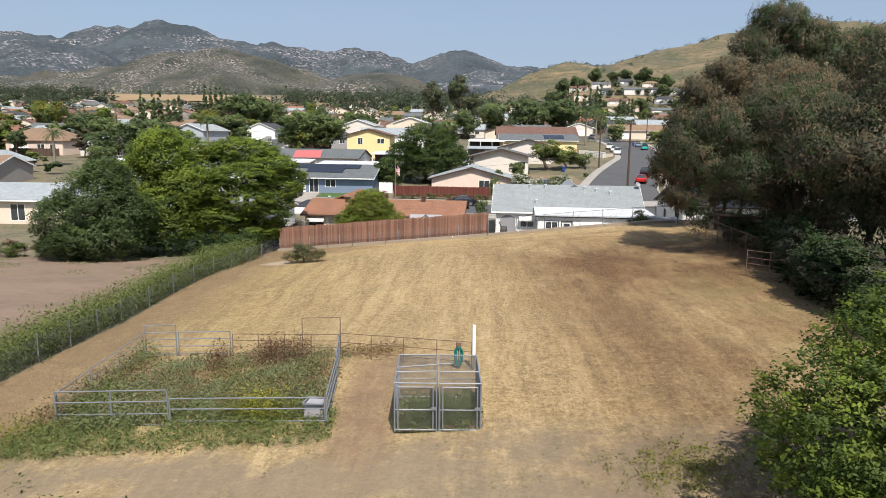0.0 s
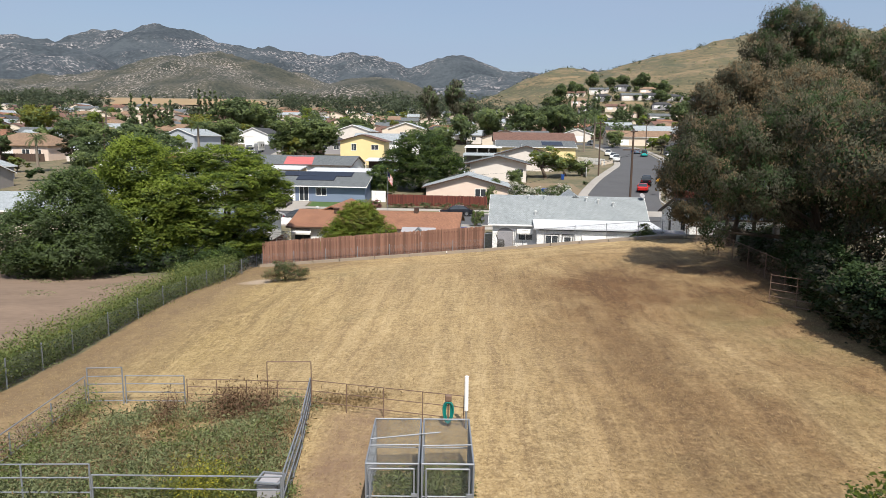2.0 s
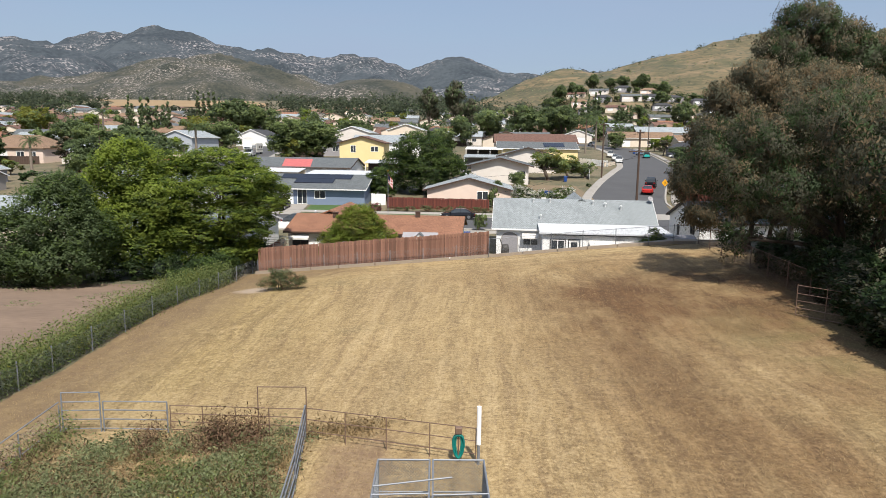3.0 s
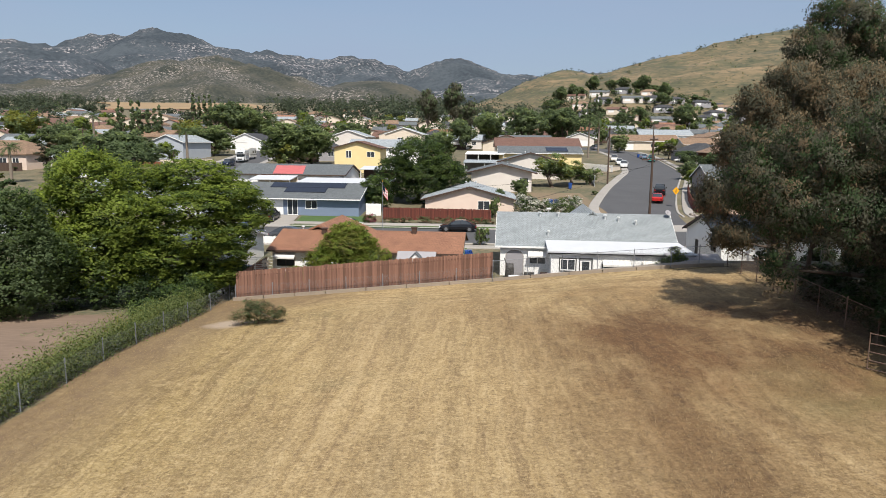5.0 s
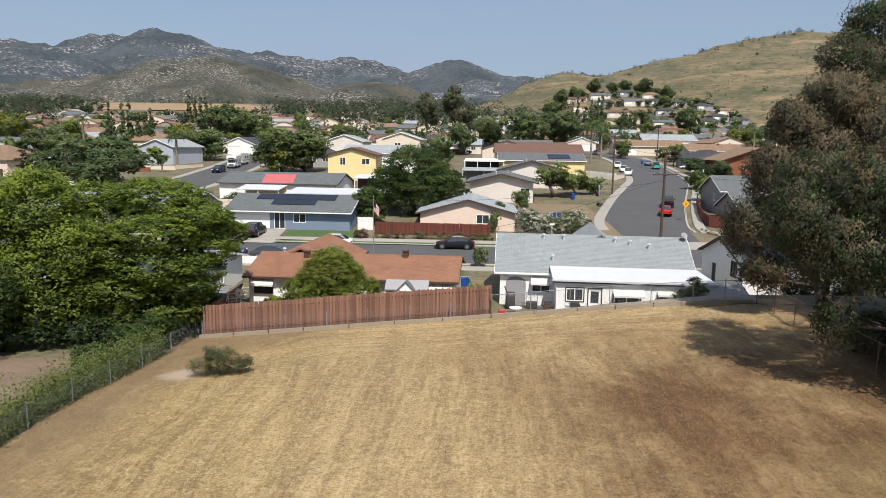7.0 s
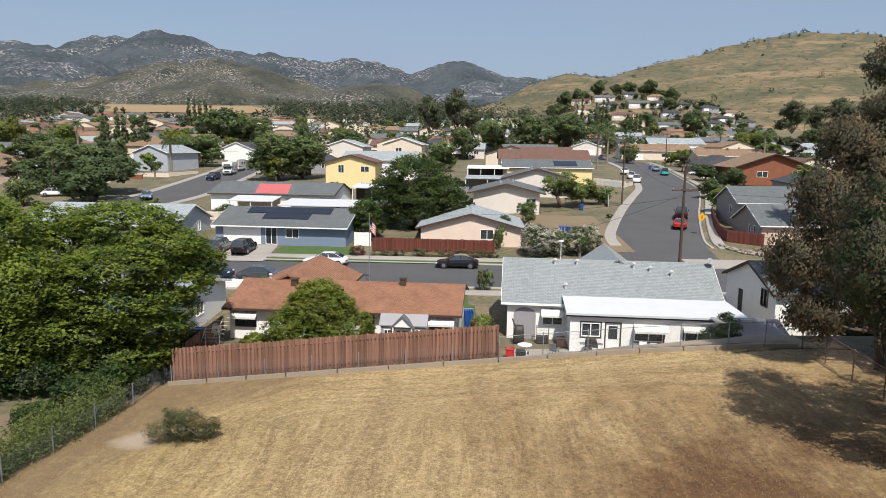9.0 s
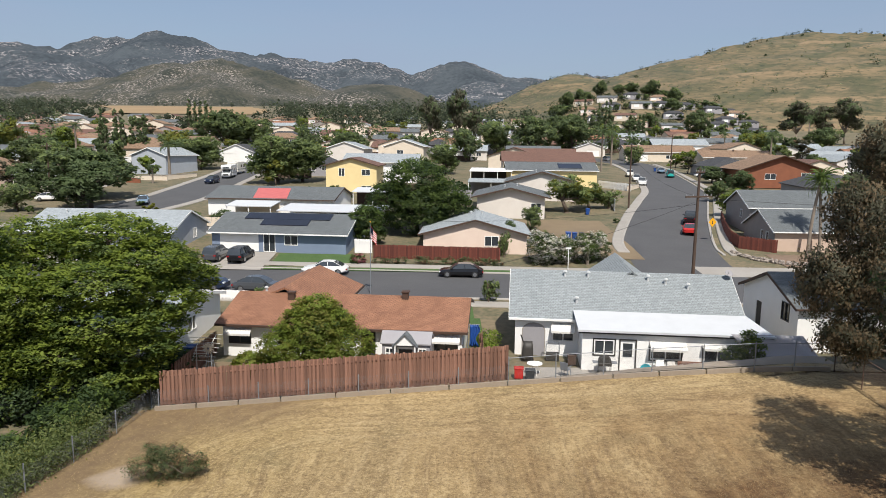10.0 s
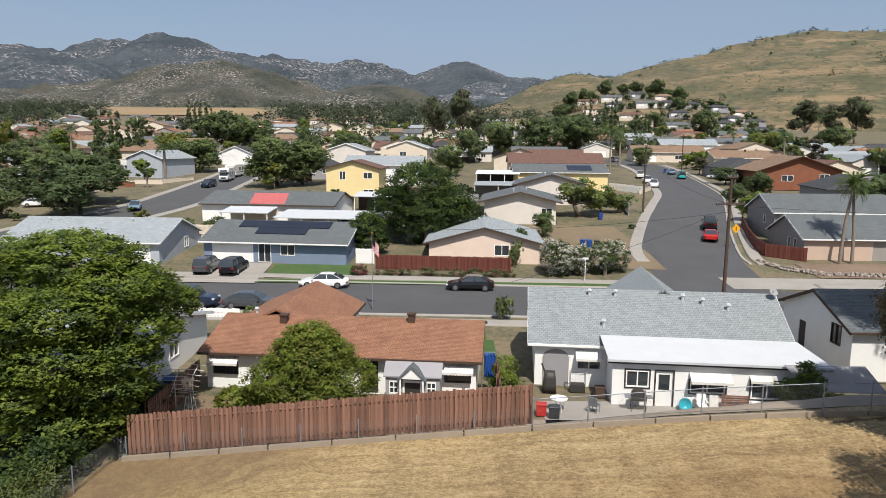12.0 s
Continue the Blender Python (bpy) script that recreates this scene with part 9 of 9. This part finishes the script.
def carport(x, y, yaw, L, D, h, label, mt, posts=5, wall=None):
    z = ground(x, y)
    ob = thing("carport", pose(x, y, z, 0, 0, yaw), label, "carport")
    bm = prism([(-D / 2, h), (D / 2, h + 0.5), (D / 2, h + 0.62), (-D / 2, h + 0.12)], -L / 2, L / 2)
    part("roof", moved(bm, pose(0, 0, 0, 0, 0, 90) @ Matrix.Diagonal((1, -1, 1, 1))), M[mt], ob)
    for k in range(posts):
        for sy in (-1, 1):
            xx = -L / 2 + 0.2 + (L - 0.4) * k / (posts - 1)
            part("post", boxed(xx - 0.06, xx + 0.06, sy * (D / 2 - 0.2) - 0.06, sy * (D / 2 - 0.2) + 0.06, -0.3, h + (0.25 + 0.2 * sy)), M["white_paint"], ob)
    if wall:
        part("back_panel", boxed(-L / 2, L / 2, D / 2 - 0.35, D / 2 - 0.3, 0, h + 0.3), M[wall], ob)
    return ob


carport(-14.5, 122.5, -7, 15, 6, 2.4, "long white metal carport roof behind the blue house", "roof_white", 5, "white_paint")
carport(-10.5, 141, -7, 7, 4, 2.6, "small white patio cover beside the yellow house", "roof_white", 3, "trim_brown")
carport(11.5, 172, -7, 9, 6, 3.6, "dark flat-roofed deck with white edge", "white_paint", 4, "trim_dark")
carport(10.5, 158, -7, 9, 4, 2.6, "grey patio roof between houses", "sh_pale", 3, "taupe")
carport(-27, 126, -7, 7, 4, 2.4, "cream lean-to shelter in a yard", "roof_white", 3, "cream")
carport(128, 214, -7, 18, 6, 2.8, "long white shed roof on the slope", "roof_white", 5, "trim_dark")


def low_walls():
    for x, y, yaw, L, mt in ((-61, 187, 70, 12, "cream"), (-66, 182, -10, 9, "cream"), (-32, 117, -6, 8, "white_paint"), (42, 172, 60, 9, "cream"), (-70, 176, -10, 10, "brick_red")):
        ob = thing("garden_wall", pose(x, y, ground(x, y), 0, 0, yaw), "low rendered garden wall with a capped top", "garden wall", "garden walls")
        part("wall", boxed(-L / 2, L / 2, -0.12, 0.12, -0.5, 0.95), M[mt], ob)
        part("cap", bevelled(boxed(-L / 2 - 0.04, L / 2 + 0.04, -0.17, 0.17, 0.95, 1.03), 0.015), M["concrete"], ob)


low_walls()


def street_post(x, y, h, label):
    ob = thing("sign_post", pose(x, y, ground(x, y)), label, "post")
    part("post", tubes(((0, 0, -0.2), (0, 0, h), 0.04)), M["white_paint"], ob)
    part("plate", boxed(-0.3, 0.3, -0.015, 0.015, h - 0.2, h), M["white_paint"], ob)


street_post(14.9, 100.4, 2.6, "slim white street sign post on the corner")
